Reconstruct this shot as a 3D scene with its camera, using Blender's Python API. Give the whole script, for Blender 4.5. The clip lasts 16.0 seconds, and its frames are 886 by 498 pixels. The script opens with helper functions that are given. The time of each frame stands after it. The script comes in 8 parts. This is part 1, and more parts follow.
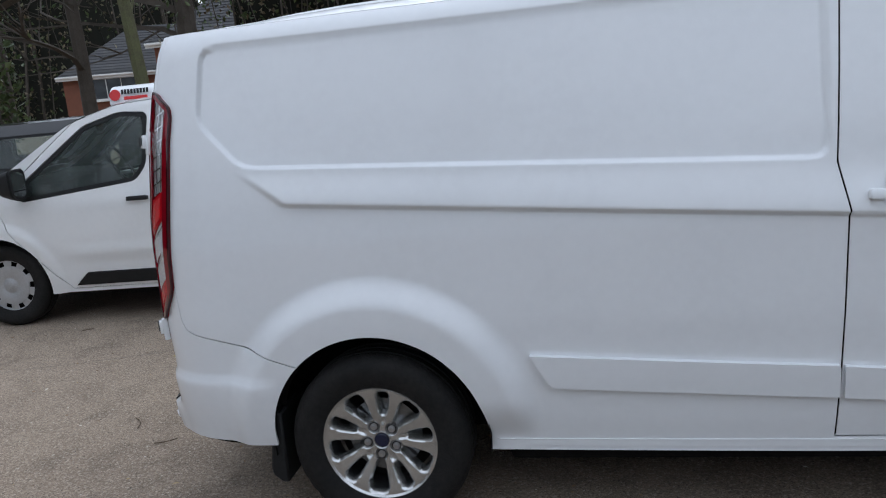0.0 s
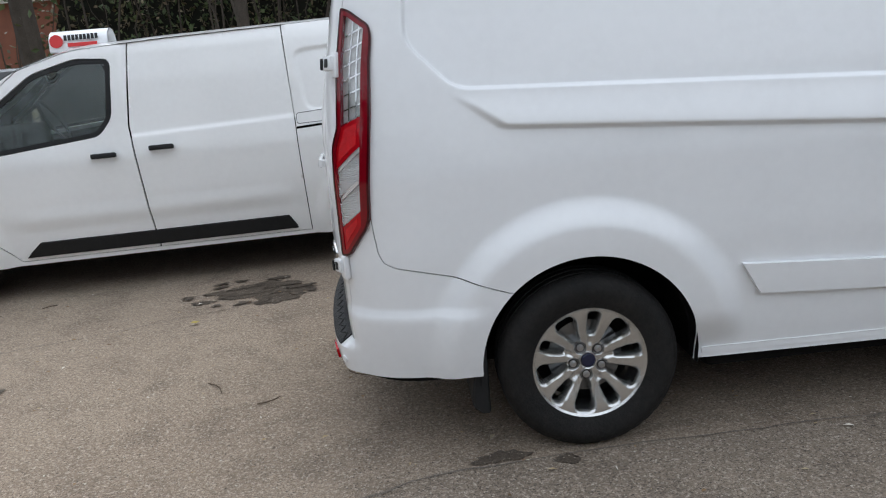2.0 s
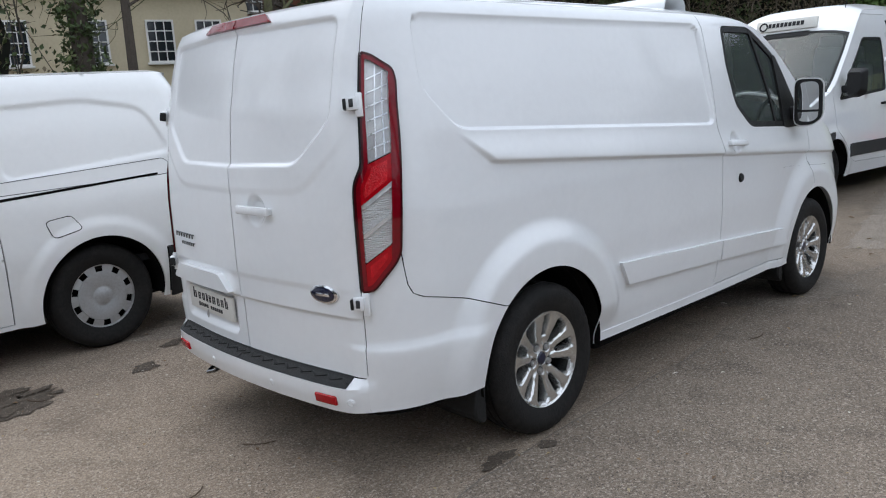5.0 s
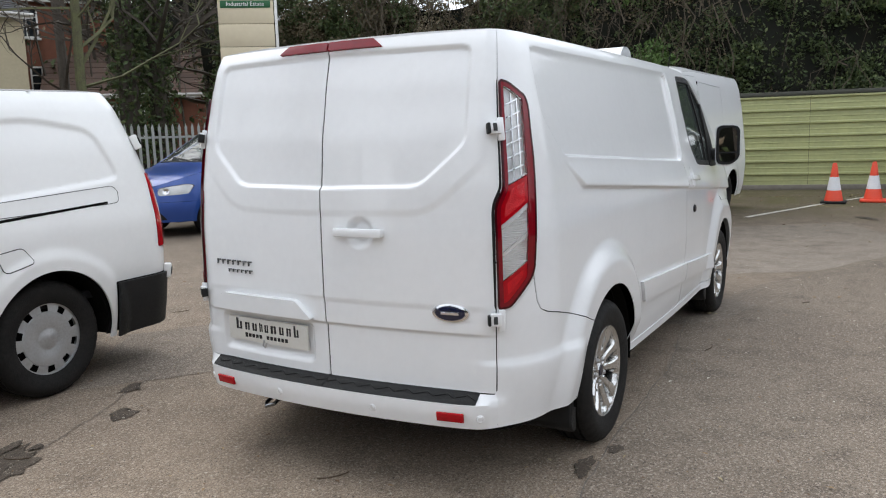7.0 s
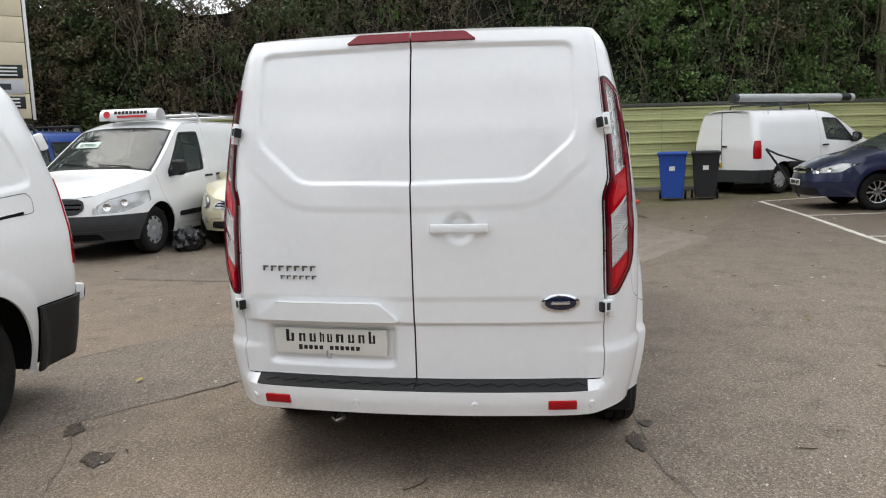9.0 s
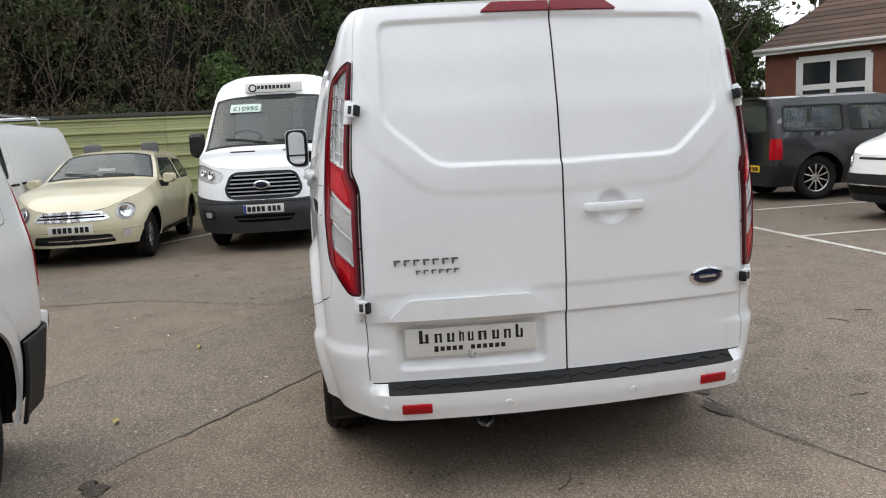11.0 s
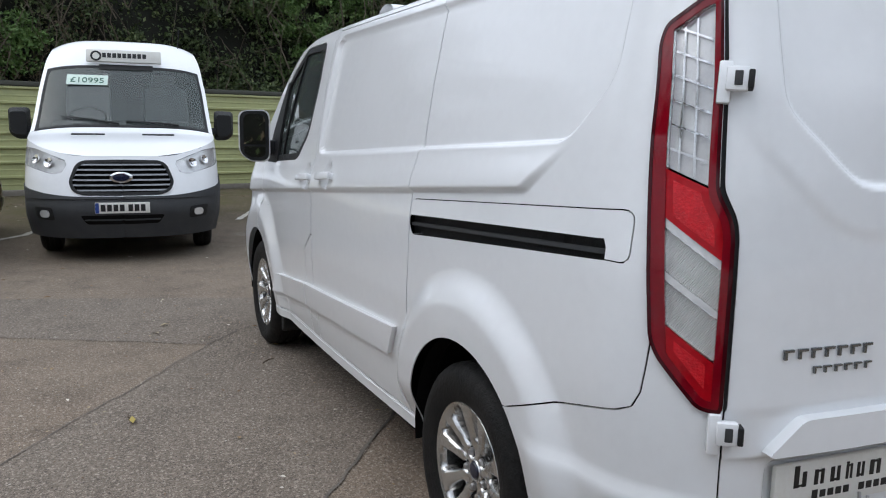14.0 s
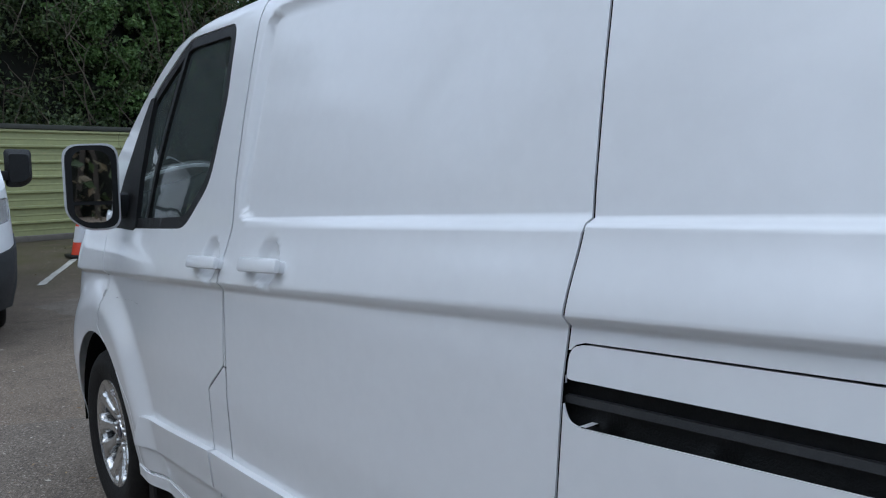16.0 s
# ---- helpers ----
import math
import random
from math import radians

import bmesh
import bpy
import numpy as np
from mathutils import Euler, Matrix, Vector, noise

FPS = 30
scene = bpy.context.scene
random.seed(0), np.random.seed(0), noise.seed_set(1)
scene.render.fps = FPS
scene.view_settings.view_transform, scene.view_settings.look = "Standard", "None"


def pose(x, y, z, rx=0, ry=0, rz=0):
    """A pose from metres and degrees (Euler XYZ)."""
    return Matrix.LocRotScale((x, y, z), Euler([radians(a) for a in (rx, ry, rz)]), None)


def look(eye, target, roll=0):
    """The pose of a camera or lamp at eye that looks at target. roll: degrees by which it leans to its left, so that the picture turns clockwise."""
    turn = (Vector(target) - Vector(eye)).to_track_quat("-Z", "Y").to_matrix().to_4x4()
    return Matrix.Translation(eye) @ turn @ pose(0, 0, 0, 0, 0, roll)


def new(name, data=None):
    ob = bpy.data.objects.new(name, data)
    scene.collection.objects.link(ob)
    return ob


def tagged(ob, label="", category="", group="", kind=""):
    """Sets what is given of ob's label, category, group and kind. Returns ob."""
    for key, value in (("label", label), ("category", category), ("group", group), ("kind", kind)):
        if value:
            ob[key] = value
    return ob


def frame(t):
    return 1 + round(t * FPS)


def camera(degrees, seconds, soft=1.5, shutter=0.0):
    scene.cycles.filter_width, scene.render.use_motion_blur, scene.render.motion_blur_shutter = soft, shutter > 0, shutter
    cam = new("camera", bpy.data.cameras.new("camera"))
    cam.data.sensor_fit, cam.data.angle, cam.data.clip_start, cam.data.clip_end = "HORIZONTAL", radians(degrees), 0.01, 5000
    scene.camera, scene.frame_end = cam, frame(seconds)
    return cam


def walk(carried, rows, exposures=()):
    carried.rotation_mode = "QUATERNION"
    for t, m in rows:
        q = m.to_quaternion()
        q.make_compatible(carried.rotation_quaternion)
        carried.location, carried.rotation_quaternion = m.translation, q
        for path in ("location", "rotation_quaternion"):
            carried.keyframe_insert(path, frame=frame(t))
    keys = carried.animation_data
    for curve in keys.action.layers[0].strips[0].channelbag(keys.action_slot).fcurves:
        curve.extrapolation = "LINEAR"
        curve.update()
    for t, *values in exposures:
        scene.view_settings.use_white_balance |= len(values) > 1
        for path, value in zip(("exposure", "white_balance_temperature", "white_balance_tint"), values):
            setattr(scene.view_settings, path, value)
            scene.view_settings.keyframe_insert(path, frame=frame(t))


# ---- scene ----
cam = camera(59.8, 16.0, 1.1)
PATH = [
    (0, (0.81, -3.473, 1.578), (0.43, -1.549, 1.19), -5.4),
    (0.5, (0.445, -3.589, 1.569), (0.15, -1.659, 1.136), -5.7),
    (1, (0.1, -3.642, 1.549), (-0.114, -1.707, 1.092), -6.3),
    (1.5, (-0.263, -3.581, 1.546), (-0.348, -1.64, 1.072), -6.2),
    (2, (-0.646, -3.566, 1.519), (-0.547, -1.631, 1.023), -5.2),
    (2.5, (-0.945, -3.534, 1.504), (-0.596, -1.629, 1.006), -3.4),
    (3, (-1.241, -3.443, 1.506), (-0.572, -1.604, 1.094), -4.3),
    (3.2, (-1.379, -3.427, 1.508), (-0.576, -1.641, 1.1), -3.7),
    (5.3, (-2.723, -2.885, 1.495), (-1.324, -1.502, 1.13), -3.9),
    (5.5, (-2.816, -2.795, 1.5), (-1.383, -1.446, 1.142), -4.0),
    (6, (-3.002, -2.504, 1.474), (-1.481, -1.249, 1.141), -3.7),
    (6.5, (-3.231, -2.244, 1.484), (-1.61, -1.114, 1.178), -2.9),
    (7, (-3.497, -2.021, 1.485), (-1.776, -1.044, 1.195), -1.8),
    (7.5, (-3.649, -1.721, 1.467), (-1.836, -0.922, 1.195), -0.8),
    (8, (-3.832, -1.365, 1.461), (-1.949, -0.745, 1.196), -0.6),
    (8.5, (-3.974, -1.015, 1.445), (-2.044, -0.562, 1.176), -0.9),
    (9, (-3.977, -0.604, 1.454), (-2.022, -0.289, 1.175), -1.6),
    (9.2, (-3.984, -0.436, 1.449), (-2.022, -0.172, 1.162), -1.7),
    (9.5, (-3.988, -0.179, 1.435), (-2.02, 0.012, 1.14), -2.5),
    (9.7, (-3.974, -0.021, 1.446), (-2.002, 0.123, 1.149), -2.8),
    (11.8, (-3.435, 1.363, 1.39), (-1.546, 0.769, 1.109), -2.1),
    (12, (-3.332, 1.45, 1.398), (-1.461, 0.8, 1.121), -1.8),
    (12.5, (-3.027, 1.684, 1.395), (-1.193, 0.938, 1.113), -1.1),
    (13, (-2.72, 1.851, 1.397), (-0.908, 1.056, 1.105), -0.4),
    (13.5, (-2.356, 1.93, 1.397), (-0.556, 1.111, 1.095), 0.4),
    (14, (-2.031, 1.987, 1.4), (-0.241, 1.148, 1.096), 0.8),
    (14.5, (-1.718, 1.983, 1.391), (0.055, 1.105, 1.102), 0.8),
    (15, (-1.313, 1.892, 1.424), (0.424, 0.933, 1.177), 1.0),
    (15.5, (-0.799, 1.862, 1.442), (0.869, 0.78, 1.225), 0.5),
    (16, (-0.299, 1.782, 1.424), (1.257, 0.544, 1.206), -0.4),
]
# seconds, stops, white balance: the clip brightens and warms as the van fills less of the picture
LOOKS = [(0.0, 0.13, 5800, 9), (1.5, 0.45, 6150, 8), (3.0, 0.40, 6050, 8), (5.5, 0.52, 6000, 9), (7.5, 0.72, 6450, 9), (9.5, 0.69, 6550, 9), (12.0, 0.55, 6350, 9), (13.5, 0.42, 6050, 9), (14.5, 0.39, 5950, 9), (15.5, 0.12, 5650, 7), (16.0, 0.0, 5400, 7)]
walk(cam, [(t, look(eye, target, roll)) for t, eye, target, roll in PATH], LOOKS)

# ---- light: an overcast afternoon ----
world = bpy.data.worlds.new("overcast")
scene.world = world
world.use_nodes = True
wn, wl = world.node_tree.nodes, world.node_tree.links
sky = wn.new("ShaderNodeTexSky")
sky.sky_type = "NISHITA"
sky.sun_disc = False
SUN_EL, SUN_AZ = radians(56), radians(15)
sky.sun_elevation, sky.sun_rotation = SUN_EL, SUN_AZ
sky.air_density, sky.dust_density, sky.ozone_density = 1.0, 6.0, 1.0
# cloud veil: greys the sky and breaks it up softly
geo = wn.new("ShaderNodeTexCoord")
cloud = wn.new("ShaderNodeTexNoise")
cloud.inputs["Scale"].default_value = 2.2
cloud.inputs["Detail"].default_value = 5
wl.new(geo.outputs["Generated"], cloud.inputs["Vector"])
ramp = wn.new("ShaderNodeValToRGB")
ramp.color_ramp.elements[0].position, ramp.color_ramp.elements[0].color = 0.35, (5.6, 6.0, 6.6, 1)
ramp.color_ramp.elements[1].position, ramp.color_ramp.elements[1].color = 0.68, (9.6, 9.8, 10.2, 1)
wl.new(cloud.outputs["Fac"], ramp.inputs["Fac"])
veil = wn.new("ShaderNodeMix")
veil.data_type = "RGBA"
veil.inputs["Factor"].default_value = 0.85
wl.new(sky.outputs["Color"], veil.inputs["A"])
wl.new(ramp.outputs["Color"], veil.inputs["B"])
wl.new(veil.outputs["Result"], wn["Background"].inputs["Color"])
wn["Background"].inputs["Strength"].default_value = 0.138
sun = new("sun", bpy.data.lights.new("sun", "SUN"))
sun.data.energy, sun.data.angle, sun.data.color = 0.5, radians(60), (1.0, 0.97, 0.92)
sun.matrix_world = look((0, 0, 20), (-math.sin(SUN_AZ) * math.cos(SUN_EL), -math.cos(SUN_AZ) * math.cos(SUN_EL), 20 - math.sin(SUN_EL)))

# ---- materials ----
def material(name, base, rough=0.5, metal=0.0, coat=0.0, alpha_noise=0.0, noise_scale=8.0, bump=0.0, bump_scale=60.0, second=None, spec=0.5, trans=0.0, ior=1.45, per_object=0.0):
    """A node material: base colour broken up by noise at two scales, with fine relief."""
    m = bpy.data.materials.new(name)
    m.use_nodes = True
    n, l = m.node_tree.nodes, m.node_tree.links
    b = n["Principled BSDF"]
    b.inputs["Roughness"].default_value = rough
    b.inputs["Metallic"].default_value = metal
    b.inputs["Coat Weight"].default_value = coat
    b.inputs["Coat Roughness"].default_value = 0.04
    b.inputs["Specular IOR Level"].default_value = spec
    b.inputs["Transmission Weight"].default_value = trans
    b.inputs["IOR"].default_value = ior
    b.inputs["Base Color"].default_value = (*base, 1)
    tc = n.new("ShaderNodeTexCoord")
    if alpha_noise or second:
        second = second or tuple(c * 0.55 for c in base)
        a, c = n.new("ShaderNodeTexNoise"), n.new("ShaderNodeTexNoise")
        a.inputs["Scale"].default_value, c.inputs["Scale"].default_value = noise_scale, noise_scale * 9
        a.inputs["Detail"].default_value = c.inputs["Detail"].default_value = 6
        l.new(tc.outputs["Object"], a.inputs["Vector"]), l.new(tc.outputs["Object"], c.inputs["Vector"])
        mul = n.new("ShaderNodeMath")
        mul.operation = "MULTIPLY"
        l.new(a.outputs["Fac"], mul.inputs[0]), l.new(c.outputs["Fac"], mul.inputs[1])
        rng = n.new("ShaderNodeMapRange")
        rng.inputs["From Min"].default_value, rng.inputs["From Max"].default_value = 0.12, 0.42
        rng.inputs["To Max"].default_value = alpha_noise or 1.0
        l.new(mul.outputs[0], rng.inputs["Value"])
        mix = n.new("ShaderNodeMix")
        mix.data_type = "RGBA"
        mix.inputs["A"].default_value, mix.inputs["B"].default_value = (*base, 1), (*second, 1)
        l.new(rng.outputs["Result"], mix.inputs["Factor"])
        out = mix.outputs["Result"]
        if per_object:
            info, hsv, vr = n.new("ShaderNodeObjectInfo"), n.new("ShaderNodeHueSaturation"), n.new("ShaderNodeMapRange")
            vr.inputs["To Min"].default_value, vr.inputs["To Max"].default_value = 1 - per_object, 1 + per_object
            l.new(info.outputs["Random"], vr.inputs["Value"])
            l.new(vr.outputs["Result"], hsv.inputs["Value"])
            l.new(out, hsv.inputs["Color"])
            out = hsv.outputs["Color"]
        l.new(out, b.inputs["Base Color"])
    if bump:
        bn, bp = n.new("ShaderNodeTexNoise"), n.new("ShaderNodeBump")
        bn.inputs["Scale"].default_value, bn.inputs["Detail"].default_value = bump_scale, 8
        bp.inputs["Strength"].default_value = bump
        bp.inputs["Distance"].default_value = 0.01
        l.new(tc.outputs["Object"], bn.inputs["Vector"])
        l.new(bn.outputs["Fac"], bp.inputs["Height"])
        l.new(bp.outputs["Normal"], b.inputs["Normal"])
    return m


def car_paint(name, base, metal=0.0, dirt=0.10, rough=0.32):
    return material(name, base, rough, metal, 0.8, dirt, 3.0, second=tuple(0.6 * c + 0.02 for c in base))


PAINT = car_paint("white_paint", (0.80, 0.81, 0.82))
PAINT_N = car_paint("white_paint_warm", (0.80, 0.80, 0.79))
CREAM = car_paint("cream_paint", (0.66, 0.60, 0.42))
NAVY = car_paint("navy_paint", (0.012, 0.018, 0.055), 0.2)
BLUE = car_paint("blue_paint", (0.02, 0.07, 0.30), 0.2)
BLACKP = car_paint("black_paint", (0.012, 0.012, 0.014))
PLASTIC = material("black_plastic", (0.009, 0.0095, 0.010), 0.55, spec=0.35, bump=0.25, bump_scale=300, alpha_noise=0.5, second=(0.020, 0.020, 0.020))
GREYPL = material("grey_bumper_plastic", (0.028, 0.030, 0.033), 0.6, bump=0.25, bump_scale=300, alpha_noise=0.5, second=(0.05, 0.05, 0.049))
RUBBER = material("tyre_rubber", (0.010, 0.010, 0.010), 0.7, bump=0.4, bump_scale=120, alpha_noise=0.8, second=(0.024, 0.022, 0.020), noise_scale=6, spec=0.25)
ALLOY = material("silver_alloy", (0.66, 0.66, 0.65), 0.24, 0.9, alpha_noise=0.5, second=(0.45, 0.43, 0.40), noise_scale=14)
COVER = material("silver_wheel_cover", (0.50, 0.51, 0.52), 0.38, 0.5, alpha_noise=0.5, second=(0.3, 0.29, 0.28))
STEEL = material("galvanised_steel", (0.55, 0.55, 0.56), 0.35, 1.0, alpha_noise=0.4, second=(0.4, 0.4, 0.4))
CHROME = material("chrome", (0.75, 0.75, 0.76), 0.08, 1.0)
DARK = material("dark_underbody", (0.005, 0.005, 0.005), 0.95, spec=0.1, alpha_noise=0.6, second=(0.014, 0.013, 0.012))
CABIN = material("dark_cabin_trim", (0.018, 0.018, 0.020), 0.8, spec=0.2, alpha_noise=0.5, second=(0.03, 0.03, 0.03))
SEATS = material("grey_seat_cloth", (0.14, 0.14, 0.15), 0.9, bump=0.3, bump_scale=400, alpha_noise=0.5)
GLASS = material("tinted_glass", (0.50, 0.60, 0.57), 0.02, trans=0.92, ior=1.45)
CLEAR = material("clear_lens", (0.95, 0.95, 0.95), 0.03, trans=1.0, ior=1.45)
LAMPBACK = material("lamp_reflector", (0.84, 0.84, 0.83), 0.22, 0.45, bump=0.03, bump_scale=60, alpha_noise=0.5, second=(0.48, 0.48, 0.50), noise_scale=12)
REDLENS = material("red_lens", (0.42, 0.002, 0.008), 0.10, coat=0.12, spec=0.35, alpha_noise=0.5, second=(0.16, 0.001, 0.004), noise_scale=6, bump=0.03, bump_scale=140)
REDDARK = material("dark_red_lens", (0.20, 0.001, 0.008), 0.08, coat=0.25, spec=0.4, alpha_noise=0.6, second=(0.12, 0.001, 0.005), noise_scale=5)
MIRRORG = material("mirror_glass", (0.85, 0.86, 0.86), 0.02, 1.0)
WHITEPL = material("white_plastic", (0.72, 0.71, 0.67), 0.5, alpha_noise=0.25, second=(0.5, 0.46, 0.36), noise_scale=10)
DARKCHROME = material("dark_chrome", (0.20, 0.205, 0.21), 0.25, 0.9)
BADGEBLUE = material("badge_blue", (0.006, 0.010, 0.035), 0.2, coat=0.5)
RIBBED = material("ribbed_reflector", (0.86, 0.86, 0.85), 0.3, 0.1)
rn, rl = RIBBED.node_tree.nodes, RIBBED.node_tree.links
wv, rb_, rt = rn.new("ShaderNodeTexWave"), rn.new("ShaderNodeBump"), rn.new("ShaderNodeTexCoord")
wv.bands_direction, wv.inputs["Scale"].default_value = "DIAGONAL", 85
rb_.inputs["Strength"].default_value, rb_.inputs["Distance"].default_value = 0.7, 0.003
rl.new(rt.outputs["Object"], wv.inputs["Vector"]), rl.new(wv.outputs["Fac"], rb_.inputs["Height"]), rl.new(rb_.outputs["Normal"], rn["Principled BSDF"].inputs["Normal"])
INK = material("black_ink", (0.01, 0.01, 0.01), 0.5)
YELLOWPL = material("yellow_plate", (0.70, 0.45, 0.03), 0.45)
BLUEINK = material("blue_ink", (0.02, 0.05, 0.22), 0.35)
MAROON = material("maroon_lens_edge", (0.045, 0.001, 0.004), 0.10, coat=0.2, spec=0.35, alpha_noise=0.3, second=(0.03, 0.001, 0.003), noise_scale=8)
REDCELL = material("red_reflector_cells", (0.62, 0.006, 0.014), 0.12, coat=0.2, spec=0.5, alpha_noise=0.6, second=(0.22, 0.002, 0.006), noise_scale=38, bump=0.25, bump_scale=160)
REDINK = material("red_ink", (0.55, 0.03, 0.03), 0.5)

# ---- geometry helpers ----
def mesh_object(name, verts, faces, mat, parent=None, label="", smooth=True, sharp=38):
    me = bpy.data.meshes.new(name)
    me.from_pydata([tuple(v) for v in verts], [], [tuple(f) for f in faces])
    me.validate()
    if smooth:
        bm = bmesh.new()
        bm.from_mesh(me)
        lim = radians(sharp)
        for f in bm.faces:
            f.smooth = True
        for e in bm.edges:
            e.smooth = not (len(e.link_faces) == 2 and e.calc_face_angle(0) > lim)
        bm.to_mesh(me)
        bm.free()
    me.materials.append(mat)
    ob = new(name, me)
    if parent is not None:
        ob.parent = parent
    if label:
        tagged(ob, label)
    return ob


def part(name, bm, mat, parent=None, label="", smooth=True, sharp=38):
    """Links a bmesh as one mesh object under a thing or a part."""
    me = bpy.data.meshes.new(name)
    lim = radians(sharp)
    bm.normal_update()
    if smooth:
        for f in bm.faces:
            f.smooth = True
        for e in bm.edges:
            e.smooth = not (len(e.link_faces) == 2 and e.calc_face_angle(0) > lim)
    bm.to_mesh(me)
    bm.free()
    me.materials.append(mat)
    ob = new(name, me)
    if parent is not None:
        ob.parent = parent
    if label:
        tagged(ob, label)
    return ob


def empty(name, m=None, label="", category="", group="", kind=""):
    ob = new(name)
    ob.empty_display_size = 0.2
    if m is not None:
        ob.matrix_world = m
    return tagged(ob, label, category, group, kind)


def add_box(bm, cx, cy, cz, sx, sy, sz, bevel=0.0, m=None, segs=2):
    b2 = bmesh.new()
    bmesh.ops.create_cube(b2, size=1)
    bmesh.ops.scale(b2, vec=(sx, sy, sz), verts=b2.verts)
    if bevel:
        bmesh.ops.bevel(b2, geom=b2.edges[:], offset=bevel, segments=segs, affect="EDGES", profile=0.5)
    bmesh.ops.translate(b2, vec=(cx, cy, cz), verts=b2.verts)
    if m is not None:
        bmesh.ops.transform(b2, matrix=m, verts=b2.verts)
    tmp = bpy.data.meshes.new("tmp")
    b2.to_mesh(tmp)
    b2.free()
    bm.from_mesh(tmp)
    bpy.data.meshes.remove(tmp)
    return bm


def box(*a, **k):
    return add_box(bmesh.new(), *a, **k)


def tube(points, radius, sides=8, taper=None, cap=True):
    """A bmesh tube along points; taper gives a radius for each."""
    bm = bmesh.new()
    rings = []
    pts = [Vector(p) for p in points]
    for i, p in enumerate(pts):
        d = (pts[min(i + 1, len(pts) - 1)] - pts[max(i - 1, 0)]).normalized()
        a = d.orthogonal().normalized() if i == 0 else (rings[-1][1] - d * d.dot(rings[-1][1])).normalized()
        b = d.cross(a)
        r = taper[i] if taper else radius
        rings.append(([bm.verts.new(p + (a * math.cos(t) + b * math.sin(t)) * r) for t in (2 * math.pi * k / sides for k in range(sides))], a))
    for (r0, _), (r1, _) in zip(rings, rings[1:]):
        for k in range(sides):
            bm.faces.new((r0[k], r0[(k + 1) % sides], r1[(k + 1) % sides], r1[k]))
    if cap:
        bm.faces.new(rings[0][0][::-1])
        bm.faces.new(rings[-1][0])
    return bm


def lathe(profile, steps=40, axis="y", closed=False):
    """Turns (radius, offset) points about the y axis."""
    bm = bmesh.new()
    rows = []
    for k in range(steps):
        t = 2 * math.pi * k / steps
        rows.append([bm.verts.new((r * math.cos(t), o, r * math.sin(t))) for r, o in profile])
    n = len(profile)
    for k in range(steps):
        a, b = rows[k], rows[(k + 1) % steps]
        for i in range(n if closed else n - 1):
            j = (i + 1) % n
            bm.faces.new((a[i], a[j], b[j], b[i]))
    bmesh.ops.remove_doubles(bm, verts=bm.verts, dist=1e-5)
    bmesh.ops.recalc_face_normals(bm, faces=bm.faces)
    return bm


def prism(points, thick, m=None, bevel=0.0):
    """A polygon in x and z, thick along y, both ways from 0."""
    bm = bmesh.new()
    f = bm.faces.new([bm.verts.new((x, -thick / 2, z)) for x, z in points])
    r = bmesh.ops.extrude_face_region(bm, geom=[f])
    bmesh.ops.translate(bm, vec=(0, thick, 0), verts=[v for v in r["geom"] if isinstance(v, bmesh.types.BMVert)])
    bmesh.ops.recalc_face_normals(bm, faces=bm.faces)
    if bevel:
        bmesh.ops.bevel(bm, geom=bm.edges[:], offset=bevel, segments=2, affect="EDGES", profile=0.5)
    if m is not None:
        bmesh.ops.transform(bm, matrix=m, verts=bm.verts)
    return bm


def curve_at(table):
    xs, ys = zip(*table)
    return lambda v: np.interp(v, xs, ys)


def smooth_at(table, k=7, w=0.05):
    """A table read with its corners rounded."""
    f = curve_at(table)
    offs = np.linspace(-w, w, k)
    return lambda v: sum(f(np.asarray(v) + o) for o in offs) / k


def step(e0, e1, v):
    t = np.clip((v - e0) / (e1 - e0), 0, 1)
    return t * t * (3 - 2 * t)


def rounded(points, r, n=4):
    """A polygon with its corners rounded."""
    out, pts = [], [np.array(p, float) for p in points]
    for i, p in enumerate(pts):
        a, b = pts[i - 1] - p, pts[(i + 1) % len(pts)] - p
        la, lb = np.linalg.norm(a), np.linalg.norm(b)
        q = min(r, 0.45 * la, 0.45 * lb)
        p0, p1 = p + a / la * q, p + b / lb * q
        for t in np.linspace(0, 1, n + 1):
            out.append((1 - t) ** 2 * p0 + 2 * t * (1 - t) * p + t * t * p1)
    return [tuple(o) for o in out]


def poly_sd(points):
    """Signed distance to a polygon, negative inside, for arrays of two coordinates."""
    pts = np.array(points, float)
    nxt = np.roll(pts, -1, 0)

    def sd(a, b):
        a, b = np.asarray(a, float), np.asarray(b, float)
        best = np.full(a.shape, 1e9)
        inside = np.zeros(a.shape, bool)
        for (x0, y0), (x1, y1) in zip(pts, nxt):
            dx, dy = x1 - x0, y1 - y0
            t = np.clip(((a - x0) * dx + (b - y0) * dy) / (dx * dx + dy * dy + 1e-12), 0, 1)
            best = np.minimum(best, np.hypot(a - x0 - t * dx, b - y0 - t * dy))
            cross = (y0 > b) != (y1 > b)
            if dy:
                inside ^= cross & (a < x0 + (b - y0) * dx / dy)
        return np.where(inside, -best, best)
    return sd


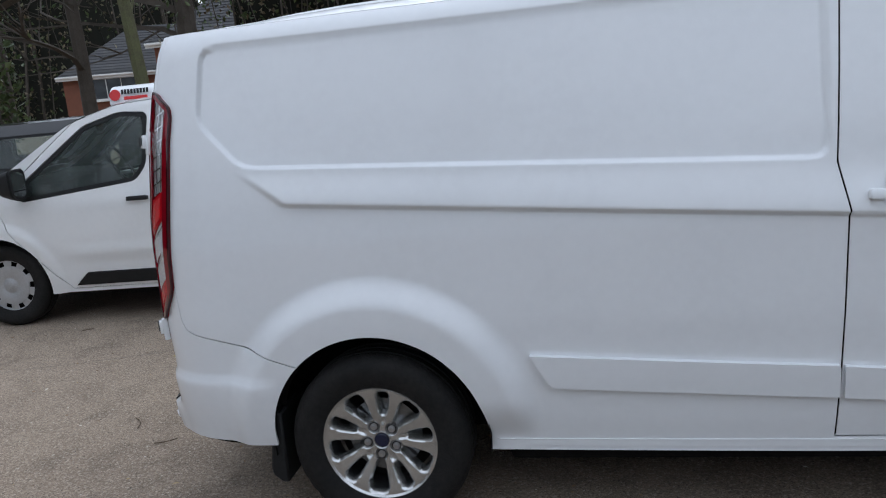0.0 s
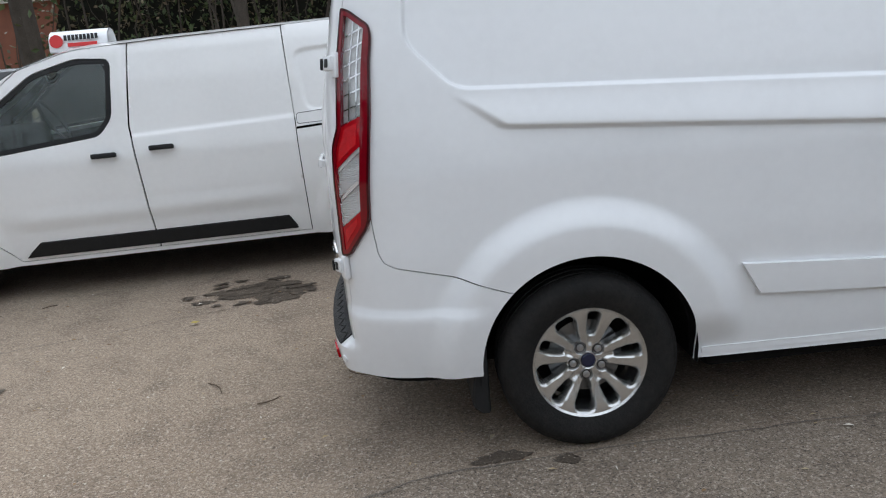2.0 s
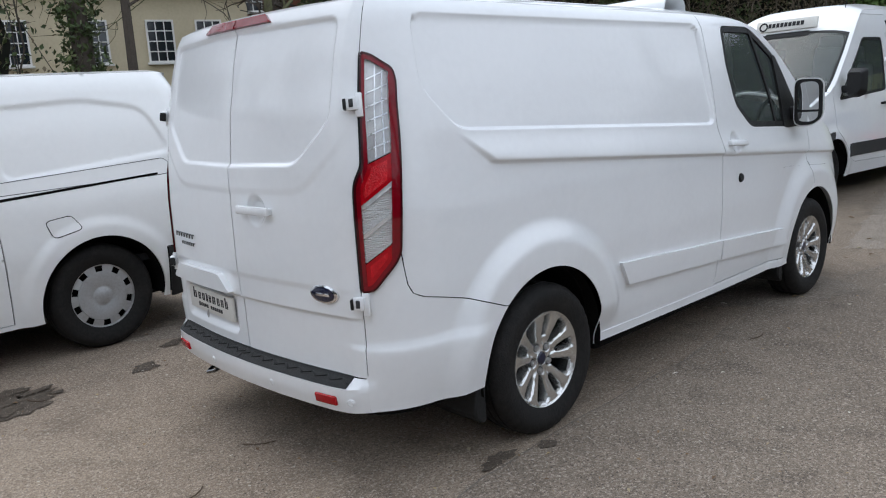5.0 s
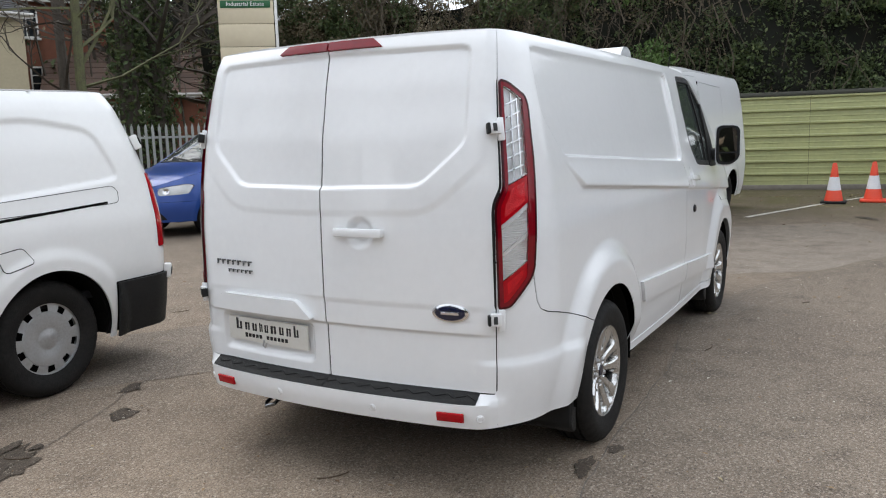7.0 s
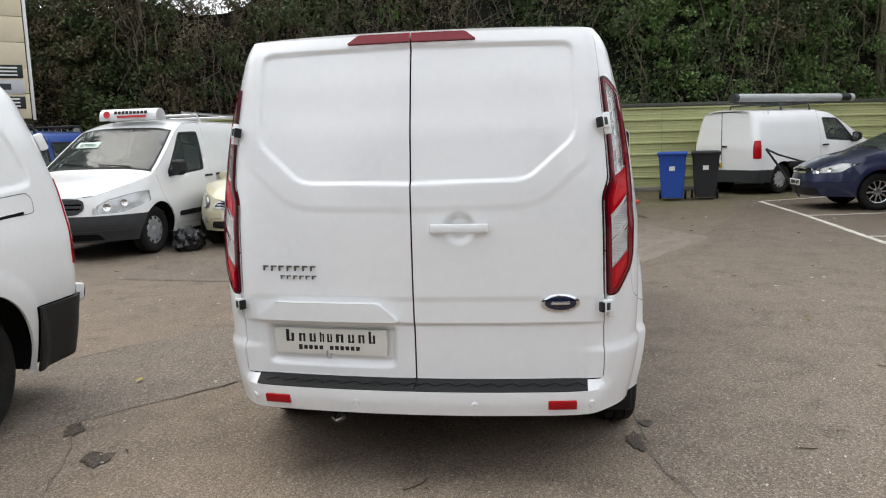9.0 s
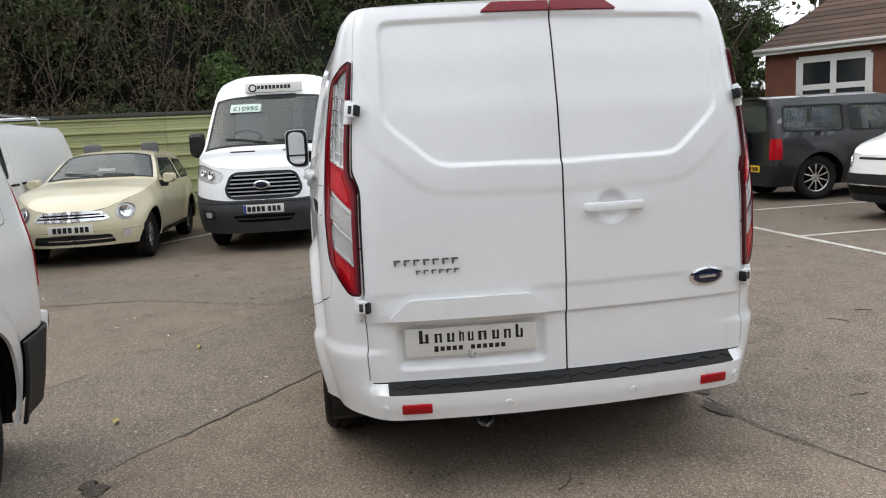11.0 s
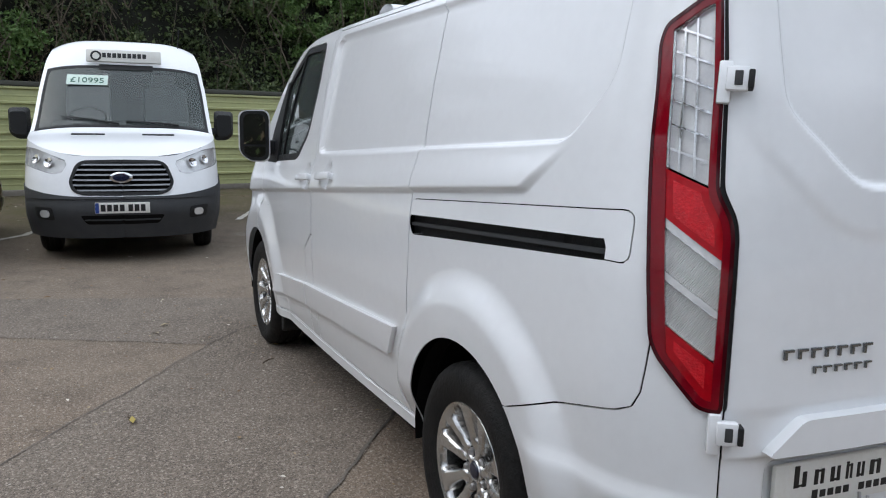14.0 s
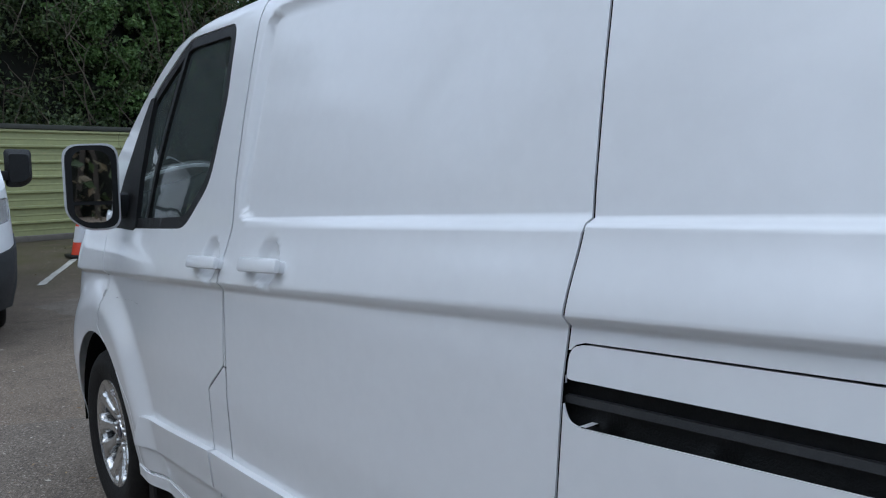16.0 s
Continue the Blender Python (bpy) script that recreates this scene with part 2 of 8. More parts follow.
class Wrap:
    """The upright skin of a vehicle on one side: from the middle of the tail round the corner, along the side and round to the middle of the nose."""

    fine = False
    bulge = 0.0

    def swell(self, x):
        """How much wider the plan is at x than at the tail."""
        return 1 + self.bulge * step(-.45, 1.75, x) * (1 - .75 * step(2.1, 3.0, x))

    def __init__(self, sign, w, xr, xf, rear=(0.25, 0.19, 0.05), front=(0.5, 0.45, 0.06), disp=None, zref=0.8, warp=None, bulge=0.0):
        self.warp, self.bulge = warp, bulge
        self.sign, self.w, self.xr, self.xf, self.rear, self.front, self.disp = sign, w, xr, xf, rear, front, disp
        u = np.linspace(0, 5, 1001)
        p = self.raw(u, np.full(u.shape, zref))
        s = np.r_[0, np.cumsum(np.linalg.norm(np.diff(p[:, :2], axis=0), axis=1))]
        self.s0 = s[400]
        self.S, self.U = s - self.s0, u
        self.smin, self.smax = self.S[0], self.S[-1]
        self.corner = self.S[200], self.S[400], self.S[600], self.S[800]

    def raw(self, u, z):
        w, xr, xf = self.w(z), self.xr(z), self.xf(z)
        (rx, ry, bow), (fx, fy, fbow) = self.rear, self.front
        rx, ry = (rx(z) if callable(rx) else rx), (ry(z) if callable(ry) else ry)
        k = u * 1.0
        a = np.clip(k, 0, 1)
        x, y = xr + bow * 0.0, a * (w - ry)
        t = np.clip(k - 1, 0, 1) * math.pi / 2
        x = np.where(k > 1, xr + rx * (1 - np.cos(t)), xr)
        y = np.where(k > 1, w - ry + ry * np.sin(t), y)
        b = np.clip(k - 2, 0, 1)
        x = np.where(k > 2, xr + rx + b * (xf - fx - xr - rx), x)
        t = np.clip(k - 3, 0, 1) * math.pi / 2
        x = np.where(k > 3, xf - fx + fx * np.sin(t), x)
        y = np.where(k > 3, w - fy + fy * np.cos(t), y)
        c = np.clip(k - 4, 0, 1)
        y = np.where(k > 4, (1 - c) * (w - fy), y)
        x = x + np.where(k < 2, bow * (y / w) ** 2, 0) - np.where(k < 2, bow, 0) + np.where((k > 2) & (k < 3), 0, 0)
        x = x + np.where(k > 3, fbow * (1 - (y / w) ** 2), 0)
        return np.stack([x, self.sign * y * self.swell(x), z + 0 * x], -1)

    def pos(self, s, z):
        u = np.interp(s, self.S, self.U)
        if self.warp is not None:
            z = self.warp(self.raw(u, z)[..., 0], z)
        p = self.raw(u, z)
        if self.disp is not None:
            e = 1e-3
            n = np.cross(self.raw(np.interp(s + e, self.S, self.U), z) - p, self.raw(u, z + e) - p)
            n /= np.linalg.norm(n, axis=-1, keepdims=True) + 1e-12
            n *= np.sign((n * np.stack([np.where(u < 1.5, -1, np.where(u > 3.6, 1, 0)), np.where((u >= 1.5) & (u <= 3.6), self.sign, 0), 0 * u], -1)).sum(-1, keepdims=True) + 1e-9)
            p = p + n * self.disp(p[..., 0], np.abs(p[..., 1]), z, u)[..., None]
        return p


class Top:
    """The skin over a vehicle: roof, windscreen and bonnet, from the edge line ze to the crown zt. Its second coordinate runs across."""

    fine = False

    def __init__(self, wrap, ze, zt, power=4.0, half=0.9):
        self.wrap, self.ze, self.zt, self.power, self.half = wrap, ze, zt, power, half

    def width(self, x):
        return self.plain_width(x) * self.wrap.swell(x)

    def plain_width(self, x):
        z = self.ze(x)
        wr = self.wrap
        w, xr, xf = wr.w(z), wr.xr(z), wr.xf(z)
        (rx, ry, bow), (fx, fy, fb) = wr.rear, wr.front
        rx, ry = (rx(z) if callable(rx) else rx), (ry(z) if callable(ry) else ry)
        tr = np.clip((xr + rx - x) / rx, 0, 1)
        tf = np.clip((x - (xf - fx)) / fx, 0, 1)
        return w - ry * (1 - np.sqrt(1 - tr ** 2)) - fy * (1 - np.sqrt(1 - tf ** 2))

    def pos(self, x, b):
        t = np.clip(b / self.half, -1, 1)
        ze, zt = self.ze(x), self.zt(x)
        wr, wd, swell = self.wrap, self.plain_width(x), self.wrap.swell(x)
        w, y2 = wr.w(ze), (t * wd) ** 2
        rx = wr.rear[0](ze) if callable(wr.rear[0]) else wr.rear[0]
        rf = np.clip((x - (wr.xf(ze) - wr.front[0])) / wr.front[0], 0, 1)
        rr = np.clip((wr.xr(ze) + rx - x) / rx, 0, 1)
        e = 1 - (wd / w) ** 2
        x = x + wr.front[2] * (rf > 0) * (e + rf ** 2 * (wd ** 2 - y2) / w ** 2) - wr.rear[2] * (rr > 0) * (e + rr ** 2 * (wd ** 2 - y2) / w ** 2)
        return np.stack([x, t * wd * swell, ze + (zt - ze) * (1 - np.abs(t) ** self.power)], -1)


def spread(lo, hi, res, zones=()):
    """Stations from lo to hi, res apart, closer within the zones (from, to, spacing)."""
    cuts = sorted({lo, hi, *(min(max(c, lo), hi) for z in zones for c in z[:2])})
    out = [lo]
    for a, b in zip(cuts, cuts[1:]):
        r = min([z[2] for z in zones if z[0] <= (a + b) / 2 <= z[1]] + [res])
        n = max(1, int(round((b - a) / r)))
        out += [a + (b - a) * (k + 1) / n for k in range(n)]
    return np.array(out)


def skin(name, surf, sdf, arange, brange, res, mat, parent=None, label="", offset=0.0, flange=0.015, gap=0.0, sharp=32, rows=(), dense=None):
    """A panel cut out of a skin: sdf(x, |y|, z, a) is negative inside. Its edges are turned in by flange."""
    # crop the skin to where the panel lies
    ca, cb = (g.ravel() for g in np.meshgrid(np.linspace(*arange, max(3, int((arange[1] - arange[0]) / 0.05))), np.linspace(*brange, max(3, int((brange[1] - brange[0]) / 0.04))), indexing="ij"))
    cp = surf.pos(ca, cb)
    hit = sdf(cp[:, 0], np.abs(cp[:, 1]), cp[:, 2], ca) < 0.07
    if not hit.any():
        return None
    arange = (max(arange[0], ca[hit].min() - 0.06), min(arange[1], ca[hit].max() + 0.06))
    brange = (max(brange[0], cb[hit].min() - 0.05), min(brange[1], cb[hit].max() + 0.05))
    zones = dense or ((), ())
    grid_a, grid_b = spread(*arange, res, zones[0]), spread(*brange, res, zones[1])
    na, nb = len(grid_a), len(grid_b)
    for r in rows:
        if brange[0] < r < brange[1]:
            grid_b[np.argmin(np.abs(grid_b - r))] = r
    a, b = (g.ravel() for g in np.meshgrid(grid_a, grid_b, indexing="ij"))

    def dist(a, b):
        p = surf.pos(a, b)
        return sdf(p[:, 0], np.abs(p[:, 1]), p[:, 2], a) + gap
    d = dist(a, b)
    near = np.abs(d) < 0.8 * res
    for _ in range(3):
        if not near.any():
            break
        aa, bb, dd, e = a[near], b[near], d[near], 1e-4
        ga, gb = (dist(aa + e, bb) - dd) / e, (dist(aa, bb + e) - dd) / e
        g2 = ga * ga + gb * gb + 1e-6
        ma, mb = np.clip(-dd * ga / g2, -res * 0.8, res * 0.8), np.clip(-dd * gb / g2, -res * 0.8, res * 0.8)
        a[near], b[near] = np.clip(aa + ma, *arange), np.clip(bb + mb, *brange)
        d[near] = dist(a[near], b[near])
    p = surf.pos(a, b)
    tol = 0.12 * res
    ok = d <= tol
    idx = np.arange(na * nb).reshape(na, nb)
    q = np.stack([idx[:-1, :-1], idx[1:, :-1], idx[1:, 1:], idx[:-1, 1:]], -1).reshape(-1, 4)
    cnt = ok[q].sum(1)
    mid = np.minimum(dist(a[q].mean(1), b[q].mean(1)), d[q].mean(1))
    faces = [tuple(f) for f in q[(cnt == 4) & (mid < 0.0)]]
    tq = q[cnt == 3]
    if len(tq):
        tri = np.array([[v for v in f if ok[v]] for f in tq])
        td = dist(a[tri].mean(1), b[tri].mean(1))
        area = np.linalg.norm(np.cross(p[tri[:, 1]] - p[tri[:, 0]], p[tri[:, 2]] - p[tri[:, 0]]), axis=1)
        faces += [tuple(f) for f in tri[(td < tol) & (area > 0.02 * res * res)]]
    if not faces:
        return None
    e = 1e-3
    n = np.cross(surf.pos(np.minimum(a + e, arange[1] + e), b) - p, surf.pos(a, b + e) - p)
    ln = np.linalg.norm(n, axis=1, keepdims=True)
    n = n / np.maximum(ln, 1e-12)
    mid_p = np.array([0.5 * (p[:, 0].min() + p[:, 0].max()), 0, p[:, 2].min() - 0.3 if isinstance(surf, Top) else 0.5 * (p[:, 2].min() + p[:, 2].max())])
    if isinstance(surf, Top):
        outw = np.sign(n[:, 2:3].mean())
        n = n * (outw or 1)
    else:
        mx = 0.5 * (surf.S[400] + surf.S[600])
        ref = np.stack([np.sign(a - mx) * np.maximum(np.abs(a - mx) - 0.5 * (surf.S[600] - surf.S[400]), 0) * 3, np.full(a.shape, surf.sign * 0.3), 0 * a], -1)
        n = n * np.sign((n * ref).sum(1).mean() or 1)
    p = p + n * offset
    used = sorted({v for f in faces for v in f})
    new_i = {v: i for i, v in enumerate(used)}
    fs = [tuple(new_i[v] for v in f) for f in faces]
    verts = p[used]
    # winding so that faces look outwards
    f3 = np.array([f[:3] for f in fs])
    fn = np.cross(verts[f3[:, 1]] - verts[f3[:, 0]], verts[f3[:, 2]] - verts[f3[:, 0]])
    if (fn * n[used][f3[:, 0]]).sum() < 0:
        fs = [f[::-1] for f in fs]
    if flange:
        edges = {}
        for f in fs:
            for i in range(len(f)):
                k = (f[i], f[(i + 1) % len(f)])
                edges[k] = 1
        rim = [k for k in edges if (k[1], k[0]) not in edges]
        rv = sorted({v for k in rim for v in k})
        ri = {v: len(used) + i for i, v in enumerate(rv)}
        verts = np.concatenate([verts, verts[rv] - n[used][rv] * flange])
        fs += [(k[1], k[0], ri[k[0]], ri[k[1]]) for k in rim]
    n_main = len(used)
    ob = mesh_object(name, verts, fs, mat, parent, label, sharp=sharp)
    me = ob.data
    if surf.fine and res <= 0.0126 and len(me.vertices) == len(verts):
        # shade by the skin's own normals, which are free of the slivers along cut edges
        au, bu, hs = a[used], b[used], 0.4 * res
        nu = np.cross(surf.pos(au + hs, bu) - surf.pos(au - hs, bu), surf.pos(au, bu + hs) - surf.pos(au, bu - hs))
        nu /= np.linalg.norm(nu, axis=1, keepdims=True) + 1e-12
        nu *= np.sign((nu * n[used]).sum(1, keepdims=True) + 1e-9)
        fl = np.zeros((len(me.loops), 3))
        for poly in me.polygons:
            ids = list(poly.vertices)
            flat = any(i >= n_main for i in ids) or abs(float(np.dot(nu[ids[0]], poly.normal))) < 0.2
            for li, vi in zip(poly.loop_indices, ids):
                fl[li] = poly.normal if flat else nu[vi]
        me.normals_split_custom_set(fl.tolist())
    return ob


# ---- wheels ----
TYRES = {}


def tyre_mesh(R, W, rim_r):
    h = W / 2
    prof = [(rim_r - 0.012, -h * 0.72), (rim_r + 0.012, -h * 0.86), ((R + rim_r) / 2, -h), (R - 0.035, -h * 0.96), (R - 0.012, -h * 0.80), (R - 0.002, -h * 0.62)]
    for g in (-0.42, 0.0, 0.42):
        prof += [(R, h * (g - 0.06)), (R - 0.009, h * (g - 0.045)), (R - 0.009, h * (g + 0.045)), (R, h * (g + 0.06))]
    prof += [(R - 0.002, h * 0.62), (R - 0.012, h * 0.80), (R - 0.035, h * 0.96), ((R + rim_r) / 2, h), (rim_r + 0.012, h * 0.86), (rim_r - 0.012, h * 0.72)]
    bm = lathe(prof, 144)
    for v in bm.verts:
        rad = math.hypot(v.co.x, v.co.z)
        k = round(math.atan2(v.co.z, v.co.x) / (2 * math.pi) * 144)
        if rad > R - 0.020 and abs(v.co.y) > 0.70 * h and k % 4 == 0:
            f = (rad - 0.005) / rad
            v.co.x, v.co.z = v.co.x * f, v.co.z * f
    return bm


def wheel_face(r):
    """The cast face of a ten-spoke wheel: a dished disc with ten rounded windows through it."""
    nr, nt = 44, 200
    rr = np.linspace(0.026, r - 0.006, nr)
    tt = np.linspace(0, 2 * math.pi, nt, endpoint=False)
    R_, T_ = np.meshgrid(rr, tt, indexing="ij")
    x, z = (R_ * np.cos(T_)).ravel(), (R_ * np.sin(T_)).ravel()

    def window(x, z):
        """Signed distance to the nearest window, negative inside."""
        rad, ang = np.hypot(x, z), np.arctan2(z, x)
        pitch = math.pi / 5
        off = ang - np.round(ang / pitch) * pitch
        u, v = rad * np.cos(off), rad * np.sin(off)
        small = np.round(ang / pitch).astype(int) % 2 != 0
        half = np.where(small, 0.0115 + np.clip(u - 0.10, 0, 0.06) * 0.17, 0.0105 + np.clip(u - 0.080, 0, 0.090) * 0.29)
        lo = np.where(small, 0.102, 0.080)
        d = np.maximum.reduce([np.abs(v) - half, lo - u, u - (r - 0.015)])
        q = np.where(u > 0.14, np.where(small, 0.013, 0.020), 0.008)
        corner = np.hypot(np.maximum(np.abs(v) - half + q, 0), np.maximum(np.abs(u - (r - 0.015 + lo) / 2) - (r - 0.015 - lo) / 2 + q, 0)) - q
        return np.maximum(d, corner)
    for _ in range(3):
        d = window(x, z)
        e = 1e-4
        gx, gz = (window(x + e, z) - d) / e, (window(x, z + e) - d) / e
        g2 = gx * gx + gz * gz + 1e-9
        near = np.abs(d) < 0.0036
        x, z = np.where(near, x - d * gx / g2, x), np.where(near, z - d * gz / g2, z)
    d = window(x, z)
    rad, ang = np.hypot(x, z), np.arctan2(z, x)
    off5 = ang - np.round(ang / (0.4 * math.pi)) * 0.4 * math.pi
    nut = np.hypot(rad * np.cos(off5) - 0.058, rad * np.sin(off5))
    pitch = math.pi / 5
    off10 = np.abs(ang - np.round(ang / pitch) * pitch) * rad
    y = -0.056 - 0.028 * step(0.05, r, rad) + 0.010 * (1 - step(0.0, 0.007, d)) + 0.014 * (1 - step(0.016, 0.026, nut))
    y = y + 0.008 * (1 - step(0.004, 0.016, off10)) * step(0.05, 0.08, rad) * (1 - step(0.085, 0.11, rad))
    idx = np.arange(nr * nt).reshape(nr, nt)
    nxt = np.roll(idx, -1, 1)
    quads = np.stack([idx[:-1], nxt[:-1], nxt[1:], idx[1:]], -1).reshape(-1, 4)
    keep = (d[quads] > -0.0006).all(1) & (d[quads].mean(1) > 0)
    fs = [tuple(int(v) for v in f) for f in quads[keep]]
    edges = {(f[k], f[(k + 1) % 4]) for f in fs for k in range(4)}
    rim = [e for e in edges if (e[1], e[0]) not in edges]
    vs = [tuple(p) for p in np.stack([x, y, z], -1)]
    back = {}
    for a, b in rim:
        for v in (a, b):
            if v not in back:
                back[v] = len(vs)
                vs.append((vs[v][0] * 0.99, vs[v][1] + 0.045, vs[v][2] * 0.99))
    fs += [(b, a, back[a], back[b]) for a, b in rim]
    me = bpy.data.meshes.new("spoke_face")
    me.from_pydata(vs, [], fs)
    bm = bmesh.new()
    bm.from_mesh(me)
    loose = [v for v in bm.verts if not v.link_faces]
    bmesh.ops.delete(bm, geom=loose, context="VERTS")
    bmesh.ops.recalc_face_normals(bm, faces=bm.faces)
    for f in bm.faces:
        f.smooth = True
    for e in bm.edges:
        e.smooth = not (len(e.link_faces) == 2 and e.calc_face_angle(0) > radians(40))
    bm.to_mesh(me)
    bm.free()
    me.materials.append(ALLOY)
    return me


def alloy_rim(parent, r, out):
    """Ten-spoke alloy wheel; the outside is at -y."""
    part("barrel", lathe([(r - 0.016, 0.08), (r - 0.020, -0.02), (r - 0.016, -0.060)], 48), DARKCHROME, parent)
    rim = part("rim", lathe([(r - 0.008, -0.055), (r - 0.008, -0.082), (r + 0.003, -0.089), (r + 0.008, -0.080), (r + 0.004, -0.07)], 56), ALLOY, parent)
    part("brake_disc", lathe([(0.02, 0.0), (0.145, 0.0), (0.145, 0.02), (0.02, 0.02)], 32, closed=True), DARKCHROME, parent)
    part("wheel_back", lathe([(0.0, 0.04), (r - 0.025, 0.04)], 40), DARK, parent)
    if "face" not in TYRES:
        TYRES["face"] = wheel_face(r)
    face = new("spoke_face", TYRES["face"])
    face.parent = parent
    part("centre_cap", lathe([(0.0, -0.063), (0.024, -0.062), (0.029, -0.056), (0.03, -0.048)], 24), BADGEBLUE, parent, "blue oval centre cap with silver edge")
    for k in range(5):
        a = 2 * math.pi * k / 5
        bm = lathe([(0.0, -0.062), (0.009, -0.062), (0.011, -0.058), (0.011, -0.04)], 6)
        add_ring = lathe([(0.011, -0.053), (0.014, -0.052), (0.014, -0.04)], 12)
        tmp = bpy.data.meshes.new("t")
        add_ring.to_mesh(tmp), add_ring.free(), bm.from_mesh(tmp), bpy.data.meshes.remove(tmp)
        bmesh.ops.translate(bm, vec=(0.058 * math.cos(a), -0.002, 0.058 * math.sin(a)), verts=bm.verts)
        nut = part("wheel_nut", bm, STEEL, parent)
        # flat black ring paints the shade sunk round the nut
        bm = lathe([(0.011, -0.0500), (0.0175, -0.0500)], 16)
        bmesh.ops.translate(bm, vec=(0.058 * math.cos(a), 0.0, 0.058 * math.sin(a)), verts=bm.verts)
        part("nut_recess_shade", bm, DARK, nut)
    part("cap_ring", lathe([(0.029, -0.058), (0.034, -0.060), (0.037, -0.054)], 28), ALLOY, parent)
    return rim


def trim_rim(parent, r, slots=10, mat=None):
    """A pressed wheel cover with a ring of slots."""
    mat = mat or COVER
    part("wheel_back", lathe([(0.0, 0.0), (r, 0.0)], 40), DARK, parent)
    part("rim", lathe([(r - 0.012, -0.03), (r - 0.008, -0.062), (r + 0.006, -0.066), (r + 0.008, -0.05)], 48), mat, parent)
    bm = lathe([(0.0, -0.075), (0.045, -0.075), (0.055, -0.068), (0.075, -0.066), (0.085, -0.072), (r * 0.72, -0.066), (r * 0.74, -0.06)], 48)
    for k in range(slots):
        a0, a1 = 2 * math.pi * (k + 0.20) / slots, 2 * math.pi * (k + 0.80) / slots
        vs = []
        for rad, y in ((r * 0.72, -0.064), (r * 0.82, -0.062), (r - 0.008, -0.058)):
            vs.append([bm.verts.new((rad * math.cos(a0 + (a1 - a0) * j / 4), y, rad * math.sin(a0 + (a1 - a0) * j / 4))) for j in range(5)])
        for p, q in zip(vs, vs[1:]):
            for j in range(4):
                bm.faces.new((p[j], p[j + 1], q[j + 1], q[j]))
    r2 = lathe([(r * 0.91, -0.060), (r - 0.004, -0.064)], 48)
    tmp = bpy.data.meshes.new("t")
    r2.to_mesh(tmp), r2.free(), bm.from_mesh(tmp), bpy.data.meshes.remove(tmp)
    bmesh.ops.recalc_face_normals(bm, faces=bm.faces)
    part("wheel_cover", bm, mat, parent)


def steel_rim(parent, r):
    part("rim", lathe([(0.0, -0.02), (0.09, -0.02), (0.10, -0.045), (0.15, -0.05), (r - 0.04, -0.01), (r - 0.02, -0.06), (r + 0.006, -0.066), (r + 0.006, -0.05)], 40), PLASTIC, parent)
    part("centre_cap", lathe([(0.0, -0.06), (0.055, -0.06), (0.065, -0.045), (0.065, -0.02)], 28), COVER, parent)



def wheel(parent, x, y, R, style="trim", W=0.205, rim_r=None, side=-1, turn=0.0):
    rim_r = rim_r or R - 0.125
    w = empty("wheel")
    w.parent = parent
    w.matrix_basis = pose(x, y, R, 0, turn, 0 if side < 0 else 180)
    key = (R, W, rim_r)
    if key not in TYRES:
        TYRES[key] = part("tyre", tyre_mesh(R, W, rim_r), RUBBER, w)
    else:
        t = new("tyre", TYRES[key].data)
        t.parent = w
    {"alloy": lambda: alloy_rim(w, rim_r, 0), "trim": lambda: trim_rim(w, rim_r), "steel": lambda: steel_rim(w, rim_r), "multi": lambda: multi_rim(w, rim_r)}[style]()
    return w


def multi_rim(parent, r):
    """A many-spoked alloy wheel in plain silver."""
    part("rim", lathe([(r - 0.02, 0.06), (r - 0.02, -0.06), (r + 0.006, -0.075), (r + 0.008, -0.06)], 48), ALLOY, parent)
    part("wheel_back", lathe([(0.0, 0.03), (r - 0.02, 0.03)], 32), DARK, parent)
    bm = lathe([(0.0, -0.06), (0.05, -0.058), (0.07, -0.04), (0.07, 0.0)], 28)
    for k in range(10):
        m = Matrix.Rotation(2 * math.pi * k / 10, 4, "Y")
        add_box(bm, r / 2 + 0.02, -0.045, 0, r - 0.05, 0.03, 0.028, 0.006, m)
    part("spokes", bm, ALLOY, parent)


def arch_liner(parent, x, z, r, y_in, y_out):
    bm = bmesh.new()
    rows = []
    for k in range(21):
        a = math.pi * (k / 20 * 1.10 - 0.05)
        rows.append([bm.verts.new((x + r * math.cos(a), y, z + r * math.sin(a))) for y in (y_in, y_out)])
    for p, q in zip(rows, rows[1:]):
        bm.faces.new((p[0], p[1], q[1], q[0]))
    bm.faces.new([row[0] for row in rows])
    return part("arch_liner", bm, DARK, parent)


def bars(parent, length, height, lines, mat, m, name="lettering"):
    """Plain bars that stand for writing: lines of (x0, x1, z, bar height), in the plane of a plate that faces -y."""
    for x0, x1, z, h in lines:
        part(name, box((x0 + x1) / 2, 0, z, x1 - x0, 0.003, h, m=m), mat, parent, smooth=False)


def plate(parent, m, mat, name="number_plate", w=0.52, h=0.111, label="", blue=True):
    """A plate facing -y in its own frame, with bars in place of its characters."""
    p = part(name, box(0, 0, 0, w, 0.008, h, 0.003, m), mat, parent, label)
    rows, x = [], -w * 0.42
    for k in range(7):
        rows.append((x, x + w * 0.085, 0, h * 0.62))
        x += w * (0.115 if k != 3 else 0.155)
    bars(p, w, h, rows, INK, m @ Matrix.Translation((0.012, -0.006, 0)), "letter_bar")
    return p


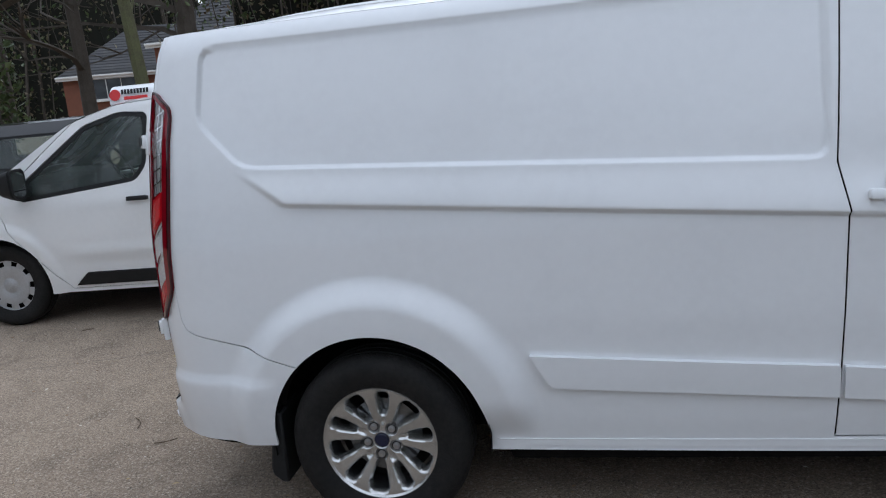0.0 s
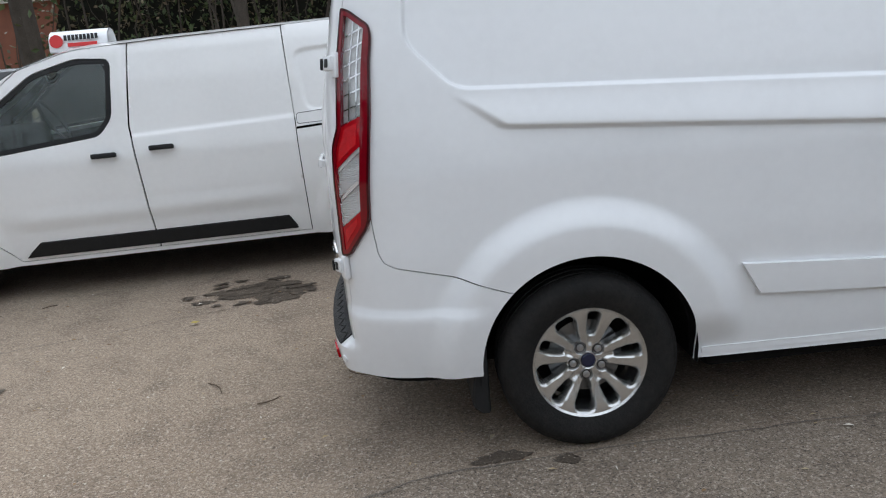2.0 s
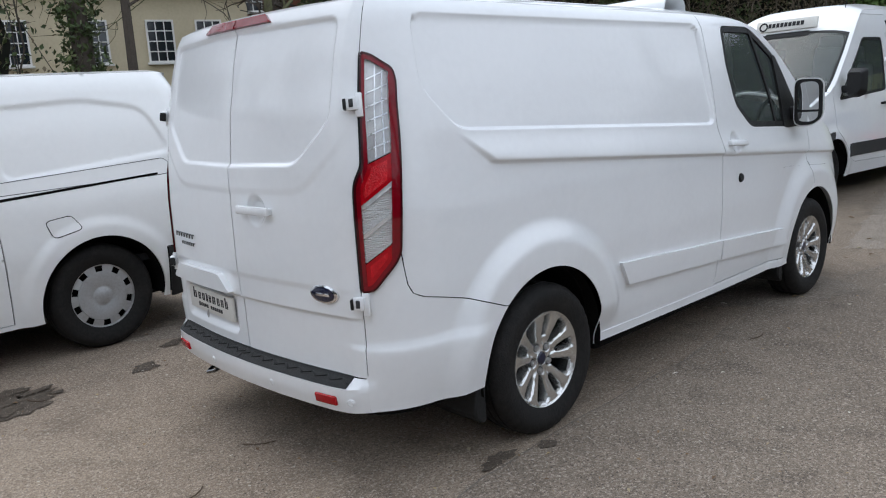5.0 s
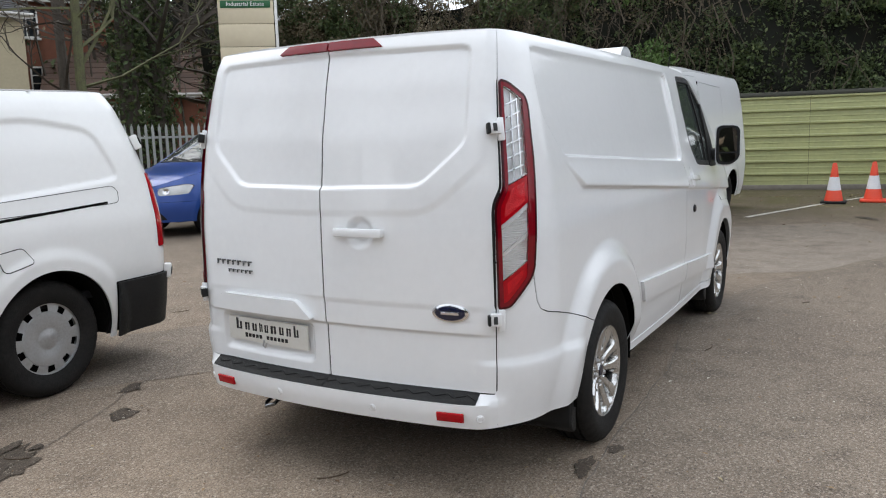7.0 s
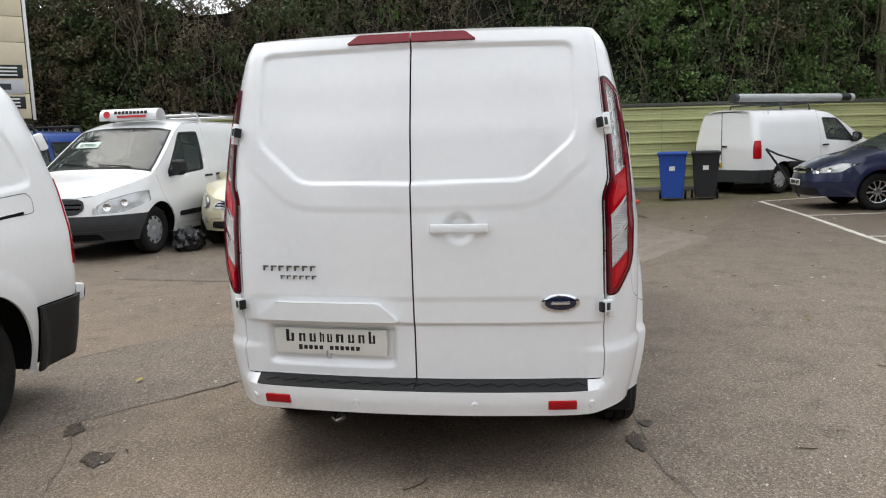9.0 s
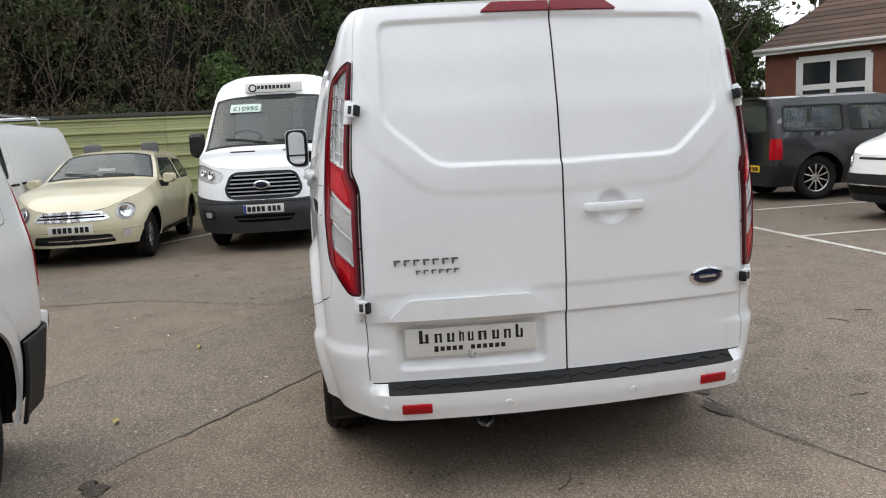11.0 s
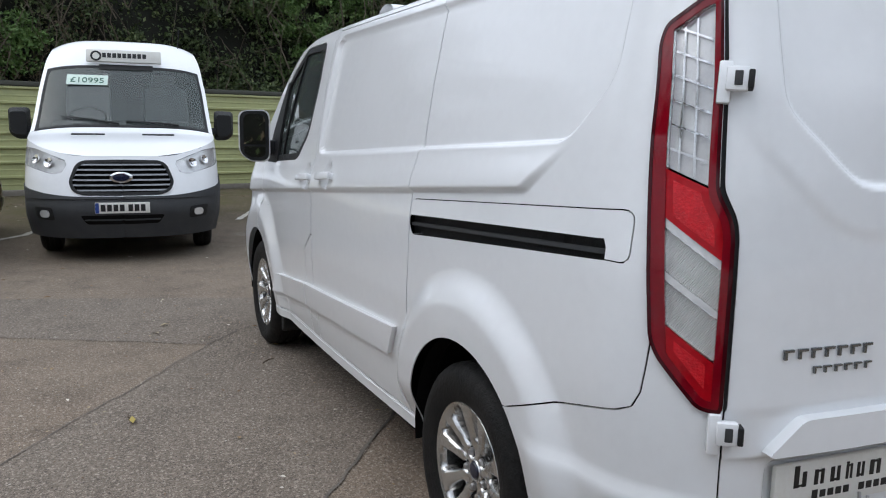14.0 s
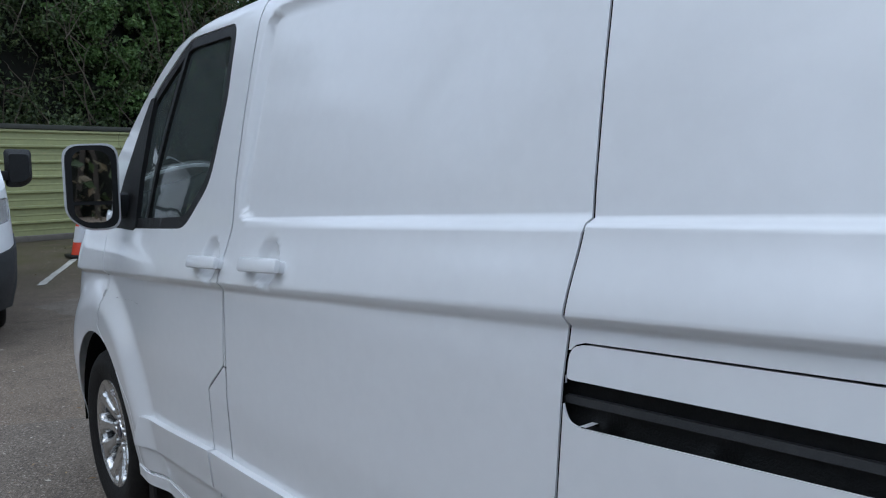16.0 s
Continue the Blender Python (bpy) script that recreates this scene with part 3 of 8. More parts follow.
def door_handle(parent, m, mat, cup=True, name="door_handle", w=0.17):
    """A pull handle facing -y over a round cup."""
    bm = bmesh.new()
    for x in (-w / 2 + 0.018, w / 2 - 0.018):
        add_box(bm, x, -0.018, 0, 0.032, 0.036, 0.030, 0.006)
    add_box(bm, 0, -0.042, 0, w, 0.018, 0.036, 0.008)
    bmesh.ops.transform(bm, matrix=m, verts=bm.verts)
    h = part(name, bm, mat, parent)
    return h


def surface_frame(surf, s, z):
    """Frame on a skin: x along it, -y outwards, z up."""
    s, z = np.array([float(s)]), np.array([float(z)])
    p = surf.pos(s, z)[0]
    dx = surf.pos(s + 1e-3, z)[0] - p
    dz = surf.pos(s, z + 1e-3)[0] - p
    ex, ez = Vector(dx).normalized(), Vector(dz).normalized()
    ey = ez.cross(ex)
    ez = ex.cross(ey)
    m = Matrix((ex, ey, ez)).transposed().to_4x4()
    m.translation = Vector(p)
    return m


def s_of_x(surf, x, z):
    """Where along a skin's side a given x lies."""
    s = np.linspace(surf.corner[1], surf.corner[3], 1500)
    p = surf.pos(s, np.full(s.shape, float(z)))
    return float(s[np.argmin(np.abs(p[:, 0] - x))])


def s_of_y(surf, y, z, front=True):
    s = np.linspace(surf.corner[2], surf.smax, 800) if front else np.linspace(surf.smin, surf.corner[1], 800)
    p = surf.pos(s, np.full(s.shape, float(z)))
    return float(s[np.argmin(np.abs(np.abs(p[:, 1]) - y))])


def out_frame(surf, s, z):
    """As surface_frame, with -y surely outwards."""
    m = surface_frame(surf, s, z)
    n = -m.col[1].to_3d()
    ref = Vector((m.translation.x - 0.5 * (float(surf.xr(z)) + float(surf.xf(z))), m.translation.y, 0))
    if s < surf.corner[0]:
        ref = Vector((-1, 0, 0))
    elif s > surf.corner[3]:
        ref = Vector((1, 0, 0))
    elif surf.corner[1] < s < surf.corner[2]:
        ref = Vector((0, surf.sign, 0))
    return m if n.dot(ref) > 0 else m @ Matrix.Rotation(math.pi, 4, "Z")


def mirror(parent, x, y, z, side, mat, size=(0.17, 0.30), back=True, toe=0.0):
    """A door mirror on a black arm; its glass looks to the rear and a little outwards."""
    g = empty("door_mirror")
    g.parent = parent
    g.matrix_basis = pose(x, y, z)
    s, dy = side, 0.085 + size[0] / 2
    w, h = size
    part("arm", box(0.02, s * 0.05, -0.05, 0.08, 0.20, 0.09, 0.025), PLASTIC, g)
    m = pose(0, s * dy, 0.02, 0, 0, -s * toe)

    def outline(grow):
        pts = rounded([(-w / 2 - grow, h / 2 + grow), (w / 2 + grow, h / 2 + grow * 0.6), (w / 2 + grow, -h * 0.36), (w * 0.18, -h / 2 - grow), (-w / 2 - grow, -h / 2 - grow)], 0.05, 5)
        return [(s * p, q) for p, q in pts]

    def slab(name, grow, x0, x1, mat, taper=1.0, lo=-9.0, hi=9.0):
        bm = bmesh.new()
        pts = [(p, min(max(q, lo), hi)) for p, q in outline(grow)]
        rings = []
        for xx, k in ((x0, 1.0), ((x0 + x1) / 2, 0.5 + 0.5 * taper + 0.03 * (taper < 1)), (x1, taper)):
            rings.append([bm.verts.new((xx, p * k, q * k)) for p, q in pts])
        n = len(pts)
        for a, b in zip(rings, rings[1:]):
            for i in range(n):
                bm.faces.new((a[i], a[(i + 1) % n], b[(i + 1) % n], b[i]))
        bm.faces.new(rings[0]), bm.faces.new(rings[-1][::-1])
        bmesh.ops.remove_doubles(bm, verts=bm.verts, dist=1e-4)
        bmesh.ops.recalc_face_normals(bm, faces=bm.faces)
        bmesh.ops.transform(bm, matrix=m, verts=bm.verts)
        return part(name, bm, mat, g)
    slab("shell", 0.018, -0.030, 0.085, mat, 0.72)
    slab("rear_frame", 0.010, -0.044, -0.020, PLASTIC)
    slab("mirror_glass", -0.010, -0.048, -0.044, MIRRORG, 1.0, -h * 0.18, h)
    slab("blind_spot_glass", -0.012, -0.048, -0.044, MIRRORG, 1.0, -h, -h * 0.23)
    return g


def vehicle(name, m, c, label, category="van"):
    """Builds a vehicle from a table of its lines: rear axle at x = 0, nose at +x, and stands it at the pose m."""
    root = empty(name, m, label, category)
    res = c.get("res", 0.05)
    W, XR, XF = smooth_at(c["w"]), smooth_at(c["xr"]) if isinstance(c["xr"], list) else (lambda z: np.asarray(z) * 0 + c["xr"]), smooth_at(c["xf"]) if isinstance(c["xf"], list) else (lambda z: np.asarray(z) * 0 + c["xf"])
    ze, zt = smooth_at(c["ze"], 9, 0.08), smooth_at(c["zt"], 9, 0.08)
    z0 = c.get("sill", 0.26)
    wb, R, ar = c["wb"], c["R"], c.get("arch", c["R"] + 0.065)
    paint, low = c["paint"], c.get("low", PLASTIC)
    zmax = max(z for _, z in c["ze"]) + 0.05
    fb, rb = c.get("front_bumper"), c.get("rear_bumper")
    wins = [poly_sd(rounded(p, 0.05)) for p in c.get("windows", [])]
    doors = [(n, poly_sd(p)) for n, p in c.get("doors", [])]
    clad = poly_sd(c["cladding"]) if "cladding" in c else None
    hl = poly_sd(rounded(c["headlamp"], 0.03)) if "headlamp" in c else None
    tl = poly_sd(rounded(c["tail_lamp"], 0.03)) if "tail_lamp" in c else None
    gr = poly_sd(rounded(c["grille"], 0.04)) if "grille" in c else None
    rw = poly_sd(rounded(c["rear_window"], 0.05)) if "rear_window" in c else None
    xfm, xrm = float(XF(0.7)), float(XR(0.7))
    mid_x = (xfm + xrm) / 2
    disp_fn = c.get("disp")
    near = {}

    def edge(x, z, y=None):
        """Height over the shoulder line, which follows the bow of the nose."""
        if y is not None:
            x = x - c.get("front", (0.55, 0.55, 0.12))[2] * (1 - np.clip(y / W(z), 0, 1) ** 2) * (x > mid_x)
        return z - ze(x)

    def arches(x, z):
        return np.minimum(np.hypot(x, z - R), np.hypot(x - wb, z - R)) - ar
    for sign in (-1, 1):
        flare = c.get("flare", 0.02)

        def disp(x, y, z, u, sign=sign):
            r = np.minimum(np.hypot(x, z - R), np.hypot(x - wb, z - R))
            d = flare * (1 - step(ar + 0.06, ar + 0.15, r)) * ((u > 1.6) & (u < 3.7))
            if disp_fn:
                d = d + disp_fn(x, y, z, u)
            return d
        S = Wrap(sign, W, XR, XF, c.get("rear", (0.2, 0.18, 0.05)), c.get("front", (0.55, 0.55, 0.12)), disp)
        near[sign] = S
        ar_, zr_ = (S.smin, S.smax), (z0, zmax)

        def front_lamp(x, y, z, a=None):
            return np.maximum(hl(y, z), xfm - c.get("lamp_depth", 0.62) - x) if hl else np.full(np.shape(x), 9.0)

        def rear_lamp(x, y, z, a=None):
            return np.maximum(tl(y, z), x - xrm - c.get("tail_depth", 0.14)) if tl else np.full(np.shape(x), 9.0)

        def grille(x, y, z, a=None):
            return np.maximum(gr(y, z), mid_x + 0.5 - x) if gr else np.full(np.shape(x), 9.0)

        def back_window(x, y, z, a=None):
            return np.maximum(rw(y, z), x - mid_x + 0.5) if rw else np.full(np.shape(x), 9.0)

        def bump(x, z):
            d = np.full(np.shape(x), 9.0)
            if fb:
                d = np.minimum(d, np.maximum(z - fb[1] - (fb[2] * (x - fb[0]) if len(fb) > 2 else 0), fb[0] - x))
            if rb:
                d = np.minimum(d, np.maximum(z - rb[1], x - rb[0]))
            return d

        def body(x, y, z, a):
            d = np.maximum(edge(x, z, y), -arches(x, z))
            for wnd in wins:
                d = np.maximum(d, -wnd(x, z))
            for _, dr in doors:
                d = np.maximum(d, -dr(x, z))
            d = np.maximum(d, -bump(x, z))
            if clad:
                d = np.maximum(d, -clad(x, z))
            for f in (front_lamp, rear_lamp, grille, back_window):
                d = np.maximum(d, -f(x, y, z))
            return d
        skin("body_side", S, body, ar_, zr_, res, paint, root, gap=0.002)
        for dn, dr in doors:
            def door(x, y, z, a, dr=dr):
                d = np.maximum(np.maximum(dr(x, z), edge(x, z)), -arches(x, z))
                for wnd in wins:
                    d = np.maximum(d, -wnd(x, z))
                if clad:
                    d = np.maximum(d, -clad(x, z))
                return d
            skin(dn, S, door, ar_, zr_, res, paint, root, gap=0.005, flange=0.025)
        if clad:
            skin("side_cladding", S, lambda x, y, z, a: np.maximum(clad(x, z), -arches(x, z)), ar_, zr_, res, low, root, offset=0.012, flange=0.03)
        if fb:
            skin("front_bumper", S, lambda x, y, z, a: np.maximum(np.maximum(np.maximum(bump(x, z), mid_x - x), -arches(x, z)), np.maximum(-front_lamp(x, y, z), -grille(x, y, z))), ar_, zr_, res, c.get("bumper_mat", low), root, offset=0.012, gap=0.002)
        if rb:
            skin("rear_bumper", S, lambda x, y, z, a: np.maximum(np.maximum(np.maximum(bump(x, z), x - mid_x), -arches(x, z)), -rear_lamp(x, y, z)), ar_, zr_, res, c.get("rear_bumper_mat", c.get("bumper_mat", low)), root, offset=0.025, gap=0.002)
        for wnd, pts in zip(wins, c.get("windows", [])):
            skin("window_seal", S, lambda x, y, z, a, wnd=wnd: np.maximum(wnd(x, z), -wnd(x, z) - 0.03), ar_, zr_, 0.03, PLASTIC, root, offset=-0.004, flange=0.02)
            skin("side_window", S, lambda x, y, z, a, wnd=wnd: wnd(x, z) + 0.02, ar_, zr_, 0.06, GLASS, root, offset=-0.010, flange=0)
        if hl:
            lamp = skin("headlamp", S, front_lamp, ar_, zr_, 0.025, CLEAR, root, gap=0.003, flange=0.03)
            skin("lamp_reflector", S, front_lamp, ar_, zr_, 0.03, LAMPBACK, lamp, offset=-0.03, flange=0.0)
            for k, (ly, lz, lr) in enumerate(c.get("bulbs", [])):
                mm = out_frame(S, s_of_y(S, ly, lz), lz)
                bm = lathe([(0.0, 0.01), (lr * 0.5, 0.0), (lr, -0.012), (lr * 1.05, 0.0)], 20)
                bmesh.ops.transform(bm, matrix=mm, verts=bm.verts)
                part("lamp_bowl", bm, CHROME, lamp)
        if tl:
            skin("tail_lamp", S, rear_lamp, ar_, zr_, 0.025, REDLENS, root, offset=0.006, flange=0.03, gap=0.003)
        if rw:
            skin("rear_window", S, lambda x, y, z, a: back_window(x, y, z), ar_, zr_, 0.05, GLASS, root, offset=-0.004, flange=0.0)
        if gr:
            skin("grille_surround", S, lambda x, y, z, a: np.maximum(grille(x, y, z), -grille(x, y, z) - 0.028), ar_, zr_, 0.02, c.get("grille_rim", PLASTIC), root, offset=0.012, flange=0.03)
            skin("grille_back", S, grille, ar_, zr_, 0.05, DARK, root, offset=-0.03, flange=0.0)
            zs = [p[1] for p in c["grille"]]
            for k in range(c.get("slats", 3)):
                zz = min(zs) + (max(zs) - min(zs)) * (k + 1) / (c.get("slats", 3) + 1)
                skin("grille_slat", S, lambda x, y, z, a, zz=zz: np.maximum(grille(x, y, z) + 0.02, np.abs(z - zz) - c.get("slat_h", 0.012)), ar_, zr_, 0.012, c.get("slat_mat", PLASTIC), root, offset=0.006, flange=0.02)
        for extra in c.get("front_panels", []):
            nm, pts, mt, off = extra
            sd = poly_sd(rounded(pts, 0.02))
            skin(nm, S, lambda x, y, z, a, sd=sd: np.maximum(sd(y, z), mid_x + 0.5 - x), ar_, zr_, 0.03, mt, root, offset=off, flange=0.02)
        for extra in c.get("side_panels", []):
            nm, pts, mt, off = extra
            sd = poly_sd(rounded(pts, 0.02))
            skin(nm, S, lambda x, y, z, a, sd=sd: np.maximum(sd(x, z), -arches(x, z)), ar_, zr_, 0.03, mt, root, offset=off, flange=0.02)
        # near-black liner added inside the skin so that gaps read as shaded
        skin("gap_shade_liner", S, lambda x, y, z, a: np.maximum(np.maximum(z - np.minimum(ze(x) - 0.05, c.get("inner_top", 9)), -arches(x, z)), np.maximum.reduce([-wnd(x, z) + 0.03 for wnd in wins] or [np.full(np.shape(x), -9.0)])), (S.smin, S.smax - 0.02), (z0, zmax), 0.10, DARK, root, offset=-0.05, flange=0)
        for hx, hz in c.get("handles", []):
            ss = s_of_x(S, hx, hz)
            door_handle(root, out_frame(S, ss, hz), c.get("handle_mat", PLASTIC))
        y_out = float(W(R)) + 0.0
        for ax in (0, wb):
            arch_liner(root, ax, R, ar + 0.01, sign * (y_out - 0.30), sign * (y_out - 0.015))
            wheel(root, ax, sign * (y_out - c.get("tuck", 0.125)), R, c.get("wheels", "trim"), side=sign, turn=17 * (ax + 1))
        if "mirror" in c:
            mx, mz, msz = c["mirror"]
            mirror(root, mx, sign * (float(W(mz)) - 0.02), mz, sign, c.get("mirror_mat", PLASTIC), msz)
    nose = float(XF(0.9))
    for _ in range(8):
        nose = float(XF(float(ze(nose))))

    def crown(x):
        """The middle line of the top, brought down to the edge line at the nose."""
        return ze(x) + (zt(x) - ze(x)) * np.clip((nose - x) / 0.22, 0, 1)
    T = Top(near[1], ze, crown, c.get("power", 3.5))
    sc = c.get("screen")
    hx0, hx1 = float(XR(zmax - 0.1)) - c.get("rear", (0.2, 0.18, 0.05))[2] * 0.6, nose

    def screen(x, y, z, a):
        half = T.width(x)
        return np.maximum(np.maximum(sc[0] - x, x - sc[1]), y - half + 0.045)
    cut = c.get("bonnet_x")
    skin("roof", T, lambda x, y, z, a: np.maximum(x - (sc[0]), -99), (hx0, sc[0] + 0.05), (-T.half, T.half), res, paint, root, flange=0.03)
    for b0, b1 in ((-T.half, 0.0), (0.0, T.half)):
        skin("screen_pillar", T, lambda x, y, z, a: np.maximum(-screen(x, y, z, a), np.maximum(sc[0] - x, x - sc[1])), (sc[0] - 0.05, sc[1] + 0.05), (b0, b1), 0.03, paint, root, flange=0.02)
    skin("windscreen_seal", T, lambda x, y, z, a: np.maximum(screen(x, y, z, a), -screen(x, y, z, a) - 0.03), (sc[0] - 0.05, sc[1] + 0.05), (-T.half, T.half), 0.03, PLASTIC, root, offset=0.003, flange=0.02)
    skin("windscreen", T, lambda x, y, z, a: screen(x, y, z, a) + 0.02, (sc[0], sc[1]), (-T.half, T.half), 0.06, GLASS, root, flange=0)
    skin("bonnet", T, lambda x, y, z, a: np.maximum(sc[1] + 0.01 - x, -99), (sc[1], hx1), (-T.half, T.half), res, paint, root, flange=0.02)
    # wipers on the cowl
    zc = float(zt(sc[1] - 0.02))
    for y0, y1, dz in ((0.55, 0.02, 0.02), (-0.05, -0.62, 0.10)):
        x0, x1 = sc[1] - 0.03, sc[1] - 0.05 - dz * 0.8
        pts = [T.pos(np.array([x0 + (x1 - x0) * t]), np.array([y0 + (y1 - y0) * t]))[0] + np.array([0.012, 0, 0.012]) for t in np.linspace(0, 1, 6)]
        part("wiper", tube(pts, 0.010, 5), PLASTIC, root)
    # floor, dashboard and seats
    wl_ = float(W(0.5)) - 0.08
    part("underbody", box((xrm + xfm) / 2, 0, z0 + 0.05, xfm - xrm - 0.5, 2 * (wl_ - 0.20), 0.16, 0.03), DARK, root)
    zb = float(zt(sc[1])) - 0.03
    part("dashboard", box(sc[1] - 0.30, 0, zb - 0.16, 0.55, 2 * wl_ - 0.25, 0.26, 0.06), CABIN, root)
    part("cabin_floor", box((sc[1] + xrm) / 2, 0, 0.55, sc[1] - xrm - 0.3, 2 * wl_ - 0.1, 0.05), CABIN, root)
    if c.get("bulkhead"):
        bx = c["bulkhead"]
        part("bulkhead", box(bx, 0, (0.5 + zmax) / 2 - 0.08, 0.04, 2 * float(W(1.5)) - 0.16, zmax - 0.75, 0.01), CABIN, root)
    for sy in (-0.42, 0.42):
        sx = c.get("seat_x", sc[1] - 1.25)
        st = empty("seat")
        st.parent = root
        st.matrix_basis = pose(sx, sy, 0)
        part("backrest", box(-0.08, 0, zb - 0.02, 0.14, 0.46, 0.62, 0.05, pose(0, 0, 0, 0, -8, 0)), SEATS, st)
        part("headrest", box(-0.16, 0, zb + 0.40, 0.10, 0.26, 0.18, 0.04), SEATS, st)
        part("cushion", box(0.2, 0, zb - 0.34, 0.5, 0.48, 0.14, 0.04), SEATS, st)
    bm = tube([(0.19 * math.cos(t), 0.19 * math.sin(t), 0) for t in np.linspace(0, 2 * math.pi, 25)], 0.014, 6, cap=False)
    bmesh.ops.transform(bm, matrix=pose(sc[1] - 0.68, -0.40, zb - 0.02, 0, -60, 0), verts=bm.verts)
    part("steering_wheel", bm, CABIN, root)
    if "front_plate" in c:
        zz = c["front_plate"]
        xx = float(near[1].pos(np.array([near[1].smax]), np.array([zz]))[0, 0]) + 0.022
        pl = plate(root, pose(xx, 0, zz, 0, 0, 90), WHITEPL if c.get("plate_mat") is None else c["plate_mat"], label="white number plate with dark bars")
        if c.get("plate_band"):
            part("blue_band", box(-.24, -.0055, 0, .035, .004, .105, 0, pose(xx, 0, zz, 0, 0, 90)), BLUEINK, pl)
    if "rear_plate" in c:
        zz = c["rear_plate"]
        xx = float(near[1].pos(np.array([near[1].smin]), np.array([zz]))[0, 0]) - 0.022
        plate(root, pose(xx, c.get("rear_plate_y", 0.0), zz, 0, 0, -90), YELLOWPL, label="yellow number plate with dark bars")
    return root, near, T

# ---- the white panel van in the middle of the yard ----
def build_main_van():
    van = empty("panel_van", pose(0, 0.012, 0), "glossy white panel van with alloy wheels, parked on the tarmac", "van")
    W = smooth_at([(0.2, .885), (.33, .880), (.42, .896), (.6, .916), (.8, .926), (1.1, .922), (1.25, .905), (1.39, .885), (1.557, .852), (1.72, .815), (1.82, .79), (1.87, .765), (1.91, .725), (1.96, .66)], 7, 0.02)
    XR = smooth_at([(0.2, -.849), (.45, -.856), (.8, -.860), (1.1, -.856), (1.28, -.846), (1.5, -.822), (1.7, -.784), (1.83, -.749), (1.90, -.715), (1.96, -.68)], 7, 0.03)
    XF = smooth_at([(0.2, 3.86), (.5, 3.92), (.8, 3.88), (1.0, 3.80), (1.2, 3.72), (2, 3.72)], 5, 0.05)
    ze = smooth_at([(-.95, 1.885), (-.78, 1.89), (0, 1.90), (1.7, 1.895), (2.08, 1.88), (2.3, 1.825), (2.55, 1.68), (3.05, 1.28), (3.2, 1.18), (3.6, 1.08), (3.95, .93)], 9, 0.07)
    zt = smooth_at([(-.95, 1.892), (-.70, 1.896), (-.56, 1.918), (-.3, 1.945), (0, 1.96), (1.7, 1.965), (2.1, 1.955), (2.35, 1.87), (2.6, 1.72), (3.25, 1.24), (3.32, 1.22), (3.7, 1.11), (3.97, .96)], 9, 0.07)
    R, AR = 0.335, 0.405
    recesses = {sign: poly_sd(rounded([(-.585 if sign < 0 else -.572, 1.56 if sign < 0 else 1.525), (-.42, 1.385 if sign < 0 else 1.374), (front, 1.279), (front + .015, 1.835), (-.56, 1.835)], 0.06)) for sign, front in ((-1, 1.545), (1, 1.605))}
    crease = lambda x: 1.2284 - 0.0745 * x
    low_line = lambda x: 1.3627 - 0.053 * x
    slope = curve_at([(.95, 0), (1.13, -.0745), (1.2484, -.0745), (1.3427, -.053), (1.42, -.053), (1.62, 0)])

    def warp(x, v):
        """Bends the rows so that they follow the swage lines."""
        return v + slope(v) * np.clip(x, -.8, 3.2) * step(-.86, -.6, x)
    SWAGE = (1.2204, 1.2284, 1.2364, 1.3627, 1.3707, 1.3807, 1.818, 1.835)
    rear_recess = poly_sd(rounded([(-.05, 1.275), (.47, 1.285), (.665, 1.455), (.655, 1.835), (-.05, 1.845)], 0.05))
    plate_recess = poly_sd(rounded([(.075, .515), (.665, .515), (.665, .705), (.075, .705)], 0.04))
    lamp_poly = rounded([(-.309, 1.695), (-.250, 1.682), (-.150, 1.630), (-.138, 1.59), (-.157, 1.30), (-.182, .965), (-.200, .925), (-.288, .822), (-.340, .814), (-.345, 1.19), (-.340, 1.225), (-.309, 1.285)], 0.018)
    lamp = poly_sd(lamp_poly)
    corner_piece = poly_sd([(-.345, -.5), (-.345, 1.0), (-.190, 1.0), (-.178, .90), (-.168, .835), (-.148, .798), (-.105, .780), (-.03, .764), (.11, .728), (.29, .660), (.70, .60), (.70, -.5)])
    door_a = curve_at([(0, .345), (1.20, .345), (1.285, .312), (2, .312)])
    pad_top = 0.475

    def arch(x, z):
        return np.minimum(np.hypot(x - .005, (z - .36) * 1.0), np.hypot(x - 2.938, z - .36)) - AR

    def disp_side(sign):
        recess = recesses[sign]

        def disp(x, y, z, u):
            d = -0.020 * step(0.0, 0.014, -recess(x, z))
            h = z - crease(x)
            top = np.maximum(low_line(x) - crease(x), 0.06)
            diag = step(0.0, 0.03, (x + .41) * 0.6 + (z - 1.34) * 0.8)
            d = d + 0.019 * diag * step(-0.008, 0.006, h) * (1 - step(0.0, 1.0, h / top)) * (x < 3.5)
            r = np.hypot(x - .005, z - .36)
            r2 = np.hypot(x - 2.938, z - .36)
            d = d + 0.045 * (1 - step(.505, .625, r)) * np.where(x > 0.1, step(.34, .52, z), step(.18, .34, z)) + 0.040 * (1 - step(.50, .66, r2))
            # bumper corner: stands out below its crease
            d = d + 0.015 * (1 - step(.585, .615, z)) * step(.30, .57, z) * (1 - step(-.44, -.34, x))
            for hx, hz in [(1.74, 1.166)] + ([(1.40, 1.190)] if sign > 0 else []):
                d = d - 0.022 * (1 - step(.030, .062, np.hypot(x - hx, (z - hz) * .9)))
            # tail
            rr = rear_recess(y, z)
            e = -0.015 * step(0.0, 0.020, -rr) + 0.004 * (1 - step(.080, .115, rr)) * (1 - step(1.45, 1.60, z))
            e = e - 0.012 * (1 - step(.702, .716, z)) + 0.005 * step(.80, .83, z)
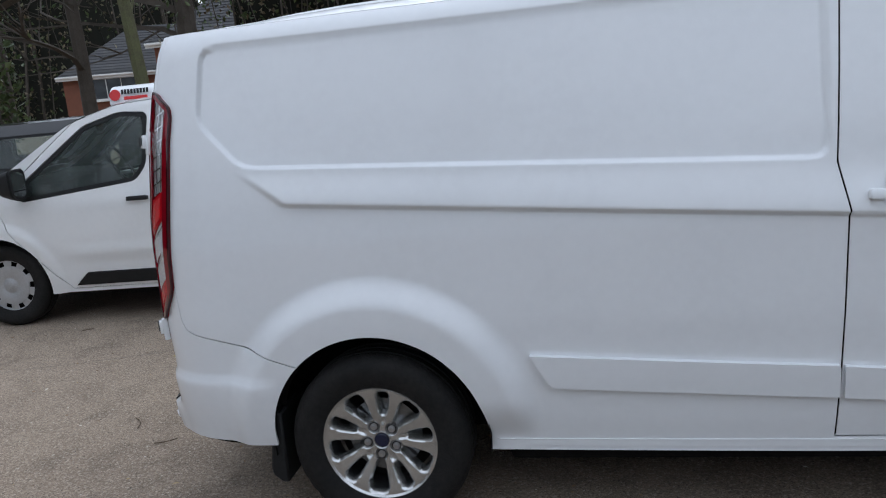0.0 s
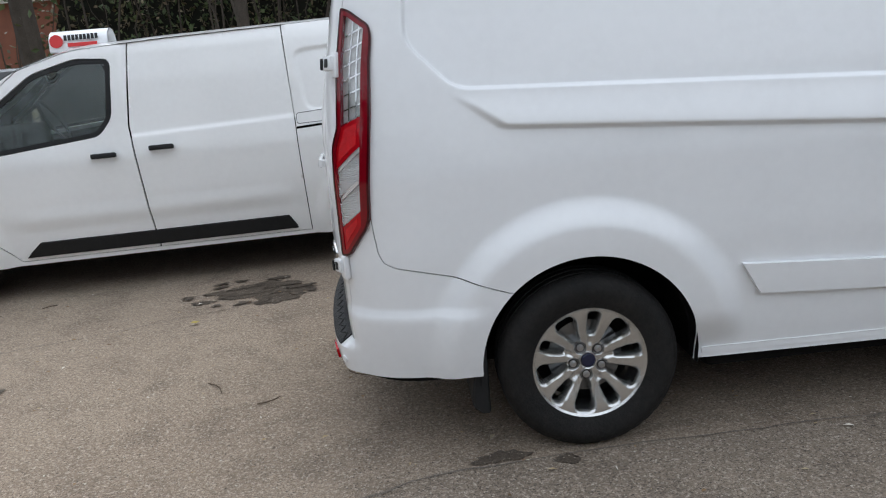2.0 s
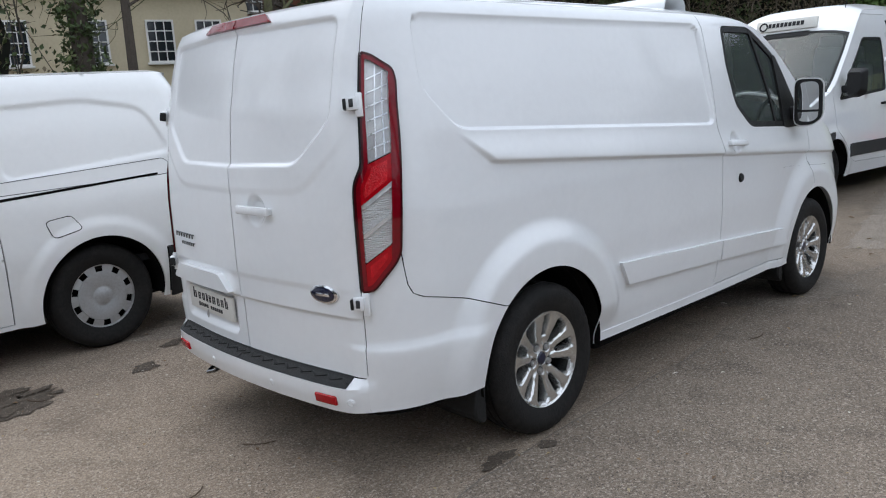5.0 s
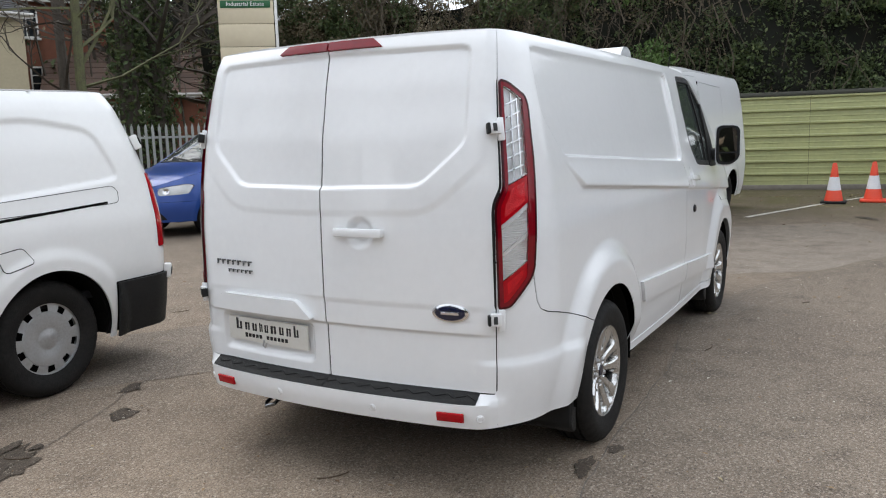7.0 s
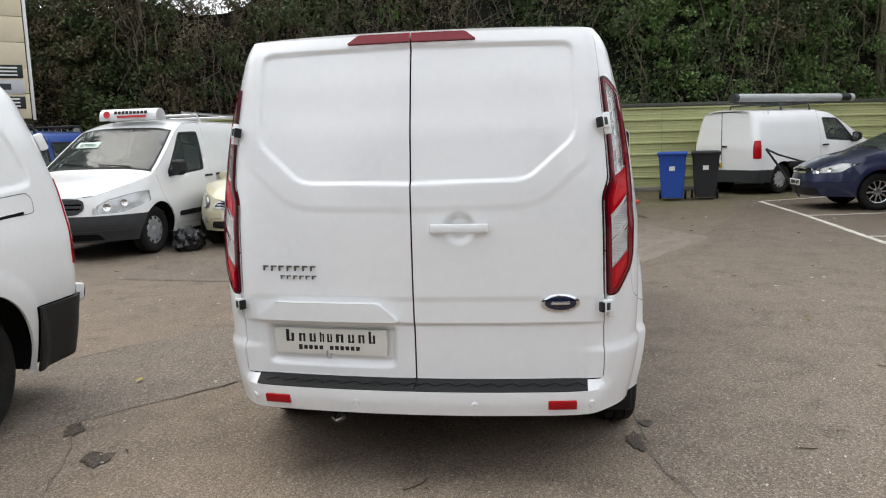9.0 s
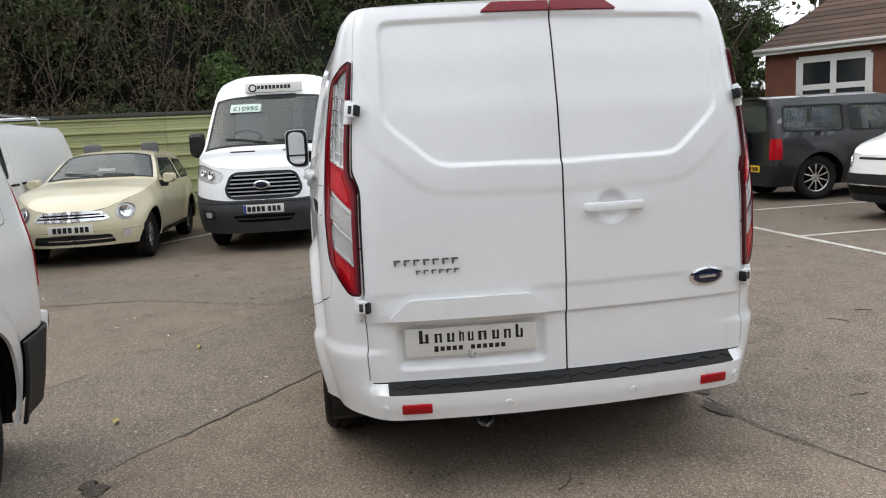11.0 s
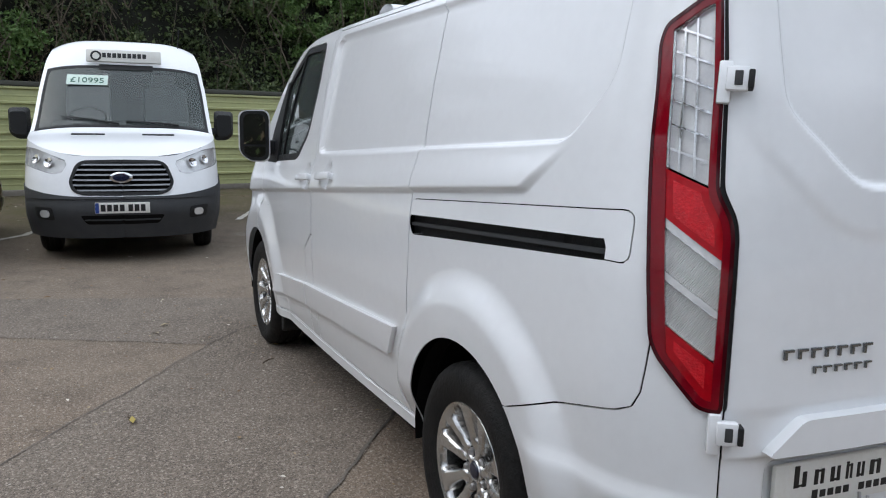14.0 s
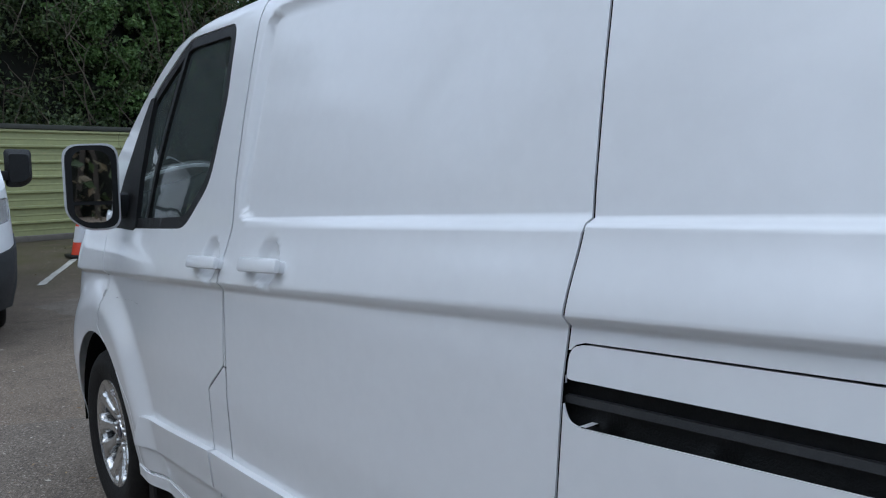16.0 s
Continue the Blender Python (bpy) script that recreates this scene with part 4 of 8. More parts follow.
            if sign < 0:
                e = e - 0.022 * (1 - step(.035, .072, np.hypot(y - .195, z - 1.105)))
            if sign > 0:
                e = e - 0.026 * step(0.0, 0.03, -plate_recess(y, z))
            e = e + 0.066 * (1 - step(.435, .478, z)) - 0.012 * (1 - step(.33, .40, z))
            tail = 1 - step(0.85, 1.40, u)
            return np.where(u < 3.6, d * (1 - tail) + e * tail, 0)
        return disp
    RX = smooth_at([(0, .28), (1.3, .28), (1.9, .19)], 5, .05)
    RY = lambda z: np.maximum(W(z) - .69, .035)
    S = {}
    for sign in (-1, 1):
        w = S[sign] = Wrap(sign, W, XR, XF, (RX, RY, 0.09), (0.62, 0.60, 0.10), disp_side(sign), 0.8, warp, 0.045)
        w.fine = True
        rng, zr = (w.smin, w.smax), (0.30, 1.92)
        win = poly_sd(rounded([(1.82, 1.83), (1.785, 1.60), (1.815, 1.38), (1.98, 1.242), (2.78, 1.195), (2.47, 1.665), (2.18, 1.83)], 0.05))
        fdoor = poly_sd([(1.565, .355), (1.592, 1.12), (1.562, 1.27), (1.60, 1.87), (1.62, 2.2), (2.35, 2.2), (3.02, 1.27), (2.87, 1.185), (2.83, .95), (2.90, .80), (2.52, .58), (2.47, .355)])
        if sign > 0:
            fdoor = poly_sd([(1.776, .355), (1.780, .80), (1.672, .885), (1.660, 1.12), (1.630, 1.27), (1.675, 1.87), (1.69, 2.2), (2.35, 2.2), (3.02, 1.27), (2.87, 1.185), (2.83, .95), (2.90, .80), (2.52, .58), (2.47, .355)])
        flap = poly_sd([(1.646, .355), (1.773, .355), (1.777, .798), (1.669, .883), (1.658, .883)])
        slide = poly_sd([(.498, .355), (.478, .80), (.459, 1.18), (.452, 1.34), (.495, 1.87), (1.675, 1.87), (1.630, 1.27), (1.660, 1.12), (1.643, .355)])
        rail_panel = poly_sd(rounded([(.458, 1.040), (.458, 1.162), (-.695, 1.234), (-.695, 1.115), (-.64, 1.118)], 0.03))
        slot = poly_sd([(.468, 1.042), (.468, 1.106), (-.63, 1.163), (-.63, 1.106)])

        FINE = (((-.02, .38, .005),), ((1.21, 1.59, .0055),))

        def edge(x, z):
            return z - ze(x)

        def rear_door(x, y, z, a):
            return np.maximum.reduce([a + door_a(z), pad_top - z, edge(x, z), -lamp(a, z) + 0.009, .001 - y])

        def bumper(x, y, z, a):
            zone = np.minimum(corner_piece(a, z), np.maximum(z - pad_top, a + 0.340))
            return np.maximum.reduce([zone, .335 - z, -arch(x, z), -lamp(a, z) - 0.006])

        def rest(x, y, z, a):
            ds = [edge(x, z), -arch(x, z), -fdoor(x, z), -(a + door_a(z)), -lamp(a, z) - 0.006, -corner_piece(a, z)]
            if sign > 0:
                ds += [-slide(x, z), -rail_panel(x, z), -flap(x, z)]
            return np.maximum.reduce(ds)
        skin("body_side", w, rest, rng, zr, 0.0125, PAINT, van, gap=0.0022, flange=0.004, rows=SWAGE, dense=FINE)
        skin("front_door", w, lambda x, y, z, a: np.maximum.reduce([fdoor(x, z), edge(x, z), -arch(x, z), -win(x, z)]), rng, zr, 0.0125, PAINT, van, gap=0.0034, flange=0.004, rows=SWAGE)
        if sign > 0:
            skin("sliding_door", w, lambda x, y, z, a: np.maximum(slide(x, z), edge(x, z)), rng, zr, 0.0125, PAINT, van, gap=0.0034, flange=0.004, rows=SWAGE)
            skin("fuel_flap", w, lambda x, y, z, a: np.maximum(flap(x, z), .45 - z), rng, zr, 0.0125, PAINT, van, gap=0.0008, flange=0.02)
            skin("flap_sill", w, lambda x, y, z, a: np.maximum(flap(x, z), z - .45), rng, zr, 0.0125, PAINT, van, gap=0.0008, flange=0.02)
            rail = skin("rail_cover", w, lambda x, y, z, a: np.maximum(rail_panel(x, z), -slot(x, z)), rng, zr, 0.0125, PAINT, van, gap=0.001, offset=0.001, flange=0.03)
            skin("slide_track", w, lambda x, y, z, a: slot(x, z) - 0.02, rng, zr, 0.03, PLASTIC, rail, offset=-0.03, flange=0)
            mid = curve_at([(-.63, 1.135), (.468, 1.074)])
            skin("track_lip", w, lambda x, y, z, a: np.maximum(slot(x, z), np.abs(z - mid(x)) - 0.006), rng, zr, 0.0125, GREYPL, rail, offset=-0.012, flange=0.01)
        skin("rear_door", w, rear_door, rng, zr, 0.008, PAINT, van, gap=0.0024, flange=0.004)
        skin("rear_bumper", w, bumper, rng, zr, 0.0175, PAINT, van, gap=0.0022, flange=0.010)
        skin("tread_pad", w, lambda x, y, z, a: np.maximum.reduce([y - .70, .440 - z, z - .476, x + .5]), rng, zr, 0.012, PLASTIC, van, "black ribbed rubber tread", offset=0.005, flange=0.008)
        # ribs of the tread
        for k in range(16):
            y0 = 0.022 + k * 0.0435
            f = out_frame(w, s_of_y(w, y0, .458, False), .458)
            part("tread_rib", box(0, -0.006, 0, 0.046, 0.006, 0.007, 0.002, f @ Matrix.Rotation(.55 if k % 2 else -.35, 4, "Y")), PLASTIC, van)
        # added liner, coloured near-black for the shade behind the panel gaps
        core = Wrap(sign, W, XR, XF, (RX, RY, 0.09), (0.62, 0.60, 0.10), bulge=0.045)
        skin("gap_shade_liner", core, lambda x, y, z, a: np.maximum.reduce([z - ze(x) + 0.06, -arch(x, z), -win(x, z), x - 2.9]), (core.smin, core.smax - .02), (0.30, 1.92), 0.08, DARK, van, offset=-0.055, flange=0)
        # mouldings along the flank
        msp = 1.575 if sign < 0 else 1.775
        ends = poly_sd([(.575, .675), (.645, .555), (msp - .007, .510), (msp - .007, .620)])
        skin("side_moulding", w, lambda x, y, z, a: ends(x, z), rng, zr, 0.0125, PAINT, van, offset=0.020, flange=0.022)
        fend = poly_sd([(msp + .007, .508), (2.44, .452), (2.40, .560), (msp + .007, .618)])
        skin("side_moulding", w, lambda x, y, z, a: fend(x, z), rng, zr, 0.0125, PAINT, van, offset=0.020, flange=0.022)
        skin("sill", w, lambda x, y, z, a: np.maximum.reduce([.44 - x, x - 2.52, z - .345, .318 - z]), rng, (.28, .42), 0.0125, PAINT, van, offset=0.004, flange=0.03)
        # window
        skin("window_seal", w, lambda x, y, z, a: np.maximum(win(x, z), -win(x, z) - 0.032), rng, zr, 0.015, PLASTIC, van, offset=-0.003, flange=0.02)
        skin("side_window", w, lambda x, y, z, a: win(x, z) + 0.02, rng, zr, 0.05, GLASS, van, offset=-0.012, flange=0)
        sail = poly_sd([(2.46, 1.20), (2.86, 1.195), (2.52, 1.66), (2.44, 1.66)])
        skin("mirror_sail", w, lambda x, y, z, a: np.maximum(sail(x, z), win(x, z) - 0.01), rng, zr, 0.02, PLASTIC, van, offset=0.004, flange=0.015)
        skin("window_bar", w, lambda x, y, z, a: np.maximum(np.abs(x - 2.36 + (z - 1.2) * 0.28) - 0.012, win(x, z)), rng, zr, 0.015, PLASTIC, van, offset=-0.002, flange=0.012)
        mirror(van, 2.60, sign * 0.888, 1.335, sign, PAINT, (0.145, 0.27), toe=7)
        # handles and cups
        for hx, hz in [(1.74, 1.166)] + ([(1.40, 1.190)] if sign > 0 else []):
            hv = hz - 0.012
            for _ in range(12):
                hv = hz - 0.012 - float(slope(hv)) * hx
            f = out_frame(w, s_of_x(w, hx, hv), hv)
            h = door_handle(van, f, PAINT, w=0.20)
        # lamp cluster
        inner = lambda a, z: np.maximum(lamp(a, z) + 0.024, a + .138 - (z - 1.59) * .0704 + 0.038)
        lens = skin("tail_lamp", w, lambda x, y, z, a: np.maximum(lamp(a, z), -inner(a, z) - 0.002), rng, zr, 0.008, REDDARK, van, "tall red and clear tail lamp cluster", gap=0.002, offset=0.012, flange=0.05)
        skin("lamp_seal", w, lambda x, y, z, a: np.maximum.reduce([lamp(a, z) - 0.014, -lamp(a, z) - 0.018, a + .27]), rng, zr, 0.010, PLASTIC, lens, offset=-0.004, flange=0)

        def above(a, z, zc, k=0.7):
            """Height over a slanting line through the cluster."""
            return z - zc - (a + .258) * k
        clear1 = lambda a, z: np.maximum(inner(a, z), -above(a, z, 1.305, .4))
        stop = lambda a, z: np.maximum.reduce([inner(a, z), above(a, z, 1.30, .4), -above(a, z, 1.185)])
        clear2 = lambda a, z: np.maximum.reduce([inner(a, z), above(a, z, 1.165), -above(a, z, 1.078)])
        clear3 = lambda a, z: np.maximum.reduce([inner(a, z), above(a, z, 1.060), -above(a, z, .970)])
        low = lambda a, z: np.maximum(inner(a, z), above(a, z, .966))
        for nm, fn, mt in (("clear_section", clear1, CLEAR), ("stop_section", stop, REDLENS), ("indicator_section", clear2, CLEAR), ("reverse_section", clear3, CLEAR), ("low_section", low, REDLENS)):
            section = skin(nm, w, lambda x, y, z, a, fn=fn: fn(a, z), rng, zr, 0.008, mt, lens, offset=0.009, flange=0.02)
            section.visible_shadow = mt is not CLEAR
        skin("lamp_reflector", w, lambda x, y, z, a: clear1(a, z), rng, zr, 0.012, LAMPBACK, lens, offset=-0.014, flange=0)
        for fn in (clear2, clear3):
            skin("ribbed_reflector", w, lambda x, y, z, a, fn=fn: fn(a, z), rng, zr, 0.010, RIBBED, lens, offset=-0.004, flange=0)
        for zz in (1.35, 1.40, 1.45, 1.50, 1.55, 1.60):
            skin("lens_rib", w, lambda x, y, z, a, zz=zz: np.maximum(clear1(a, z) + 0.004, np.abs(above(a, z, zz, .3)) - 0.0025), rng, zr, 0.005, CHROME, lens, offset=-0.004, flange=0.006)
        for aa in (-.246, -.212):
            skin("lens_rib", w, lambda x, y, z, a, aa=aa: np.maximum(clear1(a, z) + 0.004, np.abs(a - aa - (z - 1.45) * .06) - 0.0025), rng, zr, 0.005, CHROME, lens, offset=-0.004, flange=0.006)
        for zz, hh in ((1.175, .011), (1.069, .009)):
            skin("chrome_band", w, lambda x, y, z, a, zz=zz, hh=hh: np.maximum(inner(a, z), np.abs(above(a, z, zz)) - hh), rng, zr, 0.007, LAMPBACK, lens, offset=0.004, flange=0.008)
        skin("lens_rim", w, lambda x, y, z, a: np.maximum(lamp(a, z) + 0.001, -lamp(a, z) - 0.009), rng, zr, 0.006, MAROON, lens, offset=0.0135, flange=0.01)
        for fn in (stop, low):
            skin("reflector_cell", w, lambda x, y, z, a, fn=fn: fn(a, z) + 0.016, rng, zr, 0.007, REDCELL, lens, offset=0.0105, flange=0.004)
        # door hinges
        for hz, ha in ((1.50, -.326), (.775, -.338)):
            f = out_frame(w, ha, hz)
            inw = f @ Vector((0.03, 0, 0))
            sx = 1 if abs(inw.y) < abs(f.translation.y) else -1
            hb = box(-sx * .014, -.012, 0, .026, .022, .088, .004, f)
            add_box(hb, sx * .010, -.022, .006, .044, .024, .050, .004, f)
            hg = part("hinge", hb, PAINT, van)
            part("hinge_pin", box(sx * .012, -.0345, .006, .016, .006, .030, .002, f), GREYPL, hg)
            part("hinge_buffer", box(sx * .036, -.024, .004, .012, .030, .040, .003, f), PLASTIC, hg)
        # wheels, arches, mudflaps
        for ax in (0, 2.933):
            arch_liner(van, ax, .36, AR + 0.012, sign * .55, sign * (.93 if ax == 0 else .935))
            wheel(van, ax, sign * .845, 0.343, "alloy", 0.215, 0.215, sign, -20 if ax else -46)
        for ax, dz in ((-.412, 0.0), (2.52, 0.0)):
            bm = prism([(0.03, .46), (-0.005, .46), (-0.040, .235), (-0.035, .205), (0.0, .175), (0.03, .175)], 0.25, pose(ax, sign * .79, 0))
            bmesh.ops.bevel(bm, geom=bm.edges[:], offset=0.008, segments=1, affect="EDGES")
            part("mudflap", bm, PLASTIC, van)
        # parking sensors and reflectors
        for sy in (.25, .715):
            f = out_frame(w, s_of_y(w, sy, .385, False), .385)
            bm = lathe([(0.0, -0.004), (0.009, -0.004), (0.010, -0.001), (0.013, -0.004), (0.016, -0.002), (0.017, 0.004)], 20)
            bmesh.ops.transform(bm, matrix=f, verts=bm.verts)
            part("parking_sensor", bm, PAINT, van)
        f = out_frame(w, s_of_y(w, .60, .388, False), .388)
        part("reflector", box(0, -0.002, 0, 0.115, 0.012, 0.038, 0.004, f), REDLENS, van)
        # high brake lamp, half on each door
        skin("brake_lamp", w, lambda x, y, z, a: np.maximum.reduce([y - .265 + (z - 1.85) * 1.4, 1.849 - z, z - 1.883, .004 - y, x + .5]), rng, (1.80, 1.92), 0.010, REDDARK, van, offset=0.012, flange=0.02)
    w = S[-1]
    f = out_frame(w, s_of_y(w, .195, 1.105, False), 1.105)
    h = door_handle(van, f, PAINT, w=0.235)
    # oval badge, shapes only
    f = out_frame(w, s_of_y(w, .592, .797, False), .797) @ Matrix.Translation((0, -.003, 0))
    bm = lathe([(0.0, -0.008), (0.030, -0.008), (0.036, -0.004), (0.037, 0.004)], 32)
    bmesh.ops.transform(bm, matrix=f @ Matrix.Scale(2.15, 4, (1, 0, 0)), verts=bm.verts)
    bd = part("oval_badge", bm, CHROME, van, "chrome-edged dark blue oval badge")
    bm = lathe([(0.0, -0.010), (0.026, -0.0095), (0.031, -0.007)], 32)
    bmesh.ops.transform(bm, matrix=f @ Matrix.Scale(2.2, 4, (1, 0, 0)), verts=bm.verts)
    part("badge_field", bm, BADGEBLUE, bd)
    part("badge_mark", box(0, -0.0105, 0, 0.075, 0.003, 0.012, 0.001, f), CHROME, bd)
    # door lock on the driver's door
    f = out_frame(w, s_of_x(w, 1.808, .966), .966)
    bm = lathe([(0.0, -0.012), (0.020, -0.012), (0.026, -0.006), (0.028, 0.0)], 24)
    bmesh.ops.transform(bm, matrix=f, verts=bm.verts)
    part("extra_lock", bm, PLASTIC, van, "black round deadlock")
    # letter bars of the tail badge, left door
    w = S[1]
    for (y0, y1, zc, hh, n) in ((.655, .405, .940, .024, 7), (.575, .405, .902, .017, 6)):
        for k in range(n):
            a0 = y0 + (y1 - y0) * (k + 0.08) / n
            a1 = y0 + (y1 - y0) * (k + 0.80) / n
            f = out_frame(w, s_of_y(w, (a0 + a1) / 2, zc, False), zc)
            bb = box(0, -0.004, hh * 0.36, abs(a0 - a1), 0.006, hh * 0.26, 0.001, f)
            add_box(bb, -0.3 * abs(a0 - a1), -0.004, -hh * 0.1, hh * 0.3, 0.006, hh * 0.7, 0.001, f)
            part("badge_bar", bb, DARKCHROME, van)
    # plate garnish and dealer plate
    skin("plate_garnish", w, lambda x, y, z, a: np.maximum(poly_sd(rounded([(.055, .722), (.145, .800), (.60, .800), (.69, .722)], 0.02))(y, z), x + .5), (w.smin, w.smax), (.65, .85), 0.010, PAINT, van, offset=0.030, flange=0.03, sharp=25)
    f = out_frame(w, s_of_y(w, .372, .622, False), .622)
    pl = part("dealer_plate", box(0, -0.012, 0, 0.505, 0.014, 0.112, 0.004, f), WHITEPL, van, "scuffed white dealer plate with dark bars of lettering")
    widths = [.046, .036, .036, .024, .028, .042, .034, .034, .036]
    widths = [1.25 * v for v in widths]
    x0 = -.205
    for k, ww in enumerate(widths):
        tall = 0.052 if k in (0, 8) else 0.042 if k == 3 else 0.036
        base = -0.002
        bb = box(x0 + ww * .22, -0.0195, base + tall / 2, ww * .24, 0.002, tall, 0, f)
        add_box(bb, x0 + ww * .62, -0.0195, base + min(tall, .036) / 2, ww * .20, 0.002, min(tall, .036), 0, f)
        add_box(bb, x0 + ww * .42, -0.0195, base + (.032 if k % 2 else .004), ww * .5, 0.002, 0.005, 0, f)
        part("letter_bar", bb, INK, pl)
        x0 += ww + 0.003
    for k in range(12):
        if k != 5:
            part("small_letter_bar", box(-.135 + k * .0235, -0.0195, -.026, .016, 0.002, .017 if k else .022, 0, f), INK, pl)
    part("plate_clip", tube([f @ Vector(p) for p in ((-.01, -.03, -.035), (-.012, -.035, -.06), (0.006, -.04, -.066), (.012, -.035, -.045))], 0.004, 6), STEEL, pl)
    # top
    T = Top(S[1], ze, zt, 4.5)
    half = T.half
    sc = (2.33, 3.24)
    scr = lambda x, y, z, a: np.maximum.reduce([sc[0] - x, x - sc[1], y - T.width(x) + 0.05])
    skin("roof", T, lambda x, y, z, a: x - sc[0], (float(XR(1.888)) + 0.002, sc[0]), (-half, half), 0.03, PAINT, van, flange=0.03)
    for y in (-.46, 0, .46):
        pts = [T.pos(np.array([x]), np.array([y / 0.75 * half]))[0] for x in np.linspace(-.5, 1.9, 12)]
        part("roof_rib", tube([Vector(p) for p in pts], 0.012, 6), PAINT, van)
    for b0, b1 in ((-half, 0.0), (0.0, half)):
        skin("screen_pillar", T, lambda x, y, z, a: np.maximum(-scr(x, y, z, a), np.maximum(sc[0] - x, x - sc[1])), (sc[0], sc[1]), (b0, b1), 0.03, PAINT, van)
    skin("windscreen", T, scr, sc, (-half, half), 0.05, GLASS, van, flange=0)
    skin("bonnet", T, lambda x, y, z, a: sc[1] - x, (sc[1], 3.80), (-half, half), 0.04, PAINT, van)
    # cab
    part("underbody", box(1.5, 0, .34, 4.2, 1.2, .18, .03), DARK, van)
    # wide slab added to block light from the ground between the axles
    part("floor_shade_block", box(1.45, 0, .295, 1.96, 1.72, .12, .03), DARK, van)
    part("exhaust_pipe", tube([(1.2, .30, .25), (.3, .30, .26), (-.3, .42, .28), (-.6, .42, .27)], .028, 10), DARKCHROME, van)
    # added box, not a known part: keeps light off the ground under the bumper
    part("tail_shade_block", box(-.52, 0, .34, .46, 1.2, .10, .03), DARK, van)
    part("tow_eye", tube([(-.90, .36, .325), (-.96, .36, .305), (-.985, .34, .30), (-.96, .315, .305), (-.90, .315, .325)], 0.009, 8), DARKCHROME, van)
    part("bulkhead", box(1.66, 0, 1.2, .03, 1.56, 1.2, .01), CABIN, van)
    part("cabin_floor", box(2.5, 0, .55, 1.8, 1.7, .05), CABIN, van)
    part("dashboard", box(3.0, 0, 1.07, .60, 1.62, .26, .07), CABIN, van)
    bm = tube([(0.19 * math.cos(t), 0.19 * math.sin(t), 0) for t in np.linspace(0, 2 * math.pi, 25)], 0.015, 8, cap=False)
    bmesh.ops.transform(bm, matrix=pose(2.62, -.42, 1.15, 0, -58, 0), verts=bm.verts)
    part("steering_wheel", bm, CABIN, van)
    for sy in (-.45, .15, .52):
        st = empty("seat")
        st.parent = van
        st.matrix_basis = pose(1.95, sy, 0)
        part("backrest", box(0, 0, 1.12, .14, .44, .62, .05, pose(0, 0, 0, 0, -6, 0)), SEATS, st)
        part("headrest", box(-.20, 0, 1.53, .10, .25, .18, .04), SEATS, st)
        part("cushion", box(.2, 0, .83, .5, .46, .14, .04), SEATS, st)
    return van, S


main_van, MS = build_main_van()

# ---- the other vehicles ----
WHITE_NEIGHBOUR = dict(
    paint=PAINT_N, res=0.04, wb=3.275, R=.352, arch=.415, xr=[(0.2, -.96), (.9, -.98), (1.2, -.96), (1.9, -.72), (2, -.7)], xf=[(0.2, 4.05), (.6, 4.1), (1.0, 3.95), (2, 3.9)],
    w=[(.2, .87), (.4, .91), (.7, .945), (1.0, .94), (1.15, .91), (1.5, .86), (1.75, .80), (1.86, .72), (1.95, .62)],
    ze=[(-1.1, 1.82), (-.7, 1.84), (.2, 1.82), (1.5, 1.785), (2.1, 1.755), (2.5, 1.64), (3.1, 1.28), (3.4, 1.12), (3.9, 1.0), (4.1, .85)],
    zt=[(-1.1, 1.83), (-.7, 1.87), (.2, 1.855), (1.5, 1.825), (2.1, 1.80), (2.5, 1.70), (3.25, 1.22), (3.4, 1.17), (3.9, 1.03), (4.15, .86)],
    rear=(.2, .2, .05), front=(.6, .62, .12), screen=(2.32, 3.24), rear_bumper=(-.45, .62), front_bumper=(3.8, .55),
    windows=[[(1.84, 1.67), (1.88, 1.27), (1.98, 1.15), (2.98, 1.05), (3.06, 1.12), (2.38, 1.61), (2.08, 1.69)]],
    doors=[("sliding_door", [(.58, .30), (.60, .95), (.60, 1.1), (.63, 1.90), (1.70, 1.90), (1.77, 1.2), (1.70, .30)]), ("front_door", [(1.701, .30), (1.771, 1.2), (1.701, 1.90), (2.2, 1.86), (3.22, 1.06), (3.12, .80), (2.68, .30)])],
    cladding=[(.68, .33), (.74, .43), (2.52, .43), (2.64, .33)], handles=[(1.56, 1.03), (1.96, 1.01)], mirror=(2.92, 1.18, (.17, .22)), bulkhead=1.75, sill=.27, tail_lamp=[(.74, .80), (.99, .80), (.99, 1.30), (.72, 1.30)], seat_x=1.95, tuck=.12)


def van_disp_n():
    up = poly_sd(rounded([(-.62, 1.27), (.52, 1.17), (.58, 1.63), (-.05, 1.67), (-.46, 1.60)], 0.10))

    def disp(x, y, z, u):
        side = (u > 1.6) & (u < 3.6)
        crease = 0.012 * (1 - step(0.0, .10, np.abs(z - .60))) * step(.6, .8, x) * (1 - step(2.5, 2.8, x))
        ledge = -0.014 * step(1.150, 1.180, z + .03 * (x - .6)) * step(.58, .63, x) * (1 - step(1.74, 1.80, x))
        return np.where(side, -0.016 * step(0, .028, -up(x, z)) + ledge + crease, 0.0)
    return disp


WHITE_NEIGHBOUR["disp"] = van_disp_n()
WHITE_NEIGHBOUR["res"] = .0125
WHITE_NEIGHBOUR["side_panels"] = [("slide_track", [(.60, 1.063), (.60, 1.080), (-.47, 1.140), (-.47, 1.125)], DARK, .002)]
